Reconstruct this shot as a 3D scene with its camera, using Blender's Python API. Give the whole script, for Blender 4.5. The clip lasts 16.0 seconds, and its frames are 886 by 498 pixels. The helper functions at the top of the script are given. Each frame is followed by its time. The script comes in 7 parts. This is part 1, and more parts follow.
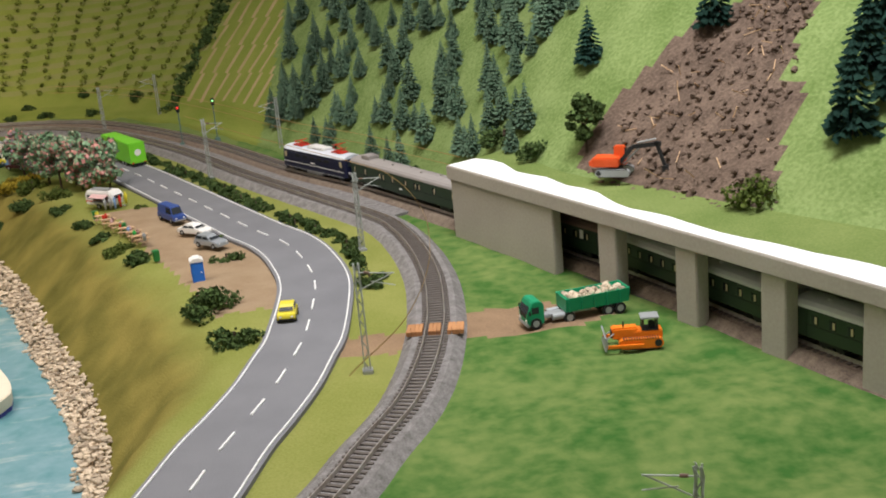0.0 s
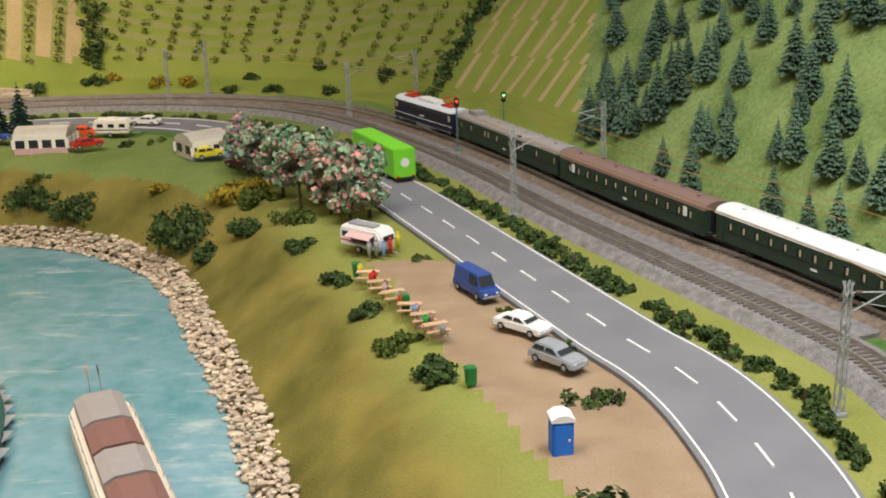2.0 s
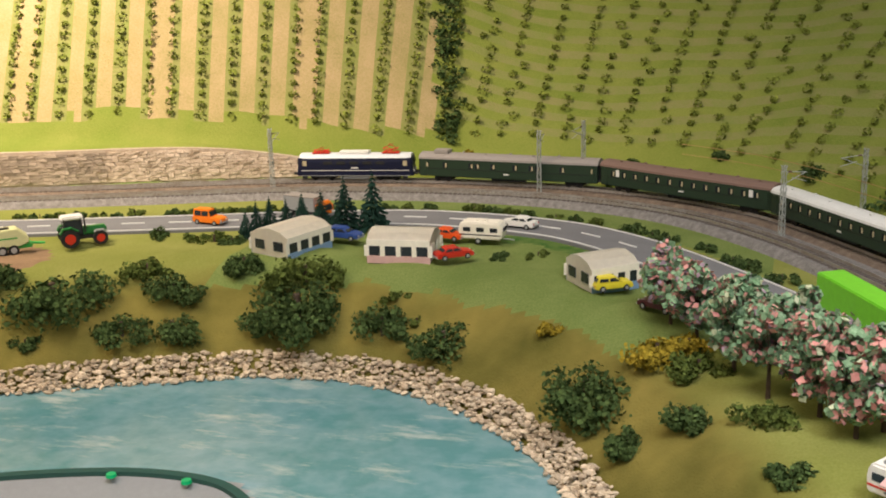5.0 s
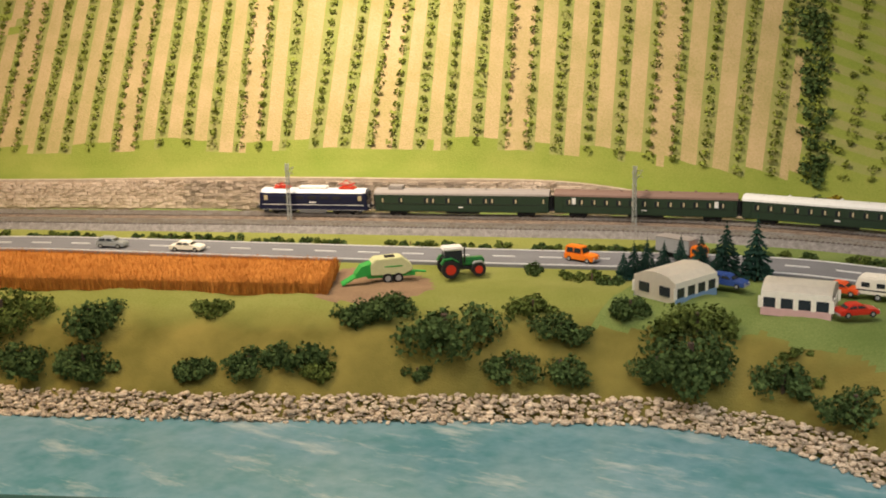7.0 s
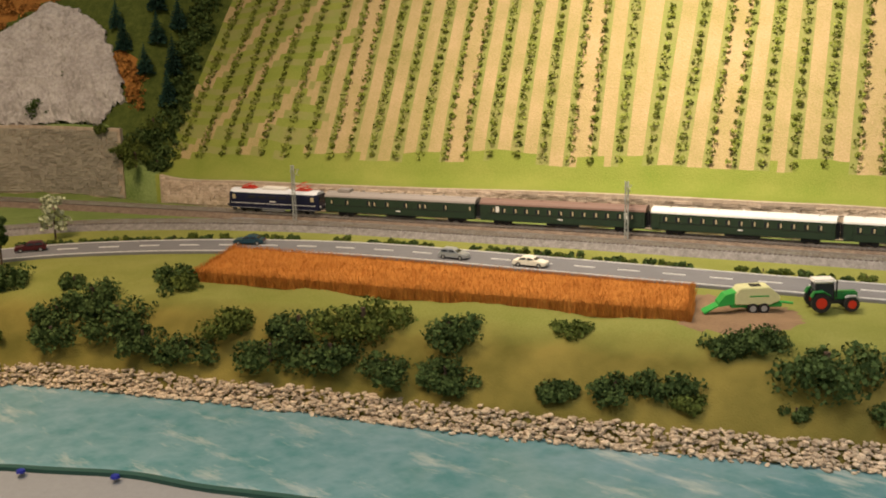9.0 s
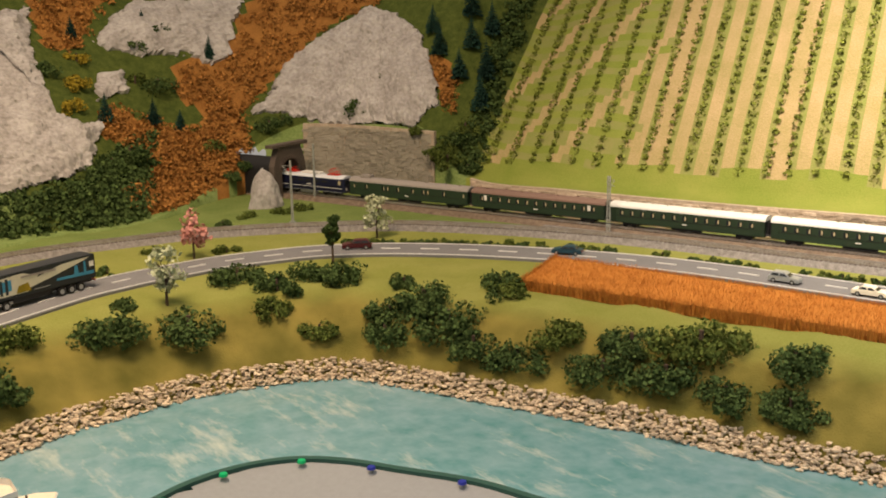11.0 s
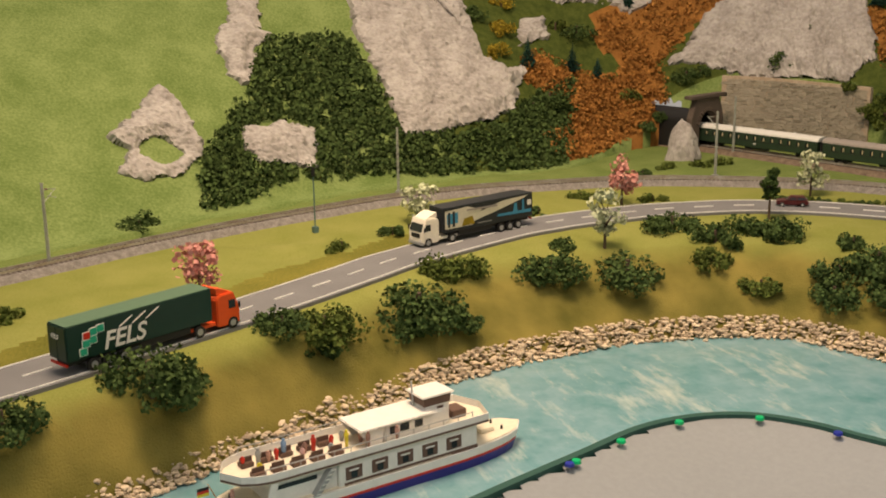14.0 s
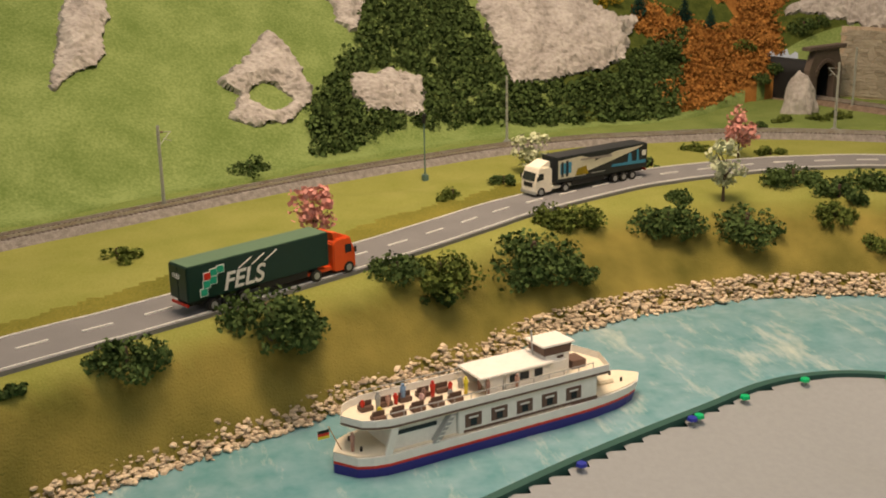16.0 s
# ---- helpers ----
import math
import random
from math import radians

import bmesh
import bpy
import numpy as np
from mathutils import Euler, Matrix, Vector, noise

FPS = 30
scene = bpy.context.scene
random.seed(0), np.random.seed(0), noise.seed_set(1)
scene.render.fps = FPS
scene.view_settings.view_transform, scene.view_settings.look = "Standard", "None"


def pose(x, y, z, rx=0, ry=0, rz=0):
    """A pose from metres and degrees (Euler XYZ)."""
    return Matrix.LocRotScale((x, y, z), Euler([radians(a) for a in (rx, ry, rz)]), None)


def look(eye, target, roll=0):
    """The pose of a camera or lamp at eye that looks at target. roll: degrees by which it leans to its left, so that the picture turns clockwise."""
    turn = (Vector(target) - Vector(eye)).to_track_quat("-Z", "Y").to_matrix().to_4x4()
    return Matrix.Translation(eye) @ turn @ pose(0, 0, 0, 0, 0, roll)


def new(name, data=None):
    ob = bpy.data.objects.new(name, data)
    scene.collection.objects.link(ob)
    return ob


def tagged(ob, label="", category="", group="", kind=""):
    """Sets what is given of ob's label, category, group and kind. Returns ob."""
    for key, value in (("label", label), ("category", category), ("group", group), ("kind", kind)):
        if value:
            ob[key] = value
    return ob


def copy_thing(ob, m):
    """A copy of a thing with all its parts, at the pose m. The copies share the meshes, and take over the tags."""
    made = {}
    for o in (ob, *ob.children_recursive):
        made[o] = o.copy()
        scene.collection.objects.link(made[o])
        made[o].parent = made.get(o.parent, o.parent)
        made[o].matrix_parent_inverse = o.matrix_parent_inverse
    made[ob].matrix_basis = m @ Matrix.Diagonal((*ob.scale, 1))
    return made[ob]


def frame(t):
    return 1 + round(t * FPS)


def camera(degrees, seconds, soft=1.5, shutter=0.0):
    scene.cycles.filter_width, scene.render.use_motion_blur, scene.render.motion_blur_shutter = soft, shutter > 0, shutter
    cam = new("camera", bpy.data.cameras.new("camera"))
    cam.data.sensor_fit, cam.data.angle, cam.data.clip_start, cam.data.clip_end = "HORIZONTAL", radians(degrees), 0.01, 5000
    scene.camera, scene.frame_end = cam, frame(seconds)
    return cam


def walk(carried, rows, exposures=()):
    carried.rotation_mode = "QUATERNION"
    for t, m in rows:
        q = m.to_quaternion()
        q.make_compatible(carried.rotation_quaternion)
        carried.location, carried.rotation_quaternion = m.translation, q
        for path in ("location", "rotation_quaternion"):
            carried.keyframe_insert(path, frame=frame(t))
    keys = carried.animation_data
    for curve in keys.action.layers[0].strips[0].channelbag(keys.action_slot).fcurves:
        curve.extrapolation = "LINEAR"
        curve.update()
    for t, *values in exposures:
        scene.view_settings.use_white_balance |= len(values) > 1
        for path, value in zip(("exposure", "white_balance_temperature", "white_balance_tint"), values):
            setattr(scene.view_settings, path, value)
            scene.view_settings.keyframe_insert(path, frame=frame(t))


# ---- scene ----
cam = camera(41.8, 16.0, soft=1.9)
PATH = [
    (0, (0.777, -0.897, 0.416), (0.95, 1.009, -0.165), -5.3),
    (0.5, (0.713, -0.802, 0.435), (0.892, 1.1, -0.158), -4.4),
    (1, (0.677, -0.609, 0.431), (0.764, 1.298, -0.163), -3.5),
    (1.5, (0.626, -0.372, 0.393), (0.582, 1.54, -0.195), -2.4),
    (2, (0.573, -0.246, 0.368), (0.452, 1.656, -0.238), -1.9),
    (2.5, (0.524, -0.113, 0.356), (0.324, 1.785, -0.24), -1.8),
    (3, (0.474, -0.011, 0.333), (0.201, 1.892, -0.218), -1.3),
    (5.3, (0.316, 0.144, 0.389), (-0.34, 1.959, -0.135), -1.8),
    (5.5, (0.298, 0.144, 0.39), (-0.4, 1.945, -0.13), -1.8),
    (6, (0.268, 0.138, 0.394), (-0.534, 1.9, -0.109), -1.9),
    (6.5, (0.217, 0.121, 0.399), (-0.686, 1.837, -0.091), -1.5),
    (7, (0.178, 0.106, 0.405), (-0.817, 1.775, -0.072), -1.6),
    (7.5, (0.138, 0.094, 0.408), (-0.954, 1.704, -0.057), -1.6),
    (8, (0.095, 0.08, 0.407), (-1.081, 1.634, -0.041), -1.5),
    (8.5, (0.057, 0.069, 0.408), (-1.198, 1.56, -0.039), -1.5),
    (8.7, (0.043, 0.062, 0.411), (-1.24, 1.529, -0.039), -1.5),
    (10.8, (-0.061, -0.018, 0.435), (-1.635, 1.131, -0.013), -1.0),
    (11, (-0.07, -0.029, 0.436), (-1.669, 1.087, -0.01), -0.9),
    (11.5, (-0.09, -0.041, 0.431), (-1.75, 0.985, -0.009), -1.0),
    (12, (-0.106, -0.059, 0.427), (-1.812, 0.888, -0.011), -0.8),
    (12.5, (-0.125, -0.083, 0.417), (-1.88, 0.769, -0.025), -0.8),
    (13, (-0.141, -0.103, 0.411), (-1.934, 0.653, -0.051), -0.7),
    (13.5, (-0.151, -0.118, 0.408), (-1.974, 0.553, -0.069), -0.8),
    (14, (-0.16, -0.139, 0.406), (-2.006, 0.448, -0.092), -0.9),
    (14.5, (-0.168, -0.153, 0.399), (-2.029, 0.369, -0.115), -0.9),
    (15, (-0.175, -0.161, 0.393), (-2.043, 0.306, -0.147), -0.9),
    (15.5, (-0.183, -0.165, 0.393), (-2.049, 0.287, -0.168), -0.8),
    (16, (-0.187, -0.167, 0.391), (-2.054, 0.269, -0.177), -1.0),
]
walk(cam, [(t, look(eye, target, roll)) for t, eye, target, roll in PATH],
     [(0, -0.16), (2, 0.06), (3, 0.1), (5.5, 0.06), (7, -0.1), (8.7, -0.28), (11, 0.06), (12.5, 0.25), (14, 0.14), (16, 0.06)])

# ---- light: ceiling lamps of a show room ----
world = bpy.data.worlds.new("room_air")
scene.world = world
world.use_nodes = True
world.node_tree.nodes["Background"].inputs[0].default_value = (1.0, 0.92, 0.82, 1)
world.node_tree.nodes["Background"].inputs[1].default_value = 0.36


def ceiling_lamp(x, y, z, watts, size, color, target=None, spread=180):
    d = bpy.data.lights.new("ceiling_lamp", "AREA")
    d.shape, d.size, d.energy, d.color = "DISK", size, watts, color
    d.spread = radians(spread)
    ob = new("ceiling_lamp", d)
    ob.matrix_world = look((x, y, z), target or (x, y - 0.01, 0))
    return ob


ceiling_lamp(-1.02, 1.2, 1.4, 11.5, 0.25, (1.0, 0.83, 0.64), (-1.0, 1.9, 0.3), 84)
ceiling_lamp(1.05, -0.1, 1.7, 20.0, 0.7, (0.94, 0.95, 1.0), (1.25, 0.4, 0.1), 118)
ceiling_lamp(0.1, 0.3, 1.7, 9.5, 0.8, (1.0, 0.91, 0.83), (0.15, 0.55, 0), 112)
ceiling_lamp(-1.35, 0.15, 1.7, 27.0, 0.8, (1.0, 0.73, 0.48), (-1.8, 0.4, 0), 135)

# ---- materials ----
def material(name, color, rough=0.6, metal=0.0, var=0.25, scale=60.0, bump=0.15, second=None, fine=None, rand=0.0, alpha=1.0, spec=0.4, island=False):
    """Two scales of noise mix the colour with a second one; bump from the finer."""
    m = bpy.data.materials.new(name)
    m.use_nodes = True
    nt = m.node_tree
    b = nt.nodes["Principled BSDF"]
    b.inputs["Roughness"].default_value, b.inputs["Metallic"].default_value = rough, metal
    b.inputs["Specular IOR Level"].default_value = spec
    second = second or tuple(c * (1 - var) for c in color)
    fine = fine or scale * 6
    tc = nt.nodes.new("ShaderNodeTexCoord")
    n1, n2 = nt.nodes.new("ShaderNodeTexNoise"), nt.nodes.new("ShaderNodeTexNoise")
    for n, s in ((n1, scale), (n2, fine)):
        n.inputs["Scale"].default_value, n.inputs["Detail"].default_value = s, 4
        nt.links.new(tc.outputs["Object"], n.inputs["Vector"])
    add = nt.nodes.new("ShaderNodeMath")
    add.operation = "MULTIPLY_ADD"
    add.inputs[1].default_value = 0.5
    nt.links.new(n2.outputs["Fac"], add.inputs[0])
    half = nt.nodes.new("ShaderNodeMath")
    half.operation = "MULTIPLY"
    half.inputs[1].default_value = 0.5
    nt.links.new(n1.outputs["Fac"], half.inputs[0])
    nt.links.new(half.outputs[0], add.inputs[2])
    ramp = nt.nodes.new("ShaderNodeValToRGB")
    ramp.color_ramp.elements[0].position, ramp.color_ramp.elements[1].position = 0.36, 0.64
    ramp.color_ramp.elements[0].color, ramp.color_ramp.elements[1].color = (*second, 1), (*color, 1)
    nt.links.new(add.outputs[0], ramp.inputs[0])
    out = ramp.outputs[0]
    if rand:
        hsv = nt.nodes.new("ShaderNodeHueSaturation")
        src = nt.nodes.new("ShaderNodeNewGeometry" if island else "ShaderNodeObjectInfo")
        mr = nt.nodes.new("ShaderNodeMapRange")
        mr.inputs[3].default_value, mr.inputs[4].default_value = 1 - rand, 1 + rand
        nt.links.new(src.outputs["Random Per Island" if island else "Random"], mr.inputs[0])
        nt.links.new(mr.outputs[0], hsv.inputs["Value"])
        nt.links.new(out, hsv.inputs["Color"])
        out = hsv.outputs[0]
    nt.links.new(out, b.inputs["Base Color"])
    if bump:
        bp = nt.nodes.new("ShaderNodeBump")
        bp.inputs["Strength"].default_value, bp.inputs["Distance"].default_value = bump, 0.002
        nt.links.new(n2.outputs["Fac"], bp.inputs["Height"])
        nt.links.new(bp.outputs[0], b.inputs["Normal"])
    return m


def plain(name, color, rough=0.45, metal=0.0, rand=0.0, glow=0.0):
    m = material(name, color, rough, metal, var=0.12, scale=150, bump=0.04, rand=rand)
    if glow:
        b = m.node_tree.nodes["Principled BSDF"]
        b.inputs["Emission Color"].default_value, b.inputs["Emission Strength"].default_value = (*color, 1), glow
    return m


GRASS = material("bright_grass_mat", (0.19, 0.235, 0.075), 0.95, second=(0.12, 0.17, 0.045), scale=14, fine=420, bump=0.9, spec=0.05)
MEADOW = material("lawn_mat", (0.24, 0.26, 0.06), 0.95, second=(0.16, 0.21, 0.035), scale=12, fine=420, bump=0.8, spec=0.05)
DARKGREEN = material("green_field_mat", (0.04, 0.11, 0.022), 0.95, second=(0.15, 0.2, 0.06), scale=11, fine=60, bump=0.9, spec=0.05)
SLOPE = material("olive_bank_mat", (0.21, 0.19, 0.04), 0.95, second=(0.11, 0.115, 0.022), scale=9, fine=380, bump=0.9, spec=0.05)
HILLGREEN = material("hill_grass_mat", (0.215, 0.28, 0.1), 0.95, second=(0.11, 0.165, 0.045), scale=15, fine=210, bump=0.8, spec=0.05)
VINESOIL = material("vineyard_soil_mat", (0.42, 0.31, 0.17), 0.95, second=(0.29, 0.245, 0.1), scale=16, fine=300, bump=0.9, spec=0.05)
VINEGRASS = material("vine_strip_mat", (0.2, 0.235, 0.06), 0.95, second=(0.25, 0.235, 0.09), scale=25, fine=300, bump=0.9, spec=0.05)
DIRT = material("dirt_mat", (0.3, 0.2, 0.12), 0.95, second=(0.2, 0.13, 0.08), scale=25, fine=500, bump=0.8, spec=0.05)
LANDSLIDE = material("landslide_soil_mat", (0.19, 0.135, 0.1), 0.95, second=(0.085, 0.06, 0.045), scale=30, fine=260, bump=1.0, spec=0.05)
GRAVEL = material("parking_gravel_mat", (0.34, 0.25, 0.16), 0.95, second=(0.26, 0.18, 0.11), scale=30, fine=900, bump=0.6, spec=0.05)
BALLAST = material("ballast_mat", (0.3, 0.28, 0.27), 0.95, second=(0.14, 0.13, 0.12), scale=120, fine=700, bump=1.0, spec=0.1)
BALLASTBROWN = material("brown_ballast_mat", (0.26, 0.2, 0.15), 0.95, second=(0.12, 0.09, 0.07), scale=120, fine=700, bump=1.0, spec=0.1)
ASPHALT = material("asphalt_mat", (0.19, 0.19, 0.2), 0.8, second=(0.15, 0.15, 0.16), scale=20, fine=900, bump=0.25, spec=0.2)
MARKING = material("road_marking_mat", (0.75, 0.75, 0.73), 0.7, var=0.2, scale=120)
RAIL = material("rail_mat", (0.62, 0.6, 0.57), 0.35, 0.7, second=(0.4, 0.33, 0.27), scale=80, bump=0.05)
SLEEPER = material("sleeper_mat", (0.12, 0.1, 0.085), 0.85, scale=200)
STONES = material("bank_stone_mat", (0.6, 0.5, 0.37), 0.9, second=(0.38, 0.29, 0.2), scale=90, bump=0.5, rand=0.35, island=True)
PALEROCK = material("pale_rock_mat", (0.46, 0.44, 0.43), 0.9, second=(0.27, 0.25, 0.24), scale=22, fine=130, bump=1.0, spec=0.1)
CONCRETE = material("gallery_concrete_mat", (0.42, 0.38, 0.32), 0.85, second=(0.36, 0.32, 0.27), scale=12, fine=300, bump=0.15)
WHITEROOF = material("white_concrete_mat", (0.85, 0.85, 0.84), 0.8, var=0.06, scale=20, bump=0.1)
# gallery concrete darkened to near black, carrying the interior's shade in its colour
SHADECON = material("gallery_interior_mat", (0.06, 0.055, 0.05), 0.9, scale=20)
WALLSTONE = material("masonry_mat", (0.55, 0.45, 0.36), 0.9, second=(0.34, 0.26, 0.19), scale=70, bump=0.6, rand=0.3)
JOINT = material("mortar_mat", (0.5, 0.42, 0.33), 0.95, second=(0.34, 0.26, 0.19), scale=60, bump=0.4)
RETBRICK = material("retaining_brick_mat", (0.36, 0.33, 0.27), 0.9, second=(0.27, 0.24, 0.19), scale=70, bump=0.4, rand=0.15)
PORTAL = material("portal_stone_mat", (0.11, 0.085, 0.07), 0.9, scale=60, bump=0.5)
BLACK = plain("black_mat", (0.012, 0.012, 0.013), 0.6)
GLASS = plain("dark_glazing_mat", (0.025, 0.03, 0.035), 0.12)
PALEGLASS = plain("curtained_window_mat", (0.5, 0.42, 0.26), 0.25)
WHITE = plain("white_paint_mat", (0.78, 0.76, 0.72), 0.5)
CREAM = plain("cream_canvas_mat", (0.82, 0.77, 0.66), 0.8)
PINKTRIM = plain("pink_canvas_mat", (0.6, 0.38, 0.36), 0.8)
BLUETRIM = plain("blue_canvas_mat", (0.2, 0.32, 0.5), 0.8)
RED = plain("red_paint_mat", (0.55, 0.03, 0.015), 0.4)
REDORANGE = plain("red_orange_paint_mat", (0.72, 0.09, 0.015), 0.45)
ORANGE = plain("orange_paint_mat", (0.82, 0.2, 0.01), 0.45)
YELLOW = plain("yellow_paint_mat", (0.68, 0.58, 0.04), 0.4)
LIME = plain("lime_paint_mat", (0.19, 0.62, 0.03), 0.45)
BLUE = plain("blue_paint_mat", (0.03, 0.07, 0.26), 0.35)
WCBLUE = plain("toilet_blue_mat", (0.02, 0.16, 0.6), 0.5)
NAVY = plain("navy_paint_mat", (0.009, 0.011, 0.034), 0.3)
LOCOWHITE = plain("silver_roof_mat", (0.66, 0.68, 0.72), 0.5)
GREENPAINT = plain("tipper_green_mat", (0.01, 0.27, 0.12), 0.45)
TRACGREEN = plain("tractor_green_mat", (0.02, 0.17, 0.04), 0.4)
BALERGREEN = plain("baler_green_mat", (0.03, 0.35, 0.06), 0.45)
BALERCREAM = plain("baler_cream_mat", (0.62, 0.62, 0.34), 0.45)
COACHGREEN = plain("coach_green_mat", (0.022, 0.042, 0.024), 0.4)
ROOFBROWN = plain("coach_roof_brown_mat", (0.2, 0.125, 0.1), 0.7)
ROOFGREY = plain("coach_roof_grey_mat", (0.3, 0.27, 0.25), 0.7)
ROOFWHITE = plain("coach_roof_white_mat", (0.7, 0.7, 0.68), 0.6)
SILVER = plain("silver_paint_mat", (0.42, 0.45, 0.48), 0.3, 0.4)
TEAL = plain("teal_paint_mat", (0.02, 0.06, 0.09), 0.3)
MAROON = plain("maroon_paint_mat", (0.07, 0.012, 0.015), 0.3)
GREY = plain("grey_metal_mat", (0.36, 0.37, 0.37), 0.5, 0.3)
MASTGREY = plain("mast_grey_mat", (0.4, 0.42, 0.39), 0.6, 0.2)
SIGGREEN = plain("signal_post_mat", (0.1, 0.17, 0.15), 0.6)
DARKMETAL = plain("dark_metal_mat", (0.035, 0.035, 0.035), 0.6, 0.4)
TYRE = plain("tyre_mat", (0.015, 0.015, 0.015), 0.8)
TRAILERGREEN = plain("trailer_green_mat", (0.008, 0.034, 0.024), 0.4)
TRAILERTOP = plain("trailer_top_mat", (0.09, 0.16, 0.1), 0.6)
TRAILERBLACK = plain("trailer_black_mat", (0.02, 0.024, 0.03), 0.4)
ARTBLUE = plain("artwork_blue_mat", (0.05, 0.25, 0.42), 0.4)
ARTCREAM = plain("artwork_cream_mat", (0.6, 0.57, 0.45), 0.4)
LOGOGREEN = plain("logo_green_mat", (0.02, 0.36, 0.22), 0.5)
BROWNWOOD = material("brown_timber_mat", (0.5, 0.25, 0.11), 0.8, second=(0.36, 0.16, 0.06), scale=40, fine=250, bump=0.3, rand=0.15)
BENCHWOOD = material("bench_wood_mat", (0.55, 0.38, 0.22), 0.8, second=(0.4, 0.24, 0.13), scale=60, rand=0.15)
BARK = material("bark_mat", (0.09, 0.06, 0.04), 0.95, scale=120, bump=0.6)
PINE = material("conifer_mat", (0.12, 0.175, 0.11), 0.95, second=(0.04, 0.08, 0.05), scale=60, fine=400, bump=0.5, rand=0.25, spec=0.05)
DARKPINE = material("dark_conifer_mat", (0.02, 0.05, 0.035), 0.95, second=(0.01, 0.025, 0.02), scale=60, fine=400, bump=0.5, rand=0.25, spec=0.05)
BUSH = material("bush_mat", (0.085, 0.125, 0.04), 0.95, second=(0.03, 0.055, 0.018), scale=70, fine=400, bump=0.5, rand=0.35, island=True, spec=0.05)
OLIVEBUSH = material("olive_bush_mat", (0.12, 0.15, 0.035), 0.95, second=(0.05, 0.075, 0.018), scale=70, fine=400, bump=0.5, rand=0.35, island=True, spec=0.05)
YELLOWBUSH = material("yellow_bush_mat", (0.36, 0.26, 0.03), 0.95, second=(0.2, 0.16, 0.02), scale=70, fine=400, bump=0.5, rand=0.3, island=True, spec=0.05)
RUST = material("rust_foliage_mat", (0.42, 0.2, 0.055), 0.95, second=(0.25, 0.11, 0.03), scale=35, fine=300, bump=0.8, rand=0.3, island=True, spec=0.05)
VINE = material("vine_leaf_mat", (0.24, 0.27, 0.05), 0.95, second=(0.11, 0.14, 0.028), scale=80, bump=0.4, rand=0.35, island=True, spec=0.05)
BLOSSOMG = material("blossom_green_mat", (0.3, 0.43, 0.27), 0.9, second=(0.1, 0.2, 0.1), scale=80, rand=0.3, island=True, spec=0.05)
BLOSSOMP = material("blossom_pink_mat", (0.62, 0.32, 0.28), 0.9, second=(0.48, 0.2, 0.18), scale=80, rand=0.25, island=True, spec=0.05)
BLOSSOML = material("blossom_lilac_mat", (0.42, 0.3, 0.36), 0.9, scale=80, rand=0.25, island=True, spec=0.05)
BLOSSOMW = material("blossom_white_mat", (0.58, 0.6, 0.42), 0.9, second=(0.34, 0.38, 0.24), scale=80, rand=0.25, island=True, spec=0.05)
WHEAT = material("wheat_mat", (0.6, 0.26, 0.06), 0.95, second=(0.4, 0.15, 0.03), scale=40, fine=500, bump=1.0, rand=0.2, island=True, spec=0.05)
SHEET = plain("grey_sheet_mat", (0.27, 0.28, 0.29), 0.35)
ROPE = plain("edge_green_mat", (0.02, 0.075, 0.06), 0.7)
PINGREEN = plain("green_pin_mat", (0.0, 0.4, 0.14), 0.35)
PINBLUE = plain("blue_pin_mat", (0.02, 0.03, 0.3), 0.35)
HULLBLUE = plain("hull_blue_mat", (0.03, 0.025, 0.22), 0.4)
DECK = plain("deck_cream_mat", (0.74, 0.66, 0.52), 0.7)
BOATBROWN = plain("boat_brown_mat", (0.13, 0.075, 0.055), 0.6)
RUSTBROWN = plain("barge_hatch_mat", (0.2, 0.1, 0.08), 0.8)
FIGURE = plain("figure_mat", (0.35, 0.2, 0.16), 0.7, rand=0.6)
LAMPRED = plain("signal_red_mat", (1.0, 0.05, 0.03), 0.5, glow=2.0)
LAMPGREEN = plain("signal_green_mat", (0.3, 1.0, 0.3), 0.5, glow=2.0)
ROOMWALL = plain("room_wall_mat", (0.6, 0.6, 0.58), 0.9)


def water_material():
    m = material("river_mat", (0.2, 0.33, 0.37), 0.2, second=(0.09, 0.235, 0.255), scale=5, fine=45, bump=0.35, spec=0.5)
    nt = m.node_tree
    b = nt.nodes["Principled BSDF"]
    n = nt.nodes.new("ShaderNodeTexNoise")
    n.inputs["Scale"].default_value, n.inputs["Detail"].default_value, n.inputs["Roughness"].default_value = 16, 8, 0.7
    mp = nt.nodes.new("ShaderNodeMapping")
    mp.inputs["Scale"].default_value = (0.6, 2.0, 1)
    tc = nt.nodes.new("ShaderNodeTexCoord")
    nt.links.new(tc.outputs["Object"], mp.inputs["Vector"])
    nt.links.new(mp.outputs[0], n.inputs["Vector"])
    r = nt.nodes.new("ShaderNodeValToRGB")
    r.color_ramp.elements[0].position, r.color_ramp.elements[1].position = 0.54, 0.8
    nt.links.new(n.outputs["Fac"], r.inputs[0])
    mix = nt.nodes.new("ShaderNodeMix")
    mix.data_type = "RGBA"
    old = b.inputs["Base Color"].links[0].from_socket
    nt.links.new(r.outputs[0], mix.inputs["Factor"])
    nt.links.new(old, mix.inputs["A"])
    # pale mix: painted streaks, with white glare put into the colour too
    mix.inputs["B"].default_value = (0.52, 0.55, 0.5, 1)
    nt.links.new(mix.outputs["Result"], b.inputs["Base Color"])
    return m


WATER = water_material()


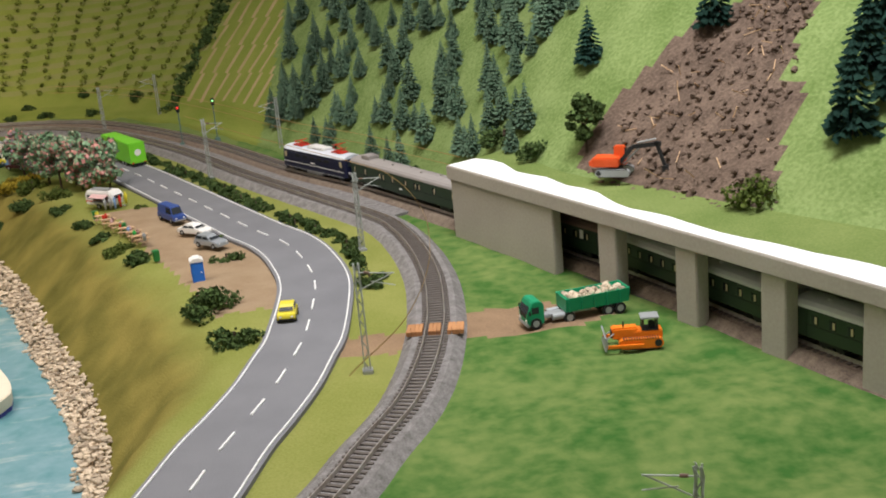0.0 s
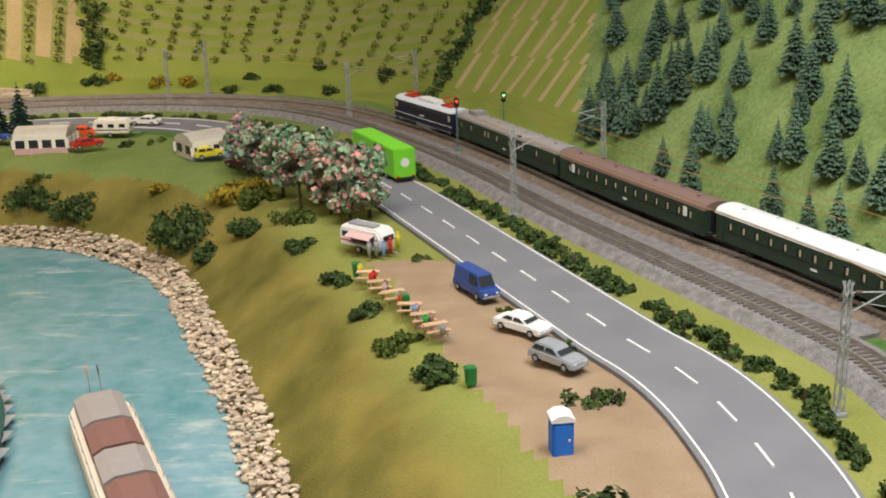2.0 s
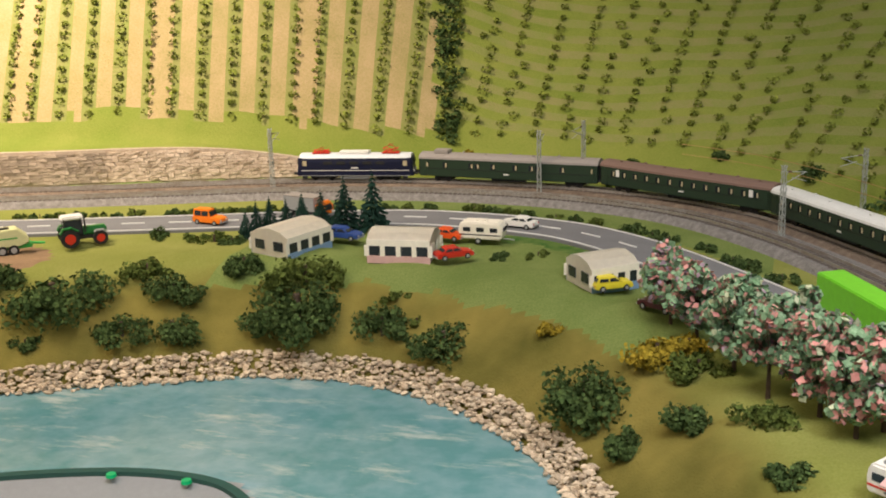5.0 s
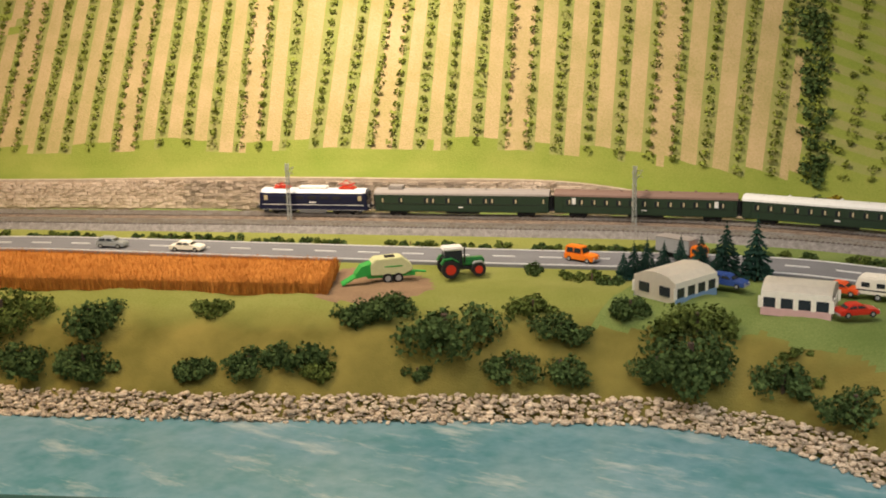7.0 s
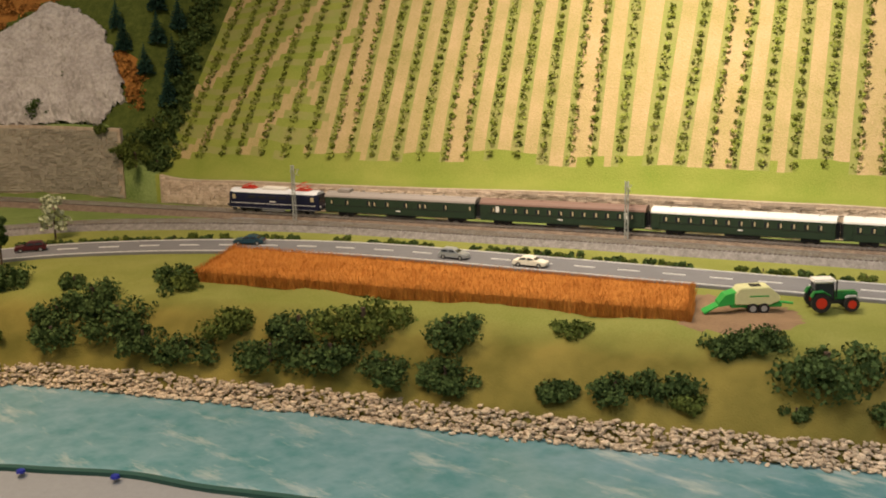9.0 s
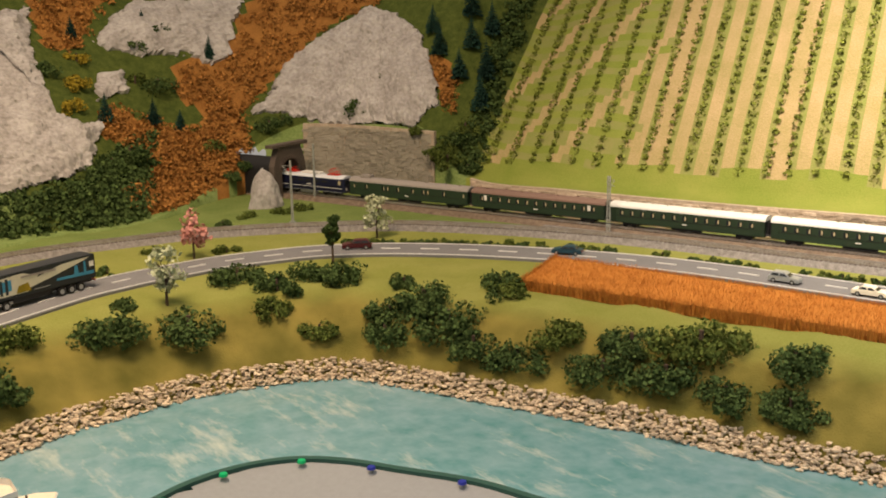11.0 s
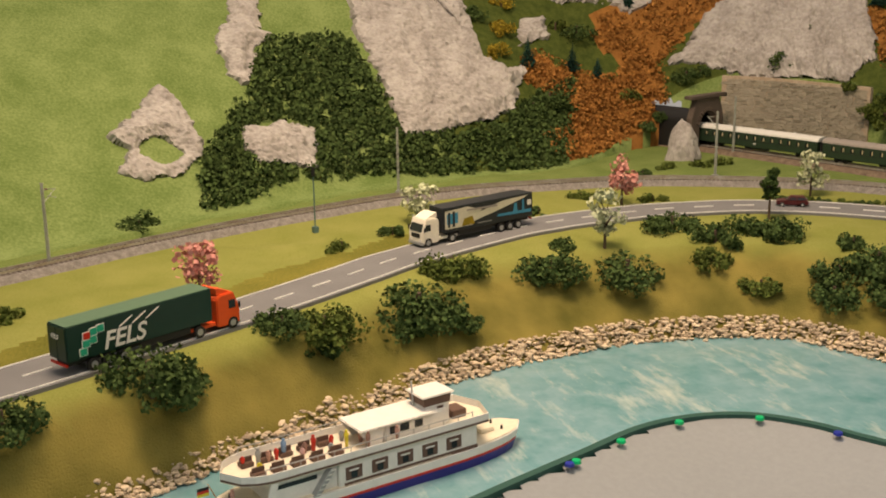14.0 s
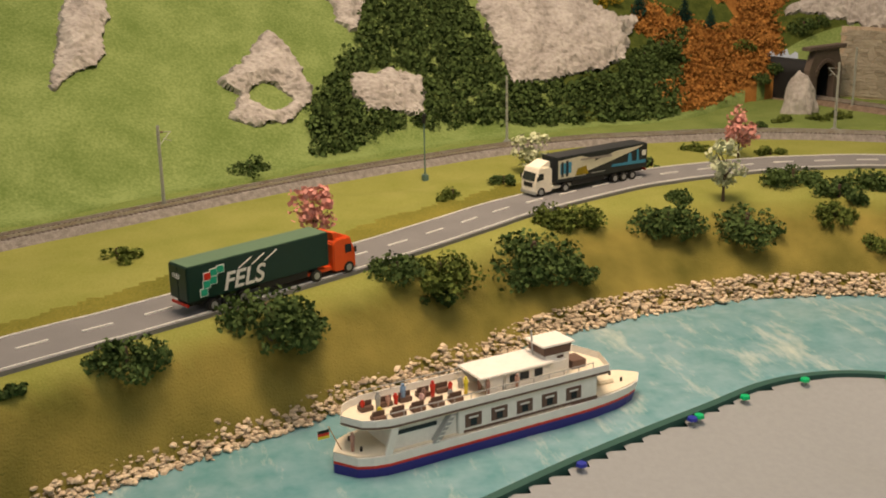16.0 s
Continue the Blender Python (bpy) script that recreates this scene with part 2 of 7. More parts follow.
def turf_material():
    """Lawn that passes into olive bank turf by the mesh's own share."""
    m = material("turf_mat", (0.25, 0.255, 0.075), 0.95, second=(0.18, 0.2, 0.045), scale=12, fine=420, bump=0.8, spec=0.05)
    nt = m.node_tree
    b = nt.nodes["Principled BSDF"]
    at = nt.nodes.new("ShaderNodeAttribute")
    at.attribute_name = "bank_share"
    n = nt.nodes.new("ShaderNodeTexNoise")
    n.inputs["Scale"].default_value, n.inputs["Detail"].default_value = 14, 6
    tc = nt.nodes.new("ShaderNodeTexCoord")
    nt.links.new(tc.outputs["Object"], n.inputs["Vector"])
    r = nt.nodes.new("ShaderNodeValToRGB")
    r.color_ramp.elements[0].position, r.color_ramp.elements[1].position = 0.3, 0.7
    r.color_ramp.elements[0].color, r.color_ramp.elements[1].color = (0.1, 0.095, 0.022, 1), (0.23, 0.19, 0.05, 1)
    nt.links.new(n.outputs["Fac"], r.inputs[0])
    mix = nt.nodes.new("ShaderNodeMix")
    mix.data_type = "RGBA"
    nt.links.new(at.outputs["Fac"], mix.inputs["Factor"])
    nt.links.new(b.inputs["Base Color"].links[0].from_socket, mix.inputs["A"])
    nt.links.new(r.outputs[0], mix.inputs["B"])
    nt.links.new(mix.outputs["Result"], b.inputs["Base Color"])
    return m


TURF = turf_material()


# ---- mesh helpers ----
def finish(name, bm, mats, parent=None, label="", smooth=False):
    me = bpy.data.meshes.new(name)
    bmesh.ops.recalc_face_normals(bm, faces=bm.faces)
    if smooth:
        for f in bm.faces:
            f.smooth = True
    bm.to_mesh(me)
    bm.free()
    for m in (mats if isinstance(mats, (list, tuple)) else [mats]):
        me.materials.append(m)
    ob = new(name, me)
    if parent is not None:
        ob.parent = parent
    if label:
        ob["label"] = label
    return ob


def part(name, bm, mat, parent, label="", smooth=False):
    return finish(name, bm, mat, parent, label, smooth)


def again(ob, m, parent=None):
    """Another part on the same mesh."""
    o = new(ob.name.split(".")[0], ob.data)
    o.parent = parent or ob.parent
    o.matrix_basis = m
    return o


def thing(name, label, category, group="", kind=""):
    return tagged(new(name), label, category, group, kind)


def box(bm, x0, x1, y0, y1, z0, z1, bevel=0.0, taper=0.0, taper_y=None, mat=0):
    """taper: how far the top is drawn in, in x (and y)."""
    ty = taper if taper_y is None else taper_y
    vs = [bm.verts.new((x, y, z0)) for x, y in ((x0, y0), (x1, y0), (x1, y1), (x0, y1))]
    vs += [bm.verts.new((x, y, z1)) for x, y in ((x0 + taper, y0 + ty), (x1 - taper, y0 + ty), (x1 - taper, y1 - ty), (x0 + taper, y1 - ty))]
    fs = [bm.faces.new([vs[i] for i in q]) for q in ((3, 2, 1, 0), (4, 5, 6, 7), (0, 1, 5, 4), (1, 2, 6, 5), (2, 3, 7, 6), (3, 0, 4, 7))]
    for f in fs:
        f.material_index = mat
    if bevel:
        es = list({e for f in fs for e in f.edges})
        bmesh.ops.bevel(bm, geom=es, offset=bevel, segments=2, affect="EDGES")
    return bm


def cyl(bm, a, b, r, seg=12, r2=None, mat=0):
    a, b = Vector(a), Vector(b)
    d = (b - a).normalized()
    u = d.orthogonal().normalized()
    v = d.cross(u)
    r2 = r if r2 is None else r2
    ring = [[bm.verts.new(p + (u * math.cos(k * math.tau / seg) + v * math.sin(k * math.tau / seg)) * q) for k in range(seg)] for p, q in ((a, r), (b, r2))]
    for k in range(seg):
        bm.faces.new((ring[0][k], ring[0][(k + 1) % seg], ring[1][(k + 1) % seg], ring[1][k])).material_index = mat
    for rr in ring:
        bm.faces.new(rr).material_index = mat
    return bm


def extrude(bm, pts, y0, y1, mat=0):
    """A profile in x, z drawn out along y."""
    a = [bm.verts.new((x, y0, z)) for x, z in pts]
    b = [bm.verts.new((x, y1, z)) for x, z in pts]
    n = len(pts)
    for k in range(n):
        bm.faces.new((a[k], a[(k + 1) % n], b[(k + 1) % n], b[k])).material_index = mat
    bm.faces.new(a[::-1]).material_index = mat
    bm.faces.new(b).material_index = mat
    return bm


def loft(bm, rings, caps=True, mat=0):
    vs = [[bm.verts.new(p) for p in r] for r in rings]
    n = len(vs[0])
    for a, b in zip(vs, vs[1:]):
        for k in range(n):
            bm.faces.new((a[k], a[(k + 1) % n], b[(k + 1) % n], b[k])).material_index = mat
    if caps:
        bm.faces.new(vs[0]).material_index = mat
        bm.faces.new(vs[-1]).material_index = mat
    return bm


def B():
    return bmesh.new()


def blob(bm, c, r, rnd, mat=0, flat=0.8):
    """A small uneven clump."""
    res = bmesh.ops.create_icosphere(bm, subdivisions=1, radius=1.0)
    turn = Euler((rnd.random() * 6, rnd.random() * 6, rnd.random() * 6)).to_matrix()
    for v in res["verts"]:
        p = turn @ v.co
        p *= r * rnd.uniform(0.6, 1.25)
        v.co = Vector(c) + Vector((p.x, p.y, p.z * flat))
    if mat:
        for f in {f for v in res["verts"] for f in v.link_faces}:
            f.material_index = mat


def leaves(name, spots, size, mats, parent, label="", seed=1, share=(1.0,)):
    """Many small three-cornered leaves round the given spots (x, y, z, r), as one mesh."""
    rnd = np.random.default_rng(seed)
    verts, faces, idx = [], [], []
    for x, y, z, r, count in spots:
        d = rnd.normal(size=(count, 3))
        d /= np.linalg.norm(d, axis=1)[:, None]
        c = np.array((x, y, z)) + d * r * rnd.uniform(0.55, 1.08, (count, 1)) * (1, 1, 0.85)
        u = rnd.normal(size=(count, 3))
        u /= np.linalg.norm(u, axis=1)[:, None]
        w = np.cross(u, d + 0.4 * rnd.normal(size=(count, 3)))
        w /= np.linalg.norm(w, axis=1)[:, None] + 1e-9
        s = size * rnd.uniform(0.6, 1.5, (count, 1))
        n0 = len(verts)
        tri = np.stack([c - u * s, c + u * s * 0.9 + w * s * 0.3, c + w * s * 1.3 - u * s * 0.2, c - w * s * 0.8], 1).reshape(-1, 3)
        verts += tri.tolist()
        faces += [(n0 + 4 * k, n0 + 4 * k + 3, n0 + 4 * k + 1, n0 + 4 * k + 2) for k in range(count)]
        idx += rnd.choice(len(share), count, p=np.array(share) / sum(share)).tolist()
    me = bpy.data.meshes.new(name)
    me.from_pydata(verts, [], faces)
    for m in (mats if isinstance(mats, (list, tuple)) else [mats]):
        me.materials.append(m)
    me.polygons.foreach_set("material_index", idx)
    ob = new(name, me)
    ob.parent = parent
    if label:
        ob["label"] = label
    return ob


def smooth_line(pts, step=0.01):
    """Catmull-Rom through the points, cut into even steps."""
    p = [np.array(q, float) for q in pts]
    p = [2 * p[0] - p[1], *p, 2 * p[-1] - p[-2]]
    out = []
    for a, b, c, d in zip(p, p[1:], p[2:], p[3:]):
        for t in np.linspace(0, 1, 24, endpoint=False):
            out.append(0.5 * (2 * b + (c - a) * t + (2 * a - 5 * b + 4 * c - d) * t**2 + (3 * b - a - 3 * c + d) * t**3))
    out.append(p[-2])
    out = np.array(out)
    s = np.r_[0, np.cumsum(np.linalg.norm(np.diff(out[:, :2], axis=0), axis=1))]
    q = np.arange(0, s[-1], step)
    return np.stack([np.interp(q, s, out[:, k]) for k in range(out.shape[1])], 1)


def normals(line):
    t = np.gradient(line[:, :2], axis=0)
    t /= np.linalg.norm(t, axis=1)[:, None] + 1e-12
    return np.stack([-t[:, 1], t[:, 0]], 1)


def sweep(name, line, profile, mat, z=0.0, parent=None, closed=True, label=""):
    """A profile of (offset to the left, height) drawn along a line in plan."""
    n = normals(line)
    k = len(profile)
    vs, fs = [], []
    for (x, y), (nx, ny) in zip(line[:, :2], n):
        vs += [(x + nx * o, y + ny * o, z + h) for o, h in profile]
    for i in range(len(line) - 1):
        for j in range(k if closed else k - 1):
            a, b = i * k + j, i * k + (j + 1) % k
            fs.append((a, b, b + k, a + k))
    if closed:
        fs += [tuple(range(k))[::-1], tuple(range((len(line) - 1) * k, len(line) * k))]
    me = bpy.data.meshes.new(name)
    me.from_pydata(vs, [], fs)
    me.materials.append(mat)
    ob = new(name, me)
    if parent is not None:
        ob.parent = parent
    if label:
        ob["label"] = label
    return ob


def along(line, s):
    """The place and heading (radians) at a length along an even line."""
    step = np.linalg.norm(np.diff(line[:, :2], axis=0), axis=1).mean()
    i = s / step
    i0 = int(min(max(i, 0), len(line) - 2))
    d = line[i0 + 1, :2] - line[i0, :2]
    p = line[i0, :2] + d * (i - i0)
    j0, j1 = max(i0 - 3, 0), min(i0 + 4, len(line) - 1)
    e = line[j1, :2] - line[j0, :2]
    return p, math.atan2(e[1], e[0])
# ---- lines of the plan ----
TOP, WATERZ = 0.0, -0.1
EDGE = smooth_line([(0.2, -0.6), (0.2, -0.2), (0.18, 0.2), (0.14, 0.55), (0.1, 0.7), (0.058, 0.777), (0.023, 0.824), (-0.034, 0.888), (-0.076, 0.93), (-0.128, 0.978), (-0.17, 0.996), (-0.227, 0.997), (-0.281, 0.986), (-0.356, 0.958), (-0.447, 0.911), (-0.6, 0.845), (-0.83, 0.745), (-0.927, 0.7), (-1.012, 0.671), (-1.095, 0.62), (-1.15, 0.585), (-1.19, 0.54), (-1.207, 0.48), (-1.199, 0.409), (-1.163, 0.327), (-1.13, 0.252), (-1.099, 0.184), (-1.066, 0.118), (-0.95, -0.1), (-0.8, -0.4)], 0.01)
SHORE = smooth_line([(0.3, -0.5), (0.38, -0.3), (0.45, -0.17), (0.5, -0.05), (0.518, 0.05), (0.505, 0.155), (0.469, 0.295), (0.434, 0.398), (0.366, 0.568), (0.31, 0.72), (0.263, 0.827), (0.228, 0.901), (0.189, 0.986), (0.14, 1.085), (0.083, 1.155), (0.012, 1.213), (-0.063, 1.25), (-0.133, 1.266), (-0.2, 1.265), (-0.264, 1.252), (-0.383, 1.203), (-0.511, 1.14), (-0.622, 1.085), (-0.743, 1.032), (-0.87, 0.978), (-1, 0.928), (-1.13, 0.876), (-1.25, 0.822), (-1.34, 0.782), (-1.415, 0.735), (-1.447, 0.66), (-1.464, 0.585), (-1.467, 0.505), (-1.457, 0.425), (-1.441, 0.345), (-1.41, 0.262), (-1.34, 0.12), (-1.259, -0.037), (-1.194, -0.172), (-1.14, -0.29), (-1.05, -0.5), (-0.95, -0.7)], 0.01)
ROAD = smooth_line([(0.5, -0.45), (0.565, -0.3), (0.607, -0.19), (0.639, -0.09), (0.661, -0.014), (0.681, 0.039), (0.702, 0.102), (0.717, 0.165), (0.73, 0.226), (0.741, 0.353), (0.74, 0.419), (0.731, 0.479), (0.717, 0.54), (0.696, 0.597), (0.662, 0.66), (0.619, 0.75), (0.534, 0.929), (0.447, 1.11), (0.4, 1.2), (0.33, 1.32), (0.25, 1.42), (0.155, 1.52), (0.06, 1.59), (-0.019, 1.618), (-0.1, 1.63), (-0.196, 1.63), (-0.34, 1.595), (-0.487, 1.545), (-0.8, 1.445), (-1.15, 1.338), (-1.25, 1.305), (-1.35, 1.262), (-1.45, 1.205), (-1.55, 1.133), (-1.627, 1.065), (-1.706, 0.975), (-1.757, 0.88), (-1.775, 0.793), (-1.782, 0.743), (-1.781, 0.69), (-1.77, 0.59), (-1.758, 0.532), (-1.732, 0.45), (-1.643, 0.275), (-1.578, 0.181), (-1.487, 0.048), (-1.331, -0.207), (-1.284, -0.294), (-1.15, -0.53), (-1.03, -0.75)], 0.01)
INNER = smooth_line([(0.55, -0.5), (0.66, -0.28), (0.75, -0.12), (0.778, -0.06), (0.817, 0.018), (0.843, 0.102), (0.86, 0.186), (0.868, 0.252), (0.874, 0.336), (0.873, 0.412), (0.867, 0.486), (0.854, 0.566), (0.83, 0.64), (0.731, 0.827), (0.626, 1.025), (0.532, 1.222), (0.427, 1.409), (0.305, 1.583), (0.16, 1.709), (-0.024, 1.769), (-0.23, 1.775), (-0.435, 1.74), (-0.637, 1.671), (-0.847, 1.598), (-1.052, 1.525), (-1.257, 1.447), (-1.42, 1.387), (-1.56, 1.32), (-1.705, 1.23), (-1.845, 1.11), (-1.95, 0.945), (-2.01, 0.8), (-2.03, 0.654), (-2.04, 0.526), (-2.018, 0.368), (-1.962, 0.209), (-1.908, 0.074), (-1.839, -0.068), (-1.767, -0.195), (-1.684, -0.348), (-1.6, -0.5), (-1.5, -0.7)], 0.01)
OUTER = smooth_line([(2.6, -2.6), (1.95, -1.55), (1.48, -0.6), (1.22, -0.05), (1.11, 0.24), (1.035, 0.405), (0.965, 0.548), (0.836, 0.803), (0.722, 0.99), (0.583, 1.266), (0.457, 1.484), (0.319, 1.669), (0.22, 1.75), (0.1, 1.808), (-0.046, 1.838), (-0.25, 1.84), (-0.475, 1.797), (-0.75, 1.7), (-1.008, 1.612), (-1.29, 1.505), (-1.567, 1.398), (-1.83, 1.295), (-2.17, 1.155), (-2.5, 1.02), (-2.9, 0.87), (-3.7, 0.44), (-4.6, -0.1)], 0.01)
# foot of the hills, from the gallery round to the far end: place, flat margin, height at the foot, slope in degrees
FOOT = [(1.969, -1.287, 0, 0.09, 36), (1.573, -0.505, 0, 0.09, 36), (1.287, -0.022, 0.01, 0.09, 38), (1.128, 0.246, 0.01, 0.09, 40), (1.025, 0.453, 0.005, 0.088, 44), (0.948, 0.623, 0.005, 0.05, 48), (0.869, 0.832, 0.01, 0, 50), (0.741, 1.091, 0.015, 0, 50), (0.609, 1.353, 0.02, 0, 50), (0.464, 1.616, 0.035, 0, 48), (0.3, 1.801, 0.06, 0, 45), (0.102, 1.881, 0.1, 0, 44), (-0.155, 1.918, 0.1, 0, 46), (-0.357, 1.9, 0.06, 0.01, 52), (-0.601, 1.836, 0.05, 0.045, 55), (-0.881, 1.733, 0.05, 0.05, 55), (-1.148, 1.639, 0.05, 0.05, 54), (-1.448, 1.526, 0.05, 0.045, 52), (-1.718, 1.417, 0.05, 0.045, 50), (-1.943, 1.341, 0.03, 0.05, 44), (-2.091, 1.312, 0.02, 0.135, 50), (-2.271, 1.25, 0.01, 0.135, 52), (-2.37, 1.14, 0.01, 0.1, 46), (-2.32, 0.96, 0.02, 0.02, 43), (-2.185, 0.76, 0.03, 0, 40), (-2.163, 0.582, 0.03, 0, 40), (-2.108, 0.342, 0.035, 0, 38), (-2.001, 0.08, 0.04, 0, 36), (-1.847, -0.212, 0.04, 0, 34), (-1.729, -0.408, 0.04, 0, 34), (-1.6, -0.62, 0.04, 0, 34), (-1.48, -0.86, 0.04, 0, 34)]


def near(line, pts):
    """Distance to a line, index of its nearest point and side (positive to its left), for an array of places."""
    n = normals(line)
    out = np.empty(len(pts))
    idx = np.empty(len(pts), int)
    for k in range(0, len(pts), 4000):
        d = pts[k:k + 4000, None] - line[None, :, :2]
        q = (d**2).sum(-1)
        i = q.argmin(1)
        idx[k:k + 4000] = i
        side = (d[np.arange(len(i)), i] * n[i]).sum(-1)
        out[k:k + 4000] = np.sqrt(q[np.arange(len(i)), i]) * np.sign(side)
    return out, idx


def bank(d):
    """Height of the land at a distance from the water's edge."""
    return np.interp(d, [-0.2, -0.01, 0.0, 0.03, 0.06, 0.1, 0.14, 0.17], [-0.16, -0.115, -0.1, -0.075, -0.05, -0.02, -0.005, 0.0])


def mesh_grid(name, P, mat, keep=None, mats=None, idx=None, smooth=True):
    """A sheet from an array of places, rows by columns."""
    r, c, _ = P.shape
    faces, mi = [], []
    for i in range(r - 1):
        for j in range(c - 1):
            if keep is None or keep[i, j]:
                faces.append((i * c + j, i * c + j + 1, (i + 1) * c + j + 1, (i + 1) * c + j))
                mi.append(0 if idx is None else int(idx[i, j]))
    me = bpy.data.meshes.new(name)
    me.from_pydata(P.reshape(-1, 3).tolist(), [], faces)
    for m in mats or [mat]:
        me.materials.append(m)
    me.polygons.foreach_set("material_index", mi)
    me.polygons.foreach_set("use_smooth", [smooth] * len(faces))
    return new(name, me)


def rough(P, amp, freq, seed=0):
    """Noise for each place."""
    f = P.reshape(-1, P.shape[-1])
    v = np.array([noise.noise(Vector((p[0] * freq, p[1] * freq, seed))) + 0.5 * noise.noise(Vector((p[0] * freq * 2.3, p[1] * freq * 2.3, seed + 7))) for p in f])
    return amp * v.reshape(P.shape[:-1])


# ---- ground ----
xs, ys = np.arange(-2.7, 1.75, 0.009), np.arange(-1.0, 2.15, 0.009)
gx, gy = np.meshgrid(xs, ys)
pts = np.stack([gx.ravel(), gy.ravel()], 1)
dsh, ish = near(SHORE, pts)
dsh = -dsh
side_road = near(ROAD, pts)[0]
droad = np.abs(side_road)
din, iin = near(INNER, pts)
dout = np.abs(near(OUTER, pts)[0])
span = dsh + np.maximum(droad - 0.055, 0.002)
deff = np.where(dsh > 0, dsh * np.maximum(1, 0.17 / np.maximum(span, 0.03)), dsh)
hz = bank(deff) - 0.004
flat = np.minimum(np.minimum(droad - 0.05, np.abs(din) - 0.03), dout - 0.03)
wob = rough(pts, 0.006, 9.0) + rough(pts, 0.0025, 30.0, 3)
hz = hz + wob * np.clip(flat / 0.04, 0, 1) * np.clip((dsh + 0.02) / 0.05, 0, 1)
hz = np.where(flat < 0, np.maximum(hz, -0.008), hz)
dedge, _ = near(EDGE, pts)
hz = np.where(dedge > -0.01, np.minimum(hz, -0.19), hz)
wide = gx.ravel()
# where which turf lies: 0 lawn, 1 olive bank, 2 green field, 3 gravel, 4 bright grass, 5 dirt
jag = rough(pts, 0.012, 22.0, 9) + rough(pts, 0.006, 70.0, 11)
share = np.clip((0.15 - deff + jag * 0.8) / 0.05, 0, 1) * np.clip((droad - 0.05) / 0.015, 0, 1)
kind = np.zeros(len(pts), int)
kind = np.where((din < -0.024) & (wide > 0.6), 2, kind)
kind = np.where((din < -0.024) & (wide < 0.6), 4, kind)
lot = (side_road > 0) & (wide > 0.2) & (gy.ravel() + jag > 0.33) & (gy.ravel() < 0.88) & (droad > 0.035) & (droad < 0.155) & (dsh + jag > 0.16) & (din > 0)
kind = np.where(lot, 3, kind)
camp = (wide > -0.36) & (wide < 0.3) & (gy.ravel() > 1.2) & (droad > 0.05) & (din > 0) & (dsh + jag > 0.1)
kind = np.where(camp, 4, kind)
kind = np.where((droad > 0.048) & (droad + jag * 0.6 < 0.082) & (side_road > 0) & (wide > -0.14) & (wide < 0.22) & (gy.ravel() > 1.35), 2, kind)
yard = (np.hypot((wide + 0.68) / 0.1, (gy.ravel() - 1.32) / 0.08) < 1) | (np.hypot((wide - 0.95) / 0.1, (gy.ravel() - 0.2) / 0.045) < 1) | (np.hypot((wide - 0.8) / 0.07, (gy.ravel() - 0.18) / 0.025) < 1 + jag * 20)
kind = np.where(yard & (dsh > 0.1), 5, kind)
kind = np.where((side_road < 0) & (droad > 0.056) & (droad + jag < 0.105) & (wide < -1.3) & (gy.ravel() < 0.5) & (kind == 0), 1, kind)
P = np.stack([gx, gy, hz.reshape(gx.shape)], -1)
ground = mesh_grid("ground", P, None, mats=[TURF, SLOPE, DARKGREEN, GRAVEL, GRASS, DIRT], idx=kind.reshape(gx.shape))
ground.data.attributes.new("bank_share", "FLOAT", "POINT").data.foreach_set("value", share.astype(np.float32))
tagged(ground, "flocked model landscape ground with grass and gravel", "ground", kind="structure")


def ground_z(x, y):
    j, i = (x - xs[0]) / 0.009, (y - ys[0]) / 0.009
    return float(P[int(min(max(round(i), 0), len(ys) - 1)), int(min(max(round(j), 0), len(xs) - 1)), 2])


# water
wx, wy = np.meshgrid(np.arange(-1.6, 0.9, 0.02), np.arange(-0.9, 1.35, 0.02))
WP = np.stack([wx, wy, WATERZ + rough(np.stack([wx, wy], -1), 0.0012, 25.0, 5) - 0.03 * np.clip(near(EDGE, np.stack([wx.ravel(), wy.ravel()], 1))[0].reshape(wx.shape) / 0.02, 0, 1)], -1)
wd, _ = near(EDGE, np.stack([wx.ravel(), wy.ravel()], 1))
tagged(mesh_grid("water", WP, WATER, wd.reshape(wx.shape)[:-1, :-1] < 0.02), "painted blue-green river with pale ripples and glare put into its colour", "river", kind="structure")

# ---- hills ----
F = smooth_line([f for f in FOOT], 0.0125)
FN = normals(F)
for _ in range(40):
    FN[1:-1] = (FN[:-2] + FN[1:-1] * 2 + FN[2:]) / 4
FN[395:492] = (0.44, -0.9)
for _ in range(12):
    FN[1:-1] = (FN[:-2] + FN[1:-1] * 2 + FN[2:]) / 4
FN = -FN / np.linalg.norm(FN, axis=1)[:, None]
FS = np.arange(len(F)) * 0.0125


def hill(i, d):
    """A place on the hills: column and distance from the foot."""
    x, y, margin, z0, slope = F[i]
    r = math.tan(radians(slope))
    e = max(d - margin, 0)
    z = z0 + 0.12 * min(d, margin) + e * r * (1 - 0.25 * e / (e + 0.9))
    w = min(d / 0.06, 1)
    z += w * (0.012 * noise.noise(Vector((x * 5 + FN[i, 0] * d * 5, y * 5 + FN[i, 1] * d * 5, 2))) + 0.004 * noise.noise(Vector((x * 22 + d * 9, y * 22 + d * 17, 4))))
    return Vector((x + FN[i, 0] * d, y + FN[i, 1] * d, z))


def column(x, y):
    return int(((F[:, 0] - x) ** 2 + (F[:, 1] - y) ** 2).argmin())


C_LAND0, C_LAND1, C_FOREST, C_HEDGE, C_VINE = 129, 153, 232, 270, 471
VINE_ROWS = np.arange(275.2, C_VINE, 3.8)
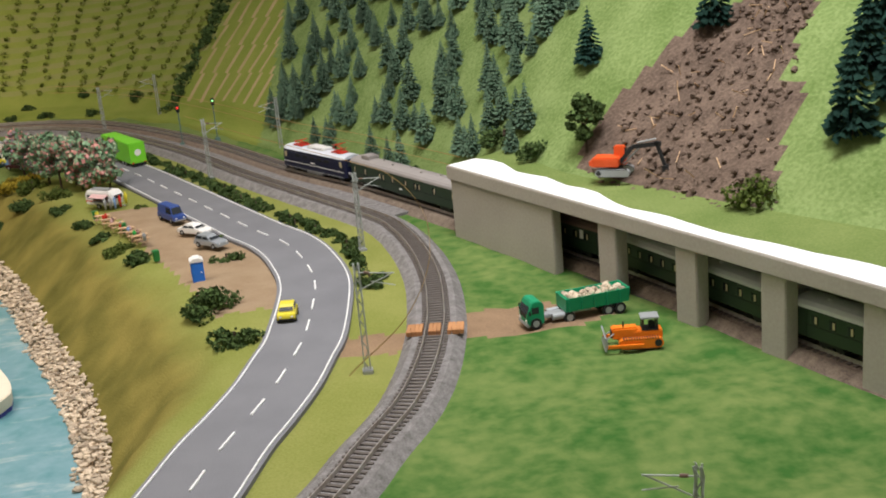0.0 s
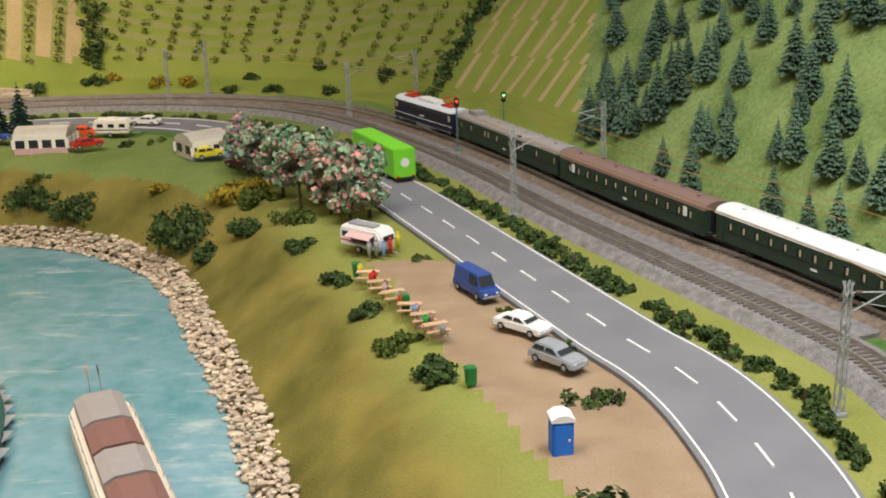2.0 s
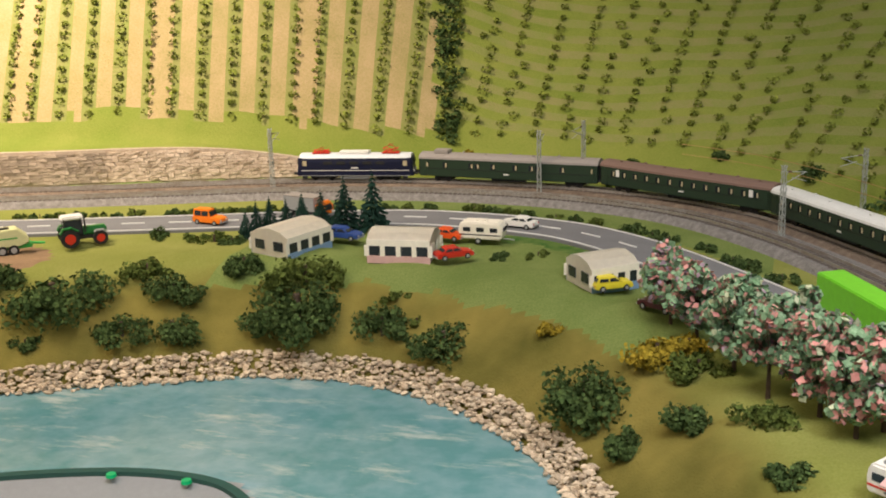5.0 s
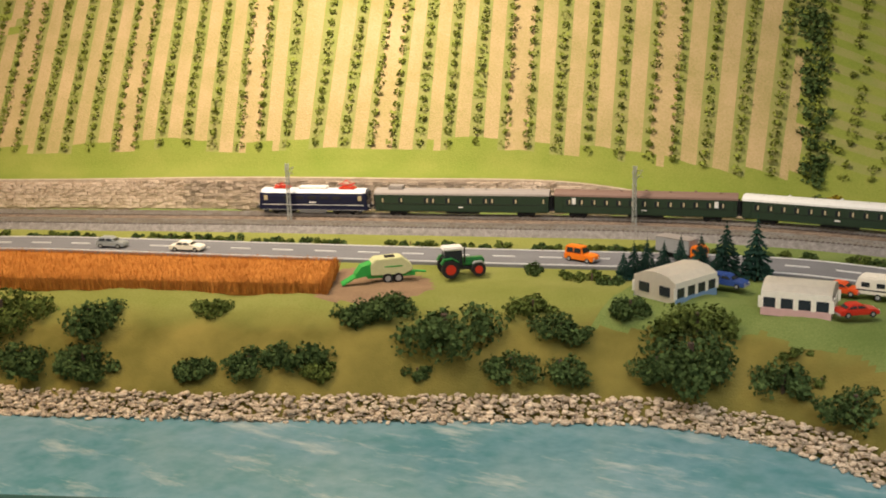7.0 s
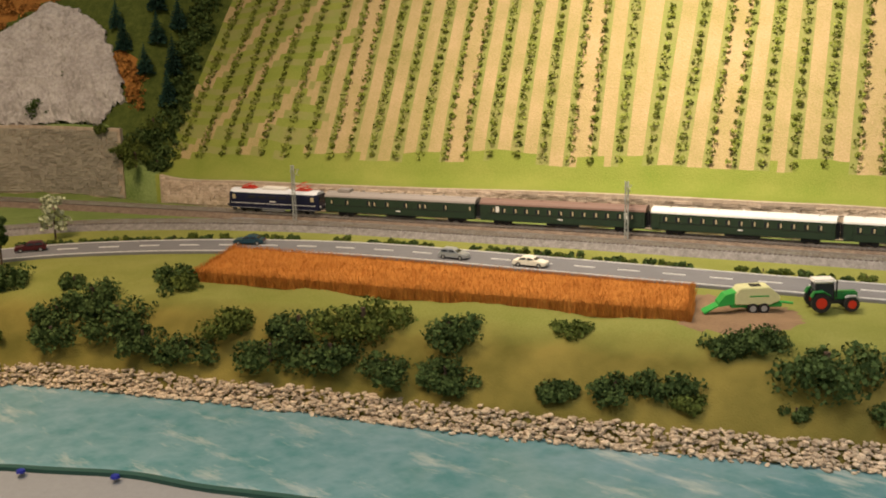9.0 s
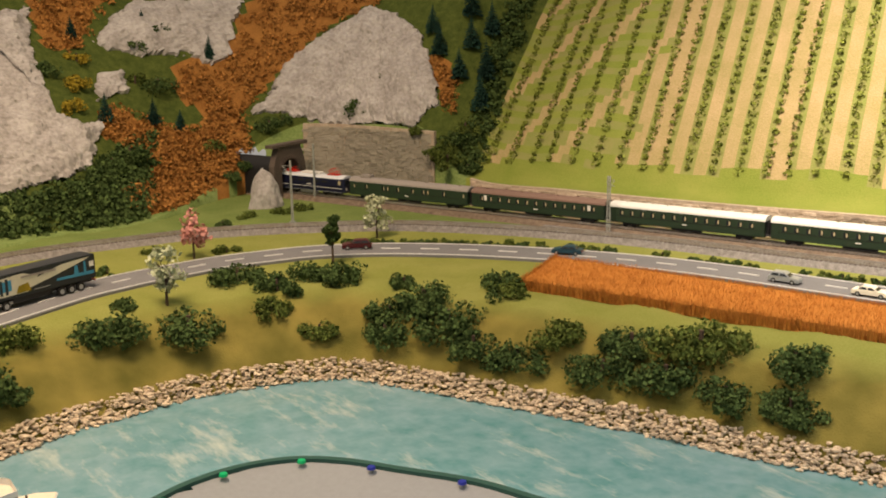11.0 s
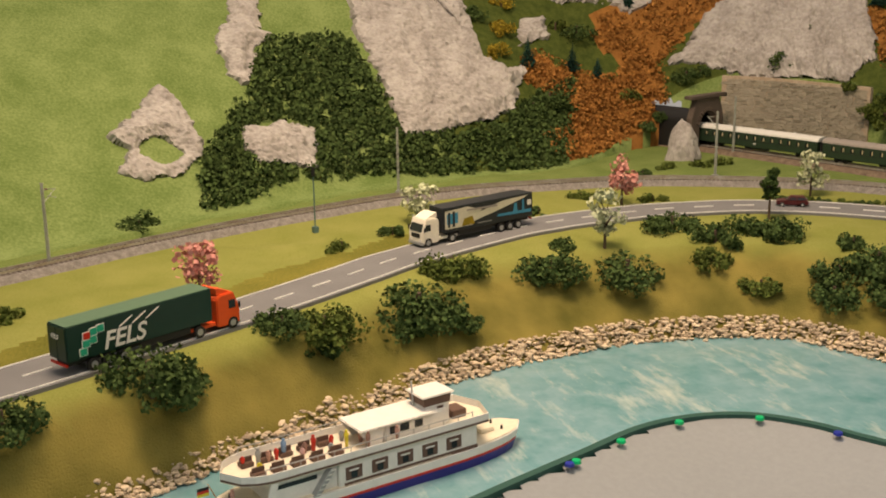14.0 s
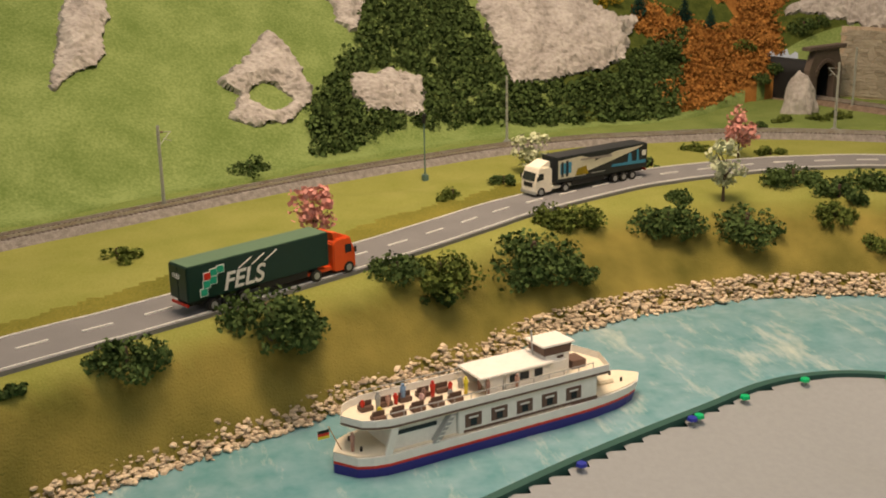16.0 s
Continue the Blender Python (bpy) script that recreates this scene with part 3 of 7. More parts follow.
# outlines on the hills: column and distance from the foot
RUST_PLOTS = [[(513, 0.09), (519, 0.16), (517, 0.23), (511, 0.23), (509, 0.31), (503, 0.25), (498, 0.23), (502, 0.2), (506, 0.16), (510, 0.11)],
              [(516, 0.14), (513, 0.09), (515, 0.02), (520, 0.03), (519, 0.1)],
              [(529, 0.22), (525, 0.16), (519, 0.1), (517, 0), (523, 0), (544, 0.03), (544, 0.07), (530, 0.1), (535, 0.19)],
              [(525, 0.48), (518, 0.42), (525, 0.35), (529, 0.37)],
              [(486, 0.13), (481, 0.13), (477, 0.09), (480, 0.07)]]
ROCKS = [[(562, 0.57), (566, 0.38), (567, 0.23), (568, 0.11), (561, 0.11), (555, 0.12), (543, 0.16), (533, 0.2), (542, 0.26), (535, 0.33), (526, 0.47)],
         [(513, 0.09), (510, 0.1), (507, 0.16), (503, 0.19), (500, 0.22), (494, 0.19), (488, 0.15), (480, 0.07), (485, 0.01), (497, 0), (505, 0.02)],
         [(590, 0.17), (584, 0.18), (580, 0.15), (583, 0.08), (591, 0.1), (592, 0.13)],
         [(597, 0.29), (596, 0.22), (598, 0.13), (603, 0.11), (607, 0.11), (611, 0.13), (607, 0.17), (609, 0.2), (603, 0.24)],
         [(619, 0.44), (614, 0.44), (617, 0.35), (622, 0.27), (627, 0.25), (629, 0.22), (630, 0.22), (627, 0.29)],
         [(579, 0.51), (575, 0.5), (579, 0.39), (577, 0.37), (581, 0.34), (585, 0.26), (587, 0.29), (585, 0.4), (582, 0.42)],
         [(524, 0.35), (519, 0.38), (517, 0.4), (510, 0.32), (512, 0.21), (514, 0.2), (516, 0.25), (520, 0.28)],
         [(527, 0.29), (523, 0.27), (525, 0.23), (530, 0.24)]]
THICKETS = [[(577, 0.37), (568, 0.34), (568, 0.13), (583, 0.07), (603, 0.03), (598, 0.13), (586, 0.23), (583, 0.3)],
            [(569, 0.11), (559, 0.1), (539, 0.15), (526, 0.14), (535, 0.07), (548, 0.01), (571, 0.04), (584, 0.06)]]


def inside(outline, i, d):
    """How deep a place lies inside an outline on the hills, in metres; negative outside."""
    if not (min(q[0] for q in outline) - 3 < i < max(q[0] for q in outline) + 3 and min(q[1] for q in outline) - 0.04 < d < max(q[1] for q in outline) + 0.04):
        return -0.04
    hit, least = False, 9.0
    x, y = i * 0.0125, d
    for (a, b), (c, e) in zip(outline, outline[1:] + outline[:1]):
        a, c = a * 0.0125, c * 0.0125
        if (b > y) != (e > y) and x < (c - a) * (y - b) / (e - b) + a:
            hit = not hit
        k = max(0.0, min(1.0, ((x - a) * (c - a) + (y - b) * (e - b)) / max((c - a) ** 2 + (e - b) ** 2, 1e-9)))
        least = min(least, math.hypot(x - a - k * (c - a), y - b - k * (e - b)))
    return least if hit else -least


ds = np.r_[0.0, np.arange(0, 0.5, 0.0125), np.arange(0.5, 1.0, 0.03)]
HP = np.array([[hill(i, d) for d in ds] for i in range(len(F))])
HP[:, 0, 2] = -0.03


def strip_kind(i, d):
    """0 grass, 1 vineyard soil, 2 landslide, 3 rust, 4 olive, 5 vine strip, 6 dim grass."""
    wob = 5 * noise.noise(Vector((i * 0.15, d * 14, 3))) + 3 * noise.noise(Vector((i * 0.4, d * 40, 5)))
    if C_LAND0 + 1 + d * 42 < i + wob * 0.4 < C_LAND1 + 1.5 - max(d - 0.1, 0) * 55 and 0.004 < d < 0.5:
        return 2
    if i < C_FOREST + d * 95:
        return 0
    if i < C_HEDGE:
        return 1 if int(i - d * 20) % 4 == 0 and d > 0.06 else 6
    if i < C_VINE:
        if d < F[i, 2] + 0.025 + 0.01 * noise.noise(Vector((i * 0.3, d * 30, 1))):
            return 6
        if i < 327 + d * 12:
            return 5 if int(d * 80) % 2 else 6
        if i > 445 + 8 * noise.noise(Vector((d * 20, 1, 1))):
            return 1 if int(i * 0.5 + d * 30) % 5 == 0 else 5 if int(d * 70) % 2 else 6
        return 5 if np.abs(VINE_ROWS - i - 0.5).min() < 0.75 else 1
    rust = max(inside(q, i, d) for q in RUST_PLOTS) * 40
    if rust + wob * 0.06 > 0:
        return 3
    if i < 561 and d > 0.02:
        return 4
    return 0


keep = np.ones((len(F) - 1, len(ds) - 1), bool)
idx = np.zeros((len(F) - 1, len(ds) - 1), int)
mid = (HP[:-1, :-1] + HP[1:, 1:]) / 2
dtun, _ = near(OUTER, mid[..., :2].reshape(-1, 2))
dtun = np.abs(dtun).reshape(keep.shape)
for i in range(keep.shape[0]):
    for j in range(keep.shape[1]):
        idx[i, j] = strip_kind(i, ds[j])
        if dtun[i, j] < 0.032 and mid[i, j, 2] < 0.085 and i > C_VINE:
            keep[i, j] = False
tagged(mesh_grid("hillside", HP, None, keep, [HILLGREEN, VINESOIL, LANDSLIDE, RUST, OLIVEBUSH, VINEGRASS, MEADOW], idx), "steep flocked hillsides with vineyard, meadow and landslide", "hill", kind="structure")

# ---- road ----
road = tagged(sweep("road", ROAD, [(-0.044, -0.006), (0.044, -0.006), (0.044, 0.001), (-0.044, 0.001)], ASPHALT, -0.001), "grey asphalt country road with white lines", "road", kind="structure")
for side in (-1, 1):
    e = side * 0.0395
    sweep("edge_line", ROAD, [(e - 0.0008, 0.0), (e + 0.0008, 0.0), (e + 0.0008, 0.0012), (e - 0.0008, 0.0012)], MARKING, 0.0, road)
dash_mesh = None
for k in range(int(len(ROAD) * 0.01 / 0.0665)):
    s = k * 0.0665 + 0.01
    p, a = along(ROAD, s)
    if dash_mesh is None:
        dash_mesh = part("centre_dash", box(B(), -0.016, 0.016, -0.001, 0.001, 0.0, 0.0014), MARKING, road)
        dash_mesh.matrix_basis = pose(p[0], p[1], 0, 0, 0, math.degrees(a))
    else:
        again(dash_mesh, pose(p[0], p[1], 0, 0, 0, math.degrees(a)))


# ---- tracks ----
def lay_track(line, mat, label, z=0.0):
    t = tagged(sweep("railway_track", line, [(-0.034, -0.02), (0.034, -0.02), (0.034, -0.006), (0.021, 0.004), (-0.021, 0.004), (-0.034, -0.006)], mat, z), label, "railway", kind="structure")
    for o in (-0.00875, 0.00875):
        sweep("rail", line, [(o - 0.0008, 0.0045), (o + 0.0008, 0.0045), (o + 0.0005, 0.0085), (o - 0.0005, 0.0085)], RAIL, z, t)
    n = normals(line)
    vs, fs = [], []
    step = 0.0075
    s = 0.0
    while s < len(line) * 0.01 - 0.02:
        p, a = along(line, s)
        c, q = math.cos(a), math.sin(a)
        k = len(vs)
        for zz in (0.002, 0.0052):
            for u, v in ((-0.0016, -0.0145), (0.0016, -0.0145), (0.0016, 0.0145), (-0.0016, 0.0145)):
                vs.append((p[0] + u * c - v * q, p[1] + u * q + v * c, z + zz))
        fs += [(k + 4, k + 5, k + 6, k + 7), (k, k + 1, k + 5, k + 4), (k + 1, k + 2, k + 6, k + 5), (k + 2, k + 3, k + 7, k + 6), (k + 3, k, k + 4, k + 7)]
        s += step
    me = bpy.data.meshes.new("sleepers")
    me.from_pydata(vs, [], fs)
    me.materials.append(SLEEPER)
    ob = new("sleepers", me)
    ob.parent = t
    ob["kind"] = "stuff"
    return t


lay_track(INNER, BALLAST, "single model track on grey ballast")
lay_track(OUTER, BALLASTBROWN, "outer model track on brown ballast beside the hill")
# ballast between the two tracks where they run side by side
fill0 = int(np.hypot(OUTER[:, 0] - 0.87, OUTER[:, 1] - 0.66).argmin())
sweep("ballast_fill", OUTER[fill0:fill0 + 330], [(0.02, -0.02), (0.09, -0.02), (0.085, 0.0), (0.02, 0.0)], BALLAST, 0.0)["kind"] = "structure"


# ---- bank stones ----
def stone_band():
    rnd = np.random.default_rng(4)
    n = normals(SHORE)
    holder = tagged(new("bank_stones"), "pale broken stones lining the water's edge", "stones", kind="stuff")
    protos = []
    for k in range(10):
        bm = B()
        bmesh.ops.create_icosphere(bm, subdivisions=1, radius=1)
        for v in bm.verts:
            v.co = Vector((v.co.x * rnd.uniform(0.9, 1.8), v.co.y * rnd.uniform(0.6, 1.1), v.co.z * rnd.uniform(0.35, 0.8)))
        me = bpy.data.meshes.new("s")
        bm.to_mesh(me)
        bm.free()
        protos.append((np.array([v.co[:] for v in me.vertices]), [tuple(p.vertices) for p in me.polygons]))
    vs, fs = [], []
    for k in range(15000):
        i = int(rnd.integers(20, len(SHORE) - 20))
        d = rnd.uniform(-0.005, 0.024)
        x, y = SHORE[i, :2] - n[i] * d + rnd.normal(0, 0.003, 2)
        r = rnd.uniform(0.0013, 0.0036) * (1 if rnd.random() < 0.85 else 1.5)
        q, f = protos[int(rnd.integers(10))]
        a = rnd.uniform(0, 6.28)
        rot = np.array([[math.cos(a), -math.sin(a), 0], [math.sin(a), math.cos(a), 0], [0, 0, 1]])
        z = float(bank(np.array(max(d, 0.0)))) + r * 0.3 + rnd.uniform(0, 0.003)
        o = len(vs)
        vs += (q @ rot.T * r + (x, y, z)).tolist()
        fs += [tuple(o + j for j in g) for g in f]
    me = bpy.data.meshes.new("bank_stones")
    me.from_pydata(vs, [], fs)
    me.materials.append(STONES)
    ob = new("stone_layer", me)
    ob.parent = holder


stone_band()


# ---- gallery over the outer track ----
def gallery():
    ax, ay, ux, uy = 0.924, 0.528, 0.4144, -0.9101
    nx, ny = 0.9101, 0.4144
    yaw = math.degrees(math.atan2(uy, ux))
    g = thing("railway_gallery", "beige concrete avalanche gallery with square pillars over the track", "gallery")
    g.matrix_world = pose(ax, ay, 0, 0, 0, yaw)
    # local: x along the front, y away from the hill is negative
    part("front_wall", box(B(), 0.0, 0.216, 0.0, 0.012, -0.02, 0.073, 0.001), CONCRETE, g)
    part("end_wall", box(B(), -0.004, 0.004, 0.012, 0.02, -0.02, 0.073, 0.0005), CONCRETE, g)
    slab = part("roof_slab", box(B(), -0.004, 1.6, -0.003, 0.1, 0.073, 0.09, 0.001), CONCRETE, g, "beige concrete slab edge")
    rnd = random.Random(3)
    bm = B()
    n = 60
    front = [(-0.002 + k * 1.55 / n, 0.0) for k in range(n + 1)]
    back = [(x, 0.03 + 0.016 * noise.noise(Vector((x * 14, 0, 0))) + 0.012 * math.sin(x * 9 + 1)) for x, _ in front]
    vs = [[bm.verts.new((x, y, z)) for (x, y) in row] for row, z in ((front, 0.0905), (back, 0.0915))]
    for k in range(n):
        bm.faces.new((vs[0][k], vs[0][k + 1], vs[1][k + 1], vs[1][k]))
    part("roof_plaster", bm, WHITEROOF, slab, "unpainted white plaster strip")
    # turf on the roof behind the plaster
    bm = B()
    vs = [[bm.verts.new((x, y, z)) for (x, y) in row] for row, z in (([(x, y - 0.001) for x, y in back], 0.0912), ([(x, 0.13) for x, _ in back], 0.096))]
    for k in range(n):
        bm.faces.new((vs[0][k], vs[0][k + 1], vs[1][k + 1], vs[1][k]))
    part("roof_turf", bm, GRASS, slab, "bright grass covering")
    p = part("pillar", box(B(), -0.0148, 0.0148, 0.0, 0.016, -0.02, 0.073, 0.001), CONCRETE, g)
    p.matrix_basis = pose(0.311, 0, 0)
    for x in (0.431, 0.543, 0.655, 0.767, 0.879, 0.991, 1.103):
        again(p, pose(x, 0, 0))
    # back wall and floor: shade under the roof painted in
    part("back_wall", box(B(), 0.0, 1.6, 0.098, 0.106, -0.02, 0.09), SHADECON, g, "interior wall with the gallery's shade put into its colour")
    part("interior_floor", box(B(), 0.0, 1.6, 0.016, 0.098, -0.01, -0.004), SHADECON, g)


gallery()


# ---- stone wall below the vineyard, stone by stone ----
def masonry(name, i0, i1, label, height, mat, size, courses, off=0.003, group=""):
    wall = tagged(new(name), label, "stone wall", kind="structure")
    rnd = random.Random(8)
    # mortar core behind the stones
    line = F[i0:i1, :2] - FN[i0:i1] * off
    hs = F[i0:i1, 3] if height is None else np.full(i1 - i0, height)
    vs, fs = [], []
    for k in range(len(line)):
        b = line[k] + FN[i0 + k] * 0.01
        vs += [(*line[k], -0.02), (*line[k], hs[k] + 0.004), (*b, hs[k] + 0.004), (*b, -0.02)]
    for k in range(len(line) - 1):
        for j in range(4):
            a, c = 4 * k + j, 4 * k + (j + 1) % 4
            fs.append((a, c, c + 4, a + 4))
    fs += [(0, 1, 2, 3), tuple(range(len(vs) - 4, len(vs)))]
    me = bpy.data.meshes.new("mortar")
    me.from_pydata(vs, [], fs)
    me.materials.append(JOINT)
    core = new("mortar", me)
    core.parent = wall
    protos = []
    for k in range(6):
        bm = box(B(), -0.5, 0.5, -0.5, 0.5, 0, 1, 0.0)
        for v in bm.verts:
            v.co += Vector((rnd.uniform(-0.1, 0.1), rnd.uniform(-0.2, 0.2), rnd.uniform(-0.12, 0.12)))
        o = finish("stone", bm, mat)
        protos.append(o.data)
        bpy.data.objects.remove(o)
    spots = []
    hmax = float(max(hs))
    ch = hmax / courses
    for c in range(courses):
        s = rnd.uniform(0, size)
        while s < (len(line) - 2) * 0.0125:
            w = size * rnd.uniform(0.6, 1.5)
            p, a = along(line, s + w / 2)
            k = min(int((s + w / 2) / 0.0125), len(hs) - 1)
            if (c + 0.7) * ch < hs[k] + 0.003:
                spots.append((p, a, c * ch - 0.001, w))
            s += w
    near_first = sorted(spots, key=lambda q: abs(q[0][0] + 1.0))
    for p, a, z, w in near_first[:300]:
        o = new("stone", rnd.choice(protos))
        o.parent = wall
        o.matrix_basis = pose(p[0], p[1], z, 0, 0, math.degrees(a)) @ Matrix.Diagonal((w * 0.94, 0.004, ch * 0.9, 1))
    vs, fs = [], []
    for p, a, z, w in near_first[300:]:
        m = pose(p[0], p[1], z, 0, 0, math.degrees(a)) @ Matrix.Diagonal((w * 0.94, 0.004, ch * 0.9, 1))
        d = rnd.choice(protos)
        o = len(vs)
        vs += [(m @ v.co)[:] for v in d.vertices]
        fs += [tuple(o + j for j in q.vertices) for q in d.polygons]
    if vs:
        me = bpy.data.meshes.new("far_stones")
        me.from_pydata(vs, [], fs)
        me.materials.append(mat)
        o = new("far_stones", me)
        o.parent = wall
        o["kind"] = "stuff"
    return wall


masonry("stone_wall", column(-0.33, 1.905), C_VINE, "pale rough stone retaining wall below the vineyard", None, WALLSTONE, 0.014, 9)
masonry("brick_retaining_wall", 478, 507, "grey-brown brick retaining wall beside the tunnel", 0.135, RETBRICK, 0.017, 22)


def tunnel():
    d = np.hypot(OUTER[:, 0] + 2.275, OUTER[:, 1] - 1.118)
    i = int(d.argmin())
    e = OUTER[i + 3] - OUTER[i - 3]
    t = thing("tunnel_portal", "dark stone tunnel portal with a round arch", "tunnel")
    t.matrix_world = pose(OUTER[i, 0], OUTER[i, 1], 0, 0, 0, math.degrees(math.atan2(e[1], e[0])))
    arch = [(0.027 * math.cos(k * math.pi / 16), 0.05 + 0.027 * math.sin(k * math.pi / 16)) for k in range(17)]
    inner = [(0.027, -0.02)] + arch + [(-0.027, -0.02)]
    outer = [(0.052, -0.02), (0.052, 0.06), (0.052, 0.105), (-0.052, 0.105), (-0.052, 0.06), (-0.052, -0.02)]
    bm = B()
    for x in (0.0, 0.014):
        iv = [bm.verts.new((x, y, z)) for y, z in inner]
        ov = [bm.verts.new((x, y, z)) for y, z in ((0.052, -0.02),) + tuple((0.052 if y > 0 else -0.052, z) if abs(y) > 0.02 else (y * 1.9, 0.105) for y, z in arch) + ((-0.052, -0.02),)]
        for k in range(len(iv) - 1):
            bm.faces.new((iv[k], iv[k + 1], ov[k + 1], ov[k]))
        if x == 0.0:
            first = iv, ov
        else:
            for r0, r1 in zip(first, (iv, ov)):
                for k in range(len(r0) - 1):
                    bm.faces.new((r0[k], r0[k + 1], r1[k + 1], r1[k]))
    part("portal_wall", bm, PORTAL, t)
    bm = B()
    loft(bm, [[(x, y * 1.04, z + 0.001) for y, z in inner] for x in (0.012, 0.6)], caps=False)
    # plain black stands in for the darkness inside the tunnel
    part("tunnel_lining", bm, BLACK, t, "black tunnel lining with the tunnel's darkness put into its colour")
    bm = box(B(), -0.004, 0.018, -0.058, 0.058, 0.104, 0.111, 0.001)
    part("coping", bm, PORTAL, t)
    keys = part("arch_stone", box(B(), -0.003, 0.0, -0.0028, 0.0028, 0.0275, 0.035, 0.0004), PORTAL, t)
    keys.matrix_basis = pose(0, 0, 0.05)
    for k in range(-6, 7):
        if k:
            again(keys, pose(0, 0, 0.05, k * 13.5, 0, 0))


tunnel()


# ---- masts, wires, signals ----
def mast(x, y, facing, h=0.093, thin=False, arm=True):
    m = thing("catenary_mast", "grey lattice catenary mast beside the track", "mast", "catenary masts")
    w = 0.0015 if thin else 0.0028
    bm = B()
    for a, b in ((-1, -1), (1, -1), (1, 1), (-1, 1)):
        cyl(bm, (a * w, b * w, 0), (a * w * 0.6, b * w * 0.6, h), 0.0006, 5)
    for k in range(10):
        z0, z1 = h * k / 10, h * (k + 1) / 10
        s = 1 if k % 2 else -1
        for q in (-1, 1):
            cyl(bm, (-s * w, q * w, z0), (s * w, q * w, z1), 0.0004, 4)
            cyl(bm, (q * w, -s * w, z0), (q * w, s * w, z1), 0.0004, 4)
    part("lattice_post", bm, MASTGREY, m)
    part("concrete_foot", box(B(), -0.005, 0.005, -0.005, 0.005, -0.012, 0.004, 0.0008), GREY, m)
    if arm:
        bm = B()
        cyl(bm, (0, 0, h * 0.92), (0.034, 0, h * 0.88), 0.0006, 5)
        cyl(bm, (0, 0, h * 0.76), (0.032, 0, h * 0.88), 0.0006, 5)
        cyl(bm, (0.012, 0, h * 0.83), (0.034, 0, h * 0.77), 0.0005, 5)
        part("bracket_arm", bm, MASTGREY, m)
        part("insulator", cyl(B(), (0.006, 0, h * 0.915), (0.011, 0, h * 0.908), 0.0013, 8), BOATBROWN, m)
    m.matrix_world = pose(x, y, ground_z(x, y) if abs(ground_z(x, y)) < 0.03 else 0, 0, 0, facing)
    return m


MASTS = [(0.788, 0.114, 0, 0.107), (0.803, 0.521, 20, 0.102), (0.574, 1.04, 25, 0.102), (0.41, 1.735, 200, 0.1), (0.311, 1.6, 40, 0.1), (-0.046, 1.811, 90, 0.1), (-0.466, 1.768, 90, 0.1), (-0.996, 1.585, 110, 0.1), (-1.557, 1.368, 120, 0.105), (-2.008, 0.976, 180, 0.12, True), (-2.085, 0.393, -30, 0.115, True, False),
         (-1.775, -0.187, 150, 0.118, True), (0.69, 1.22, 200, 0.1), (0.005, 1.895, 250, 0.1), (-2.19, 1.125, -60, 0.12, True, False), (0.967, -0.308, 150, 0.092)]
for q in MASTS:
    mast(*q)


def wire(name, line, off, h, label):
    sweep(name, line, [(off - 0.0004, h - 0.0004), (off + 0.0004, h - 0.0004), (off, h + 0.0004)], plain("copper_wire_mat", (0.4, 0.26, 0.1), 0.4, 0.6), 0.0)
    o = bpy.data.objects[name]
    tagged(o, label, "wire")


wire("contact_wire", OUTER[fill0 - 10:fill0 + 135], 0.0, 0.072, "thin copper contact wire over the outer track")
wire("inner_contact_wire", INNER[48:190], 0.0, 0.074, "thin copper contact wire over the inner track")
wire("carrier_wire", OUTER[fill0 - 10:fill0 + 135], 0.0, 0.086, "thin copper carrier wire over the outer track")


def signal(x, y, lamp, h=0.075):
    s = thing("light_signal", "slim railway light signal with a glowing lamp", "signal", "light signals")
    part("post", cyl(B(), (0, 0, -0.01), (0, 0, h), 0.0012, 8), SIGGREEN, s)
    part("foot", box(B(), -0.005, 0.005, -0.004, 0.004, -0.012, 0.003, 0.0008), SIGGREEN, s)
    part("head", box(B(), -0.0035, 0.0035, -0.002, 0.002, h, h + 0.014, 0.001), BLACK, s)
    part("lens", cyl(B(), (0, -0.0026, h + 0.0095), (0, -0.002, h + 0.0095), 0.0017, 10), lamp, s)
    again(part("dark_lens", cyl(B(), (0, -0.0026, h + 0.004), (0, -0.002, h + 0.004), 0.0014, 10), GLASS, s), pose(0, 0, 0))
    s.matrix_world = pose(x, y, 0, 0, 0, 10)


signal(0.496, 1.368, LAMPRED, 0.062)
signal(0.562, 1.385, LAMPGREEN, 0.066)
signal(-1.856, 0.197, BLACK, 0.08)


# ---- timber crossing ----
def crossing():
    d = np.hypot(INNER[:, 0] - 0.849, INNER[:, 1] - 0.181)
    i = int(d.argmin())
    e = INNER[i + 2] - INNER[i - 2]
    c = thing("level_crossing", "reddish timber planks laid across the track", "crossing")
    c.matrix_world = pose(INNER[i, 0], INNER[i, 1], 0, 0, 0, math.degrees(math.atan2(e[1], e[0])))
    p = part("plank", box(B(), -0.0115, 0.0115, -0.0019, 0.0019, 0.004, 0.0088, 0.0004), BROWNWOOD, c)
    ys_ = [-0.0275, -0.0235, -0.0195, -0.0155, -0.0045, -0.0005, 0.0035, 0.0135, 0.0175, 0.0215, 0.0255]
    p.matrix_basis = pose(0, ys_[0], 0)
    for y in ys_[1:]:
        again(p, pose(0, y, 0, 0, 0, 1.5 * math.sin(y * 900)))


crossing()


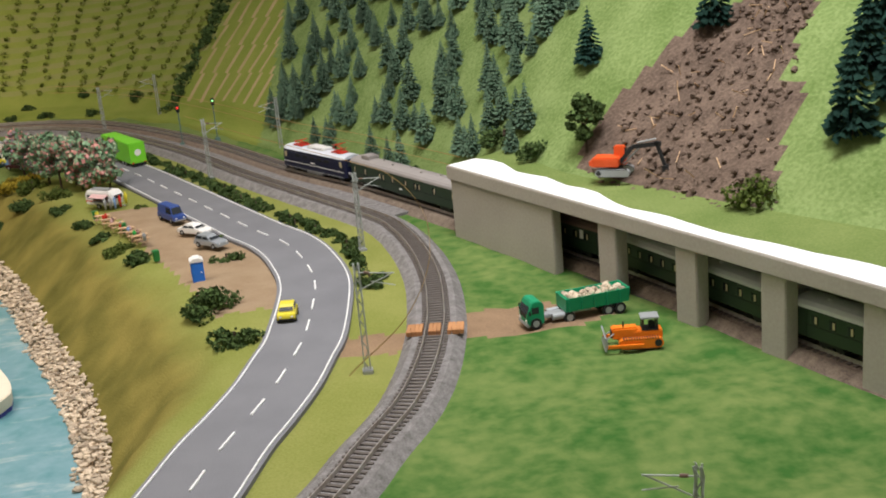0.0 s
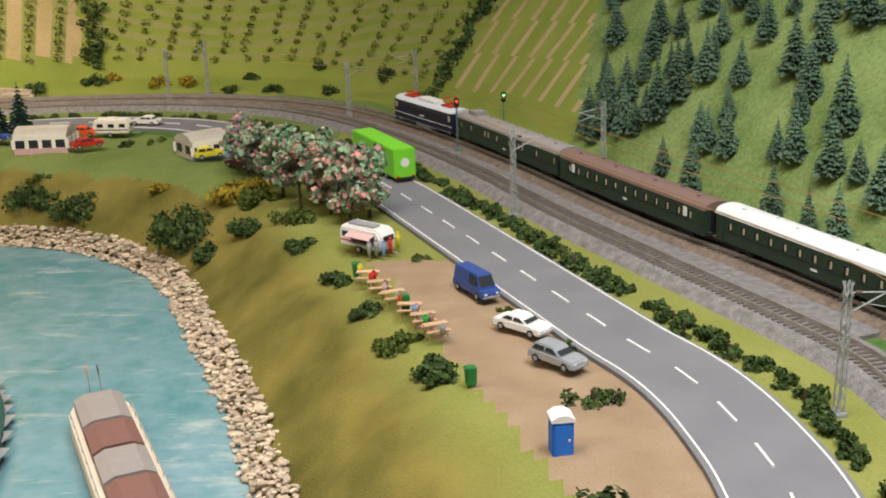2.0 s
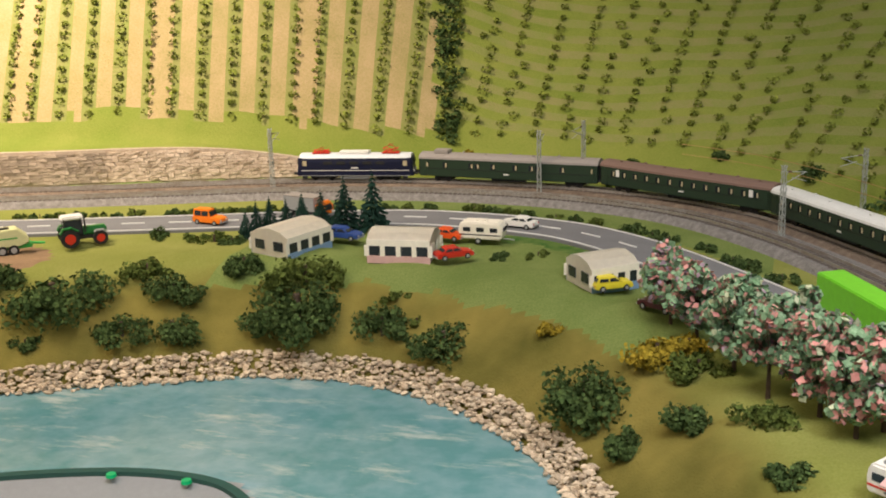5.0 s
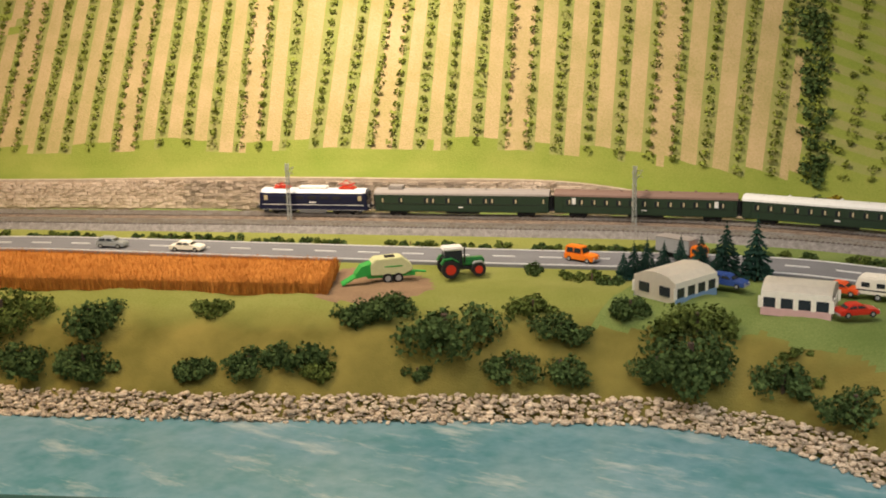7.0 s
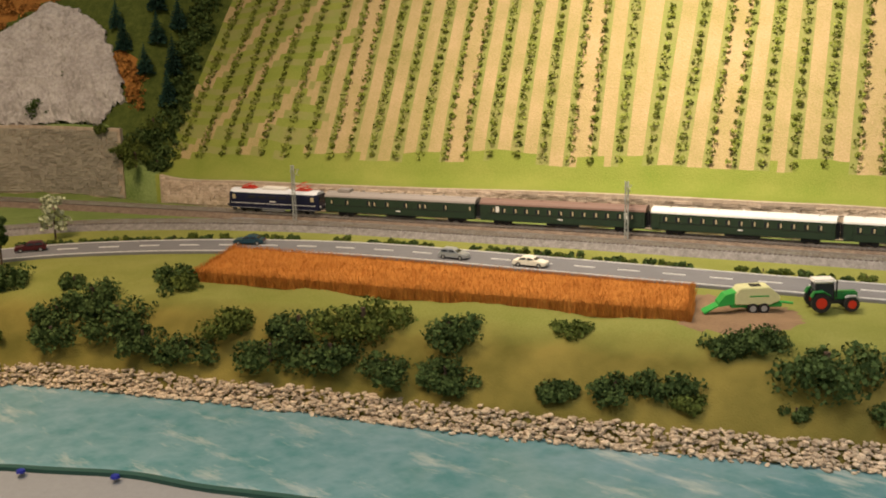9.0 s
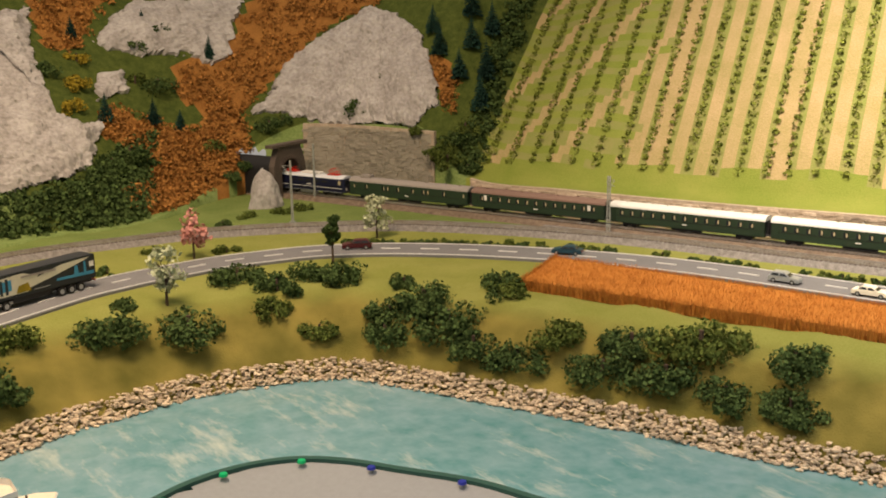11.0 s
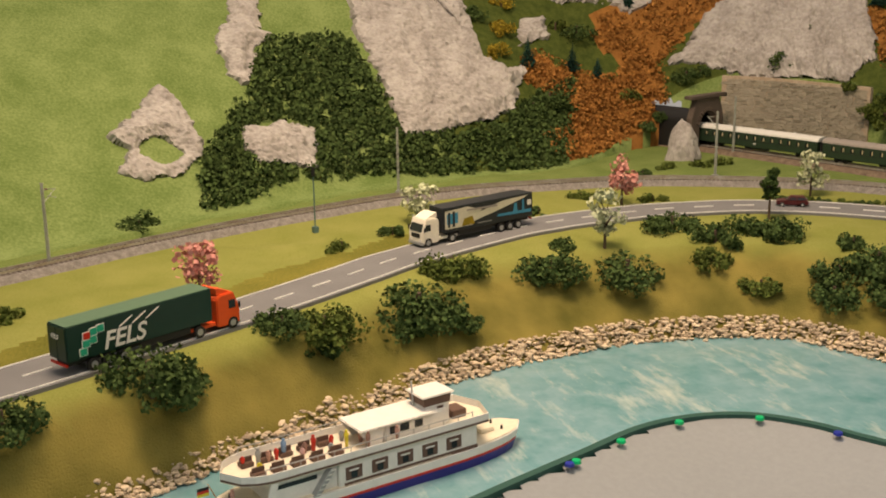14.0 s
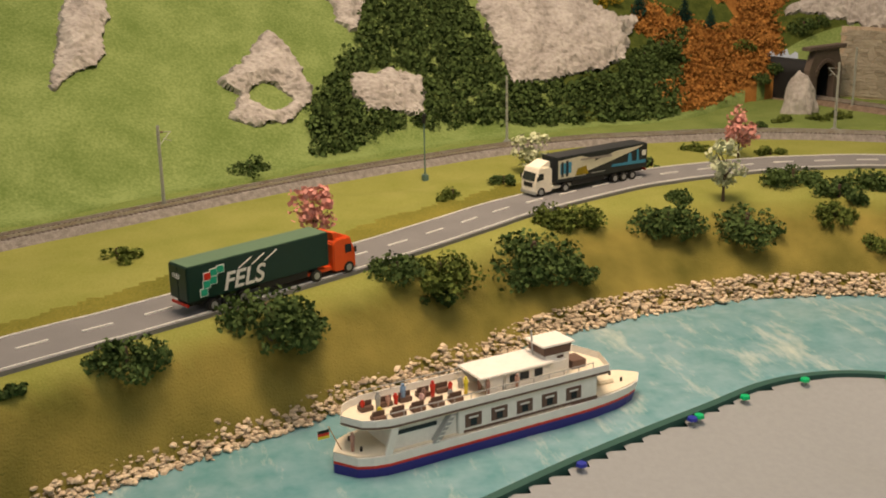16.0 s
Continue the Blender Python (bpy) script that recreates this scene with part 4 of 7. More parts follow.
# ---- front edge of the layout: sheet with pins ----
tagged(sweep("layout_edge", EDGE, [(-0.003, -0.13), (0.006, -0.13), (0.006, -0.0905), (-0.003, -0.0905)], ROPE, 0.0), "dark green board edge of the layout along the river", "edge", kind="structure")
n_ = normals(EDGE)
sx, sy = np.meshgrid(np.arange(-1.2, 0.55, 0.011), np.arange(-0.75, 1.0, 0.011))
sd, _ = near(EDGE, np.stack([sx.ravel(), sy.ravel()], 1))
sd = sd.reshape(sx.shape)
SP = np.stack([sx, sy, -0.0935 - 0.03 * (1 - np.exp(-np.maximum(sd, 0) / 0.12)) + rough(np.stack([sx, sy], -1), 0.004, 6.0, 8) * np.clip(sd / 0.1, 0, 1)], -1)
tagged(mesh_grid("protective_sheet", SP, SHEET, sd[:-1, :-1] > -0.001), "pale grey plastic sheet pinned along the layout edge", "sheet")
pin_master = None
for k, (x, y, col) in enumerate([(-1.183, 0.451, 0), (-1.164, 0.534, 0), (-1.11, 0.595, 1), (-1.018, 0.649, 1), (-1.138, 0.297, 1), (-1.142, 0.308, 0), (-1.168, 0.371, 0), (-1.071, 0.165, 1), (-0.386, 0.915, 0), (-0.26, 0.966, 0), (-0.184, 0.981, 0), (-0.027, 0.876, 1)]):
    d, i = near(EDGE, np.array([[x, y]]))
    q = EDGE[i[0], :2] + n_[i[0]] * 0.014
    pin = thing("drawing_pin", "green plastic drawing pin in the sheet" if col == 0 else "blue plastic drawing pin in the sheet", "pin", "drawing pins")
    bm = B()
    cyl(bm, (0, 0, 0), (0, 0, 0.003), 0.0052, 14, 0.0045)
    part("head", bm, PINGREEN if col == 0 else PINBLUE, pin)
    part("spike", cyl(B(), (0, 0, -0.006), (0, 0, 0), 0.0007, 6), GREY, pin)
    pin.matrix_world = pose(q[0], q[1], -0.0915, 0, 0, 0)


# ---- plants ----
def conifer_mesh(name, seed, h=0.085, r=0.019, tiers=15):
    rnd = random.Random(seed)
    vs, fs = [], []
    for t in range(tiers):
        f = t / (tiers - 1)
        z = h * (0.1 + 0.86 * f)
        rr = r * (1 - f) ** 0.85 + 0.0012
        n = max(6, int(17 * (1 - f) + 5))
        for k in range(n):
            a = (k + rnd.random() * 0.8) / n * math.tau
            q = rr * rnd.uniform(0.75, 1.18)
            w = 0.34 * math.tau / n * 1.5
            drop = q * rnd.uniform(0.25, 0.5)
            o = len(vs)
            vs += [(0, 0, z + h * 0.05), (q * math.cos(a - w), q * math.sin(a - w), z - drop * 0.9), (q * 1.12 * math.cos(a), q * 1.12 * math.sin(a), z - drop * 0.6), (q * math.cos(a + w), q * math.sin(a + w), z - drop)]
            fs += [(o, o + 1, o + 2), (o, o + 2, o + 3)]
    me = bpy.data.meshes.new(name)
    me.from_pydata(vs, [], fs)
    return me


def conifer(x, y, z, s, me, mat, label, group, seed=0):
    if me.name not in CROWN:
        t = thing("conifer", label, "conifer", group)
        part("trunk", cyl(B(), (0, 0, -0.012), (0, 0, 0.05), 0.0016, 6, 0.0008), BARK, t)
        me.materials.append(mat)
        c = new("crown", me)
        c.parent = t
        CROWN[me.name] = t
        t.matrix_world = pose(x, y, z, 0, 0, seed * 37) @ Matrix.Scale(s, 4)
        t.scale = (s, s, s)
        return t
    t = CROWN[me.name]
    o = copy_thing(t, pose(x, y, z, 0, 0, seed * 37))
    o.scale = (s, s, s * (0.9 + 0.2 * ((seed * 7) % 10) / 10))
    return o


CROWN = {}
FIRS = [conifer_mesh("fir_crown_%s" % k, ord(k)) for k in "abc"]
DARKFIRS = [conifer_mesh("dark_crown_%s" % k, ord(k), 0.085, 0.021, 13) for k in "de"]
rnd = random.Random(11)
spots = []
tries = 0
while len(spots) < 190 and tries < 9000:
    tries += 1
    i, d = rnd.randint(164, 262), rnd.uniform(0.012, 0.42)
    if i > 230 + d * 95 or (i < 172 and d > 0.06):
        continue
    p = hill(i, d)
    if all((p - q[0]).length > 0.024 for q in spots):
        spots.append((p, rnd.uniform(0.5, 0.92)))
for k, (p, s) in enumerate(spots):
    conifer(p.x, p.y, p.z, s, FIRS[k % 3], PINE, "dark green frosted fir on the steep meadow", "firs on the hillside", k)
for k, (i, d, s) in enumerate([(162, 0.12, 0.85), (149, 0.18, 1), (128, 0.09, 1.2), (130, 0.15, 1.2), (131, 0.2, 1.2), (126, 0.13, 1.1), (127, 0.2, 1.2), (514, 0.22, 0.62), (532, 0.2, 0.75), (525, 0.16, 0.75), (522, 0.13, 0.6), (525, 0.38, 0.6), (484, 0.14, 0.85), (479, 0.13, 0.85), (481, 0.23, 0.95), (477, 0.25, 0.9), (479, 0.19, 0.9), (475, 0.18, 0.95), (474, 0.13, 0.9), (487, 0.17, 0.8), (518, 0.33, 0.6)]):
    p = hill(i, d)
    conifer(p.x, p.y, p.z, s, DARKFIRS[k % 2], DARKPINE, "very dark green spruce on the slope", "dark spruces", k)
for k, (x, y, s) in enumerate([(-0.372, 1.49, 0.5), (-0.365, 1.508, 0.55), (-0.352, 1.522, 0.62), (-0.332, 1.532, 0.6), (-0.312, 1.54, 0.62), (-0.287, 1.547, 0.68), (-0.255, 1.552, 0.95), (-0.219, 1.566, 0.92)]):
    conifer(x, y, -0.003, s, DARKFIRS[k % 2], DARKPINE, "nearly black small spruce beside the camp site", "spruces at the camp", k + 50)


def bush(x, y, z, r, mats=None, seed=0, label="", h=1.0, n=9, name="bush", group="bushes on the bank", dense=1.0, share=(1.0,), stretch=1.0, ang=0.0):
    rr = random.Random(seed * 13 + 5)
    t = thing(name, label or "dark green foliage bush with a ragged outline", "bush", group)
    part("stem", cyl(B(), (0, 0, -0.006), (0, 0, r * 0.7), r * 0.07, 6), BARK, t)
    sp = []
    for k in range(n):
        a, q = rr.random() * math.tau, r * math.sqrt(rr.random()) * 0.85
        px, py = q * math.cos(a) * stretch, q * math.sin(a)
        c, s_ = math.cos(ang), math.sin(ang)
        sp.append((px * c - py * s_, px * s_ + py * c, r * h * rr.uniform(0.15, 0.75) * (1.15 - q / r * 0.6), r * rr.uniform(0.28, 0.48), int(85 * dense)))
    leaves("foliage", sp, 0.0012 + r * 0.026, mats or BUSH, t, seed=seed + 1, share=share)
    t.matrix_world = pose(x, y, z)
    return t


def landed(x, y):
    return ground_z(x, y)


BANKBUSHES = [(-1.346, 0.869, 0.045), (-1.289, 0.870, 0.032), (-1.213, 0.868, 0.037), (-1.196, 0.944, 0.035), (-1.110, 0.940, 0.041), (-1.363, 0.973, 0.034), (-1.108, 0.991, 0.034), (-1.038, 0.982, 0.040), (-1.026, 1.030, 0.048), (-0.951, 0.981, 0.035), (-0.915, 1.073, 0.039), (-0.883, 1.025, 0.031), (-0.859, 1.014, 0.024), (-0.793, 1.163, 0.021), (-0.759, 1.073, 0.019), (-0.742, 1.057, 0.020), (-0.682, 1.085, 0.032), (-0.644, 1.145, 0.030), (-0.621, 1.145, 0.020), (-0.617, 1.226, 0.027), (-0.586, 1.251, 0.031), (-0.501, 1.243, 0.057), (-0.509, 1.190, 0.016), (-0.426, 1.332, 0.028), (-0.379, 1.312, 0.030), (-0.403, 1.221, 0.029), (-0.350, 1.243, 0.029), (-0.317, 1.375, 0.024), (-0.231, 1.365, 0.037), (-0.220, 1.301, 0.056), (-0.258, 1.307, 0.030), (-0.121, 1.294, 0.035), (-0.048, 1.271, 0.034), (0.254, 1.156, 0.024), (0.255, 1.077, 0.022), (0.136, 1.155, 0.046),
              (0.196, 1.087, 0.020), (-0.379, 1.462, 0.015), (-1.542, 0.694, 0.025), (-1.584, 0.725, 0.030), (-1.661, 0.698, 0.036), (-1.620, 0.797, 0.031), (-1.577, 0.828, 0.037), (-1.485, 0.740, 0.025), (-1.493, 0.892, 0.021), (-1.438, 0.831, 0.033), (-1.402, 0.787, 0.032), (-1.414, 0.874, 0.041), (-1.347, 0.977, 0.029), (-1.228, -0.226, 0.032), (-1.276, -0.080, 0.052), (-1.272, -0.045, 0.026), (-1.411, 0.066, 0.029), (-1.413, 0.115, 0.039), (-1.389, 0.109, 0.019), (-1.480, 0.248, 0.056), (-1.466, 0.306, 0.025), (-1.437, 0.235, 0.020), (-1.573, 0.322, 0.037), (-1.633, 0.507, 0.018), (-1.562, 0.463, 0.040), (-1.551, 0.570, 0.043), (-1.160, -0.310, 0.011), (0.474, 0.674, 0.017), (0.510, 0.601, 0.021), (0.340, 0.964, 0.017), (0.396, 0.851, 0.015), (0.437, 0.759, 0.014), (0.316, 1.045, 0.021), (0.622, 0.362, 0.029), (0.657, 0.245, 0.021)]
for k, (x, y, r) in enumerate(BANKBUSHES):
    dist, at = near(SHORE, np.array([[x, y]]))
    if -dist[0] < 0.055:
        push = normals(SHORE)[at[0]] * (0.055 + dist[0])
        x, y = x - push[0], y - push[1]
    m = OLIVEBUSH if k % 5 == 3 else BUSH
    bush(x, y, landed(x, y) - 0.004, r * 1.02, m, k, "olive green foliage clump on the bank" if k % 5 == 3 else "dark green foliage clump on the grassy bank", n=14 + int(r * 260), h=0.92, stretch=1.35, ang=k * 1.7)
VERGE = [(0.63, 0.546, 0.019), (0.478, 0.883, 0.01), (0.565, 0.732, 0.009), (0.611, 0.643, 0.013), (-1.55, -0.243, 0.024), (-1.731, 0.209, 0.024), (-1.773, 0.296, 0.022), (-1.933, 0.672, 0.02), (-1.862, 0.772, 0.02), (-1.839, 0.556, 0.018), (-0.114, 1.357, 0.014), (-0.08, 1.333, 0.012),
         (-0.5, 1.478, 0.018), (-0.44, 1.468, 0.016), (-0.405, 1.462, 0.02), (-0.02, 1.47, 0.014), (0.03, 1.475, 0.012), (-2.1, 0.93, 0.02), (-2.07, 0.86, 0.02), (-2.11, 1.0, 0.02), (-2.13, 1.06, 0.02)]
for k, (x, y, r) in enumerate(VERGE):
    bush(x, y, landed(x, y) - 0.003, r, OLIVEBUSH if k % 3 else BUSH, 100 + k, "low green bush on the verge", n=8, h=0.8, group="verge bushes", stretch=1.4, ang=k)
for k, (x, y, r) in enumerate([(0.089, 1.273, 0.014), (0.212, 1.189, 0.03), (0.24, 1.2, 0.022)]):
    bush(x, y, landed(x, y) - 0.003, r, YELLOWBUSH, 180 + k, "yellow-green autumn bush on the bank", n=12, h=0.8, share=(1.0,))
# hedge between road and track
k = 0
for s in np.arange(0.85, 4.3, 0.028):
    p, a = along(ROAD, float(s))
    r = random.Random(int(s * 1000))
    if r.random() < 0.16:
        continue
    off = -0.058 - r.random() * 0.01
    x, y = p[0] - math.sin(a) * off, p[1] + math.cos(a) * off
    if min(np.hypot(INNER[:, 0] - x, INNER[:, 1] - y)) < 0.028:
        continue
    k += 1
    bush(x, y, -0.006, r.uniform(0.012, 0.018) * (1.0 if s < 2.3 else 0.75), OLIVEBUSH if s > 2.3 and k % 2 else BUSH, 200 + k, "trimmed green hedge bush between road and track", n=7, h=1.0, group="hedge along the road", name="hedge_bush", stretch=1.3, ang=a)
# hill bushes: column, distance, radius, kind
for k, (i, d, r, m) in enumerate([(324, 0.09, 0.018, 1), (316, 0.04, 0.024, 1), (312, 0.04, 0.022, 1), (334, 0.012, 0.02, 0), (326, 0.05, 0.024, 0), (304, 0.012, 0.018, 0), (297, 0.015, 0.02, 0), (303, 0.09, 0.018, 0), (293, 0.11, 0.015, 0), (288, 0.012, 0.02, 0), (282, 0.08, 0.022, 0), (169, 0.04, 0.028, 0), (162, 0.02, 0.026, 0), (188, 0.02, 0.014, 0), (133, 0.02, 0.03, 2), (496, 0.03, 0.035, 0), (494, 0.09, 0.02, 0), (523, 0.24, 0.03, 2), (521, 0.21, 0.045, 0), (520, 0.3, 0.03, 0), (527, 0.33, 0.03, 1), (533, 0.33, 0.03, 0), (536, 0.25, 0.03, 1), (531, 0.28, 0.03, 1), (520, 0.06, 0.03, 2), (511, 0.04, 0.035, 0), (509, 0.04, 0.025, 0), (534, 0.13, 0.04, 0), (540, 0.13, 0.04, 0), (475, 0, 0.035, 2), (476, 0.05, 0.035, 0), (477, 0, 0.03, 2), (472, 0.03, 0.03, 0), (482, 0, 0.02, 2), (475, 0.08, 0.035, 2), (517, 0.31, 0.03, 0), (521, 0, 0.02, 0), (518, 0, 0.02, 0), (564, 0.38, 0.012, 0), (556, 0.42, 0.012, 0), (553, 0.39, 0.012, 0), (613, 0.02, 0.032, 0)]):
    p = hill(i, d)
    bush(p.x, p.y, p.z - 0.004, r, (BUSH, YELLOWBUSH, OLIVEBUSH)[m], 400 + k, ("dark green bush on the hill slope", "autumn yellow bush on the hill slope", "light olive bush on the hill slope")[m], n=10, group="bushes on the slope")


# big thickets on the left slope and rust undergrowth, as leaf carpets
def carpet(name, plots, mat, label, size, seed, lift=0.006, gap=0.0085):
    """Leaf clumps laid over outlines on the hills."""
    rr = random.Random(seed)
    t = tagged(new(name), label, "undergrowth", kind="stuff")
    sp = []
    for plot in plots:
        i0, i1 = min(q[0] for q in plot), max(q[0] for q in plot)
        d0, d1 = min(q[1] for q in plot), max(q[1] for q in plot)
        for _ in range(int((i1 - i0) * 0.0125 * (d1 - d0) / gap**2)):
            ii, dd = rr.uniform(i0, i1), rr.uniform(d0, d1)
            if inside(plot, ii, dd) + rr.gauss(0, 0.006) < 0 or dd < 0.005 or max(inside(q, ii, dd) for q in ROCKS) > -0.004:
                continue
            k = min(max(int(ii), 0), len(F) - 2)
            p = hill(k, dd).lerp(hill(k + 1, dd), ii - k)
            sp.append((p.x, p.y, p.z + lift * rr.uniform(0.3, 1.6), 0.011 * rr.uniform(0.7, 1.5), 24))
    leaves("leaf_layer", sp, size, mat, t, seed=seed)


carpet("thicket", THICKETS, BUSH, "dense dark green shrub thicket at the rock's foot", 0.0032, 21)
carpet("rust_undergrowth", RUST_PLOTS, RUST, "rust brown autumn undergrowth on the slope", 0.0026, 22, 0.004)
carpet("vineyard_hedge", [[(269, 0.04), (271, 0.04), (277, 0.4), (274, 0.4)], [(326, 0.1), (328, 0.1), (333, 0.42), (330, 0.42)], [(470, 0.02), (474, 0.02), (478, 0.42), (474, 0.42)]], BUSH, "dark hedge line running up between the vine plots", 0.003, 23)


# vines
def vines():
    rr = random.Random(5)
    t = tagged(new("vineyard"), "rows of leafy green vines running up the slope", "vines", kind="stuff")
    sp = []
    for row in VINE_ROWS:
        i = int(round(row))
        d = F[i, 2] + 0.03
        while d < 0.5:
            ii = i
            if row < 327:
                ii = min(max(int(round(row + rr.uniform(-0.5, 0.5))), 0), len(F) - 1)
            p = hill(ii, d)
            sp.append((p.x, p.y, p.z + 0.006, 0.0082 * rr.uniform(0.7, 1.25), 26))
            d += rr.uniform(0.0105, 0.015) * (1.25 if row < 327 else 1)
    leaves("vine_leaves", sp, 0.0025, VINE, t, seed=3)


vines()


# pale rock faces
def rock_face(outline, seed, hole=None, label="pale grey cracked plaster rock face"):
    """A crumpled plaster crust over an outline on the hills."""
    i0, i1 = min(q[0] for q in outline) - 1, max(q[0] for q in outline) + 1
    d0, d1 = max(min(q[1] for q in outline) - 0.01, 0.0), max(q[1] for q in outline) + 0.01
    n, m = int((i1 - i0) * 3) + 1, int((d1 - d0) / 0.004) + 1
    pts_, kp = np.zeros((n, m, 3)), np.zeros((n - 1, m - 1), bool)
    for a in range(n):
        for b in range(m):
            fi, d = i0 + (i1 - i0) * a / (n - 1), d0 + (d1 - d0) * b / (m - 1)
            k = int(fi)
            p = hill(k, d).lerp(hill(min(k + 1, len(F) - 1), d), fi - k)
            q = Vector((p.x * 24, p.y * 24, p.z * 24 + seed))
            e = inside(outline, fi, d) + 0.009 * noise.noise(q * 1.4) + 0.004 * noise.noise(q * 4)
            if hole:
                e = min(e, math.hypot((fi - hole[0]) * 0.0125, (d - hole[1]) * 1.4) - 0.035 + 0.012 * noise.noise(q))
            ridge = abs(noise.noise(Vector((q.x * 0.8 + q.z * 0.5, q.y * 0.8, q.z * 0.35))))
            lift = 0.5 * max(min(e, 0.03), -0.012) + 0.016 * ridge + 0.009 * abs(noise.noise(q * 1.9)) + 0.005 * abs(noise.noise(q * 4.5)) + 0.002 * noise.noise(q * 11)
            nn = Vector((-FN[k, 0] * 0.75, -FN[k, 1] * 0.75, 0.66))
            pts_[a, b] = p + nn * (lift - (0.02 if e < 0 else 0))
            if a < n - 1 and b < m - 1:
                kp[a, b] = e > -0.002
    t = thing("rock_outcrop", label, "rock", "pale rock faces")
    o = mesh_grid("rock_surface", pts_, PALEROCK, kp, smooth=False)
    o.parent = t


for k, outline in enumerate(ROCKS):
    rock_face(outline, k + 1, (603, 0.16) if k == 3 else None)


def crag(x, y, h, r, seed):
    """A small standing plaster rock."""
    t = thing("rock_outcrop", "small pale grey plaster crag beside the tunnel", "rock", "pale rock faces")
    bm = B()
    bmesh.ops.create_icosphere(bm, subdivisions=4, radius=1.0)
    for v in bm.verts:
        q = v.co.copy()
        u = max(q.z, -0.2)
        k = (1.0 - 0.3 * max(u, 0)) * (1 + 0.35 * noise.noise(q * 1.7 + Vector((seed, 0, 0))) + 0.16 * abs(noise.noise(q * 4.0)))
        v.co = Vector((q.x * r * k, q.y * r * k, u * h * (1 + 0.2 * noise.noise(q * 2.5)) + 0.05 * r * noise.noise(q * 9)))
    part("rock_surface", bm, PALEROCK, t)
    t.matrix_world = pose(x, y, -0.004)


crag(-2.19, 1.01, 0.075, 0.034, 3)


# broadleaved and blossoming trees
def tree(x, y, z, h, r, mats, share, label, seed, group="", crown_at=0.62, n=26, size=0.0035, per=70):
    rr = random.Random(seed)
    t = thing("tree", label, "tree", group)
    bm = cyl(B(), (0, 0, -0.006), (0, 0, h * 0.55), h * 0.028, 7, h * 0.016)
    for k in range(6):
        a = k * 1.05 + rr.random()
        cyl(bm, (0, 0, h * (0.34 + 0.035 * k)), (r * 0.6 * math.cos(a), r * 0.6 * math.sin(a), h * (0.58 + 0.05 * k)), h * 0.011, 5, h * 0.004)
    part("trunk", bm, BARK, t)
    sp = []
    for k in range(n):
        a, q, w = rr.random() * math.tau, rr.random() ** 0.5, rr.uniform(-1, 1)
        rad = r * q * math.sqrt(max(1 - w * w * 0.8, 0.1)) * 0.85
        sp.append((rad * math.cos(a), rad * math.sin(a), h * crown_at + w * h * (1 - crown_at) * 0.85, r * rr.uniform(0.25, 0.4), per))
    leaves("crown", sp, size, mats, t, seed=seed, share=share)
    t.matrix_world = pose(x, y, z)
    return t


for k, (x, y, h, p) in enumerate([(0.407, 1.046, 0.088, 0), (0.386, 1.03, 0.084, 1), (0.359, 1.063, 0.088, 1), (0.34, 1.11, 0.09, 0), (0.317, 1.095, 0.084, 1), (0.285, 1.153, 0.088, 0), (0.245, 1.225, 0.08, 2), (0.214, 1.275, 0.08, 2)]):
    tree(x, y, landed(x, y), h, 0.032, [BLOSSOMG, BLOSSOMP, BLOSSOML, BLOSSOMW], [(0.72, 0.1, 0.02, 0.16), (0.62, 0.3, 0.03, 0.05), (0.6, 0.25, 0.13, 0.02)][p],
         ["green tree with white and pink blossom", "green tree heavy with salmon pink blossom", "green tree with pink and lilac blossom"][p], 700 + k, "blossoming trees by the road", 0.6, 30, 0.003)
for k, (x, y, h, r, m, lab) in enumerate([(-1.85, 0.708, 0.082, 0.033, BLOSSOMP, "salmon pink blossoming tree on the verge"), (-1.53, -0.012, 0.078, 0.034, BLOSSOMP, "salmon pink blossoming tree on the verge"), (-1.80, 1.035, 0.075, 0.03, BLOSSOMW, "pale cream blossoming tree on the verge"),
                                          (-1.612, 0.564, 0.09, 0.032, BLOSSOMW, "pale cream blossoming tree on the verge"), (-1.85, 0.36, 0.062, 0.03, BLOSSOMW, "pale cream blossoming tree on the verge")]):
    tree(x, y, landed(x, y), h, r, [m], (1,), lab, 800 + k, "verge trees", 0.62, 18, 0.003, 26)
tree(-1.675, 0.873, landed(-1.675, 0.873), 0.084, 0.018, [BUSH], (1,), "slender dark green tree beside the road", 820, "verge trees", 0.68, 20, 0.0025)
p = hill(154, 0.03)
tree(p.x, p.y, p.z, 0.066, 0.023, [BUSH], (1,), "round dark green leaf tree on the hill", 830, "", 0.62, 26, 0.0025)


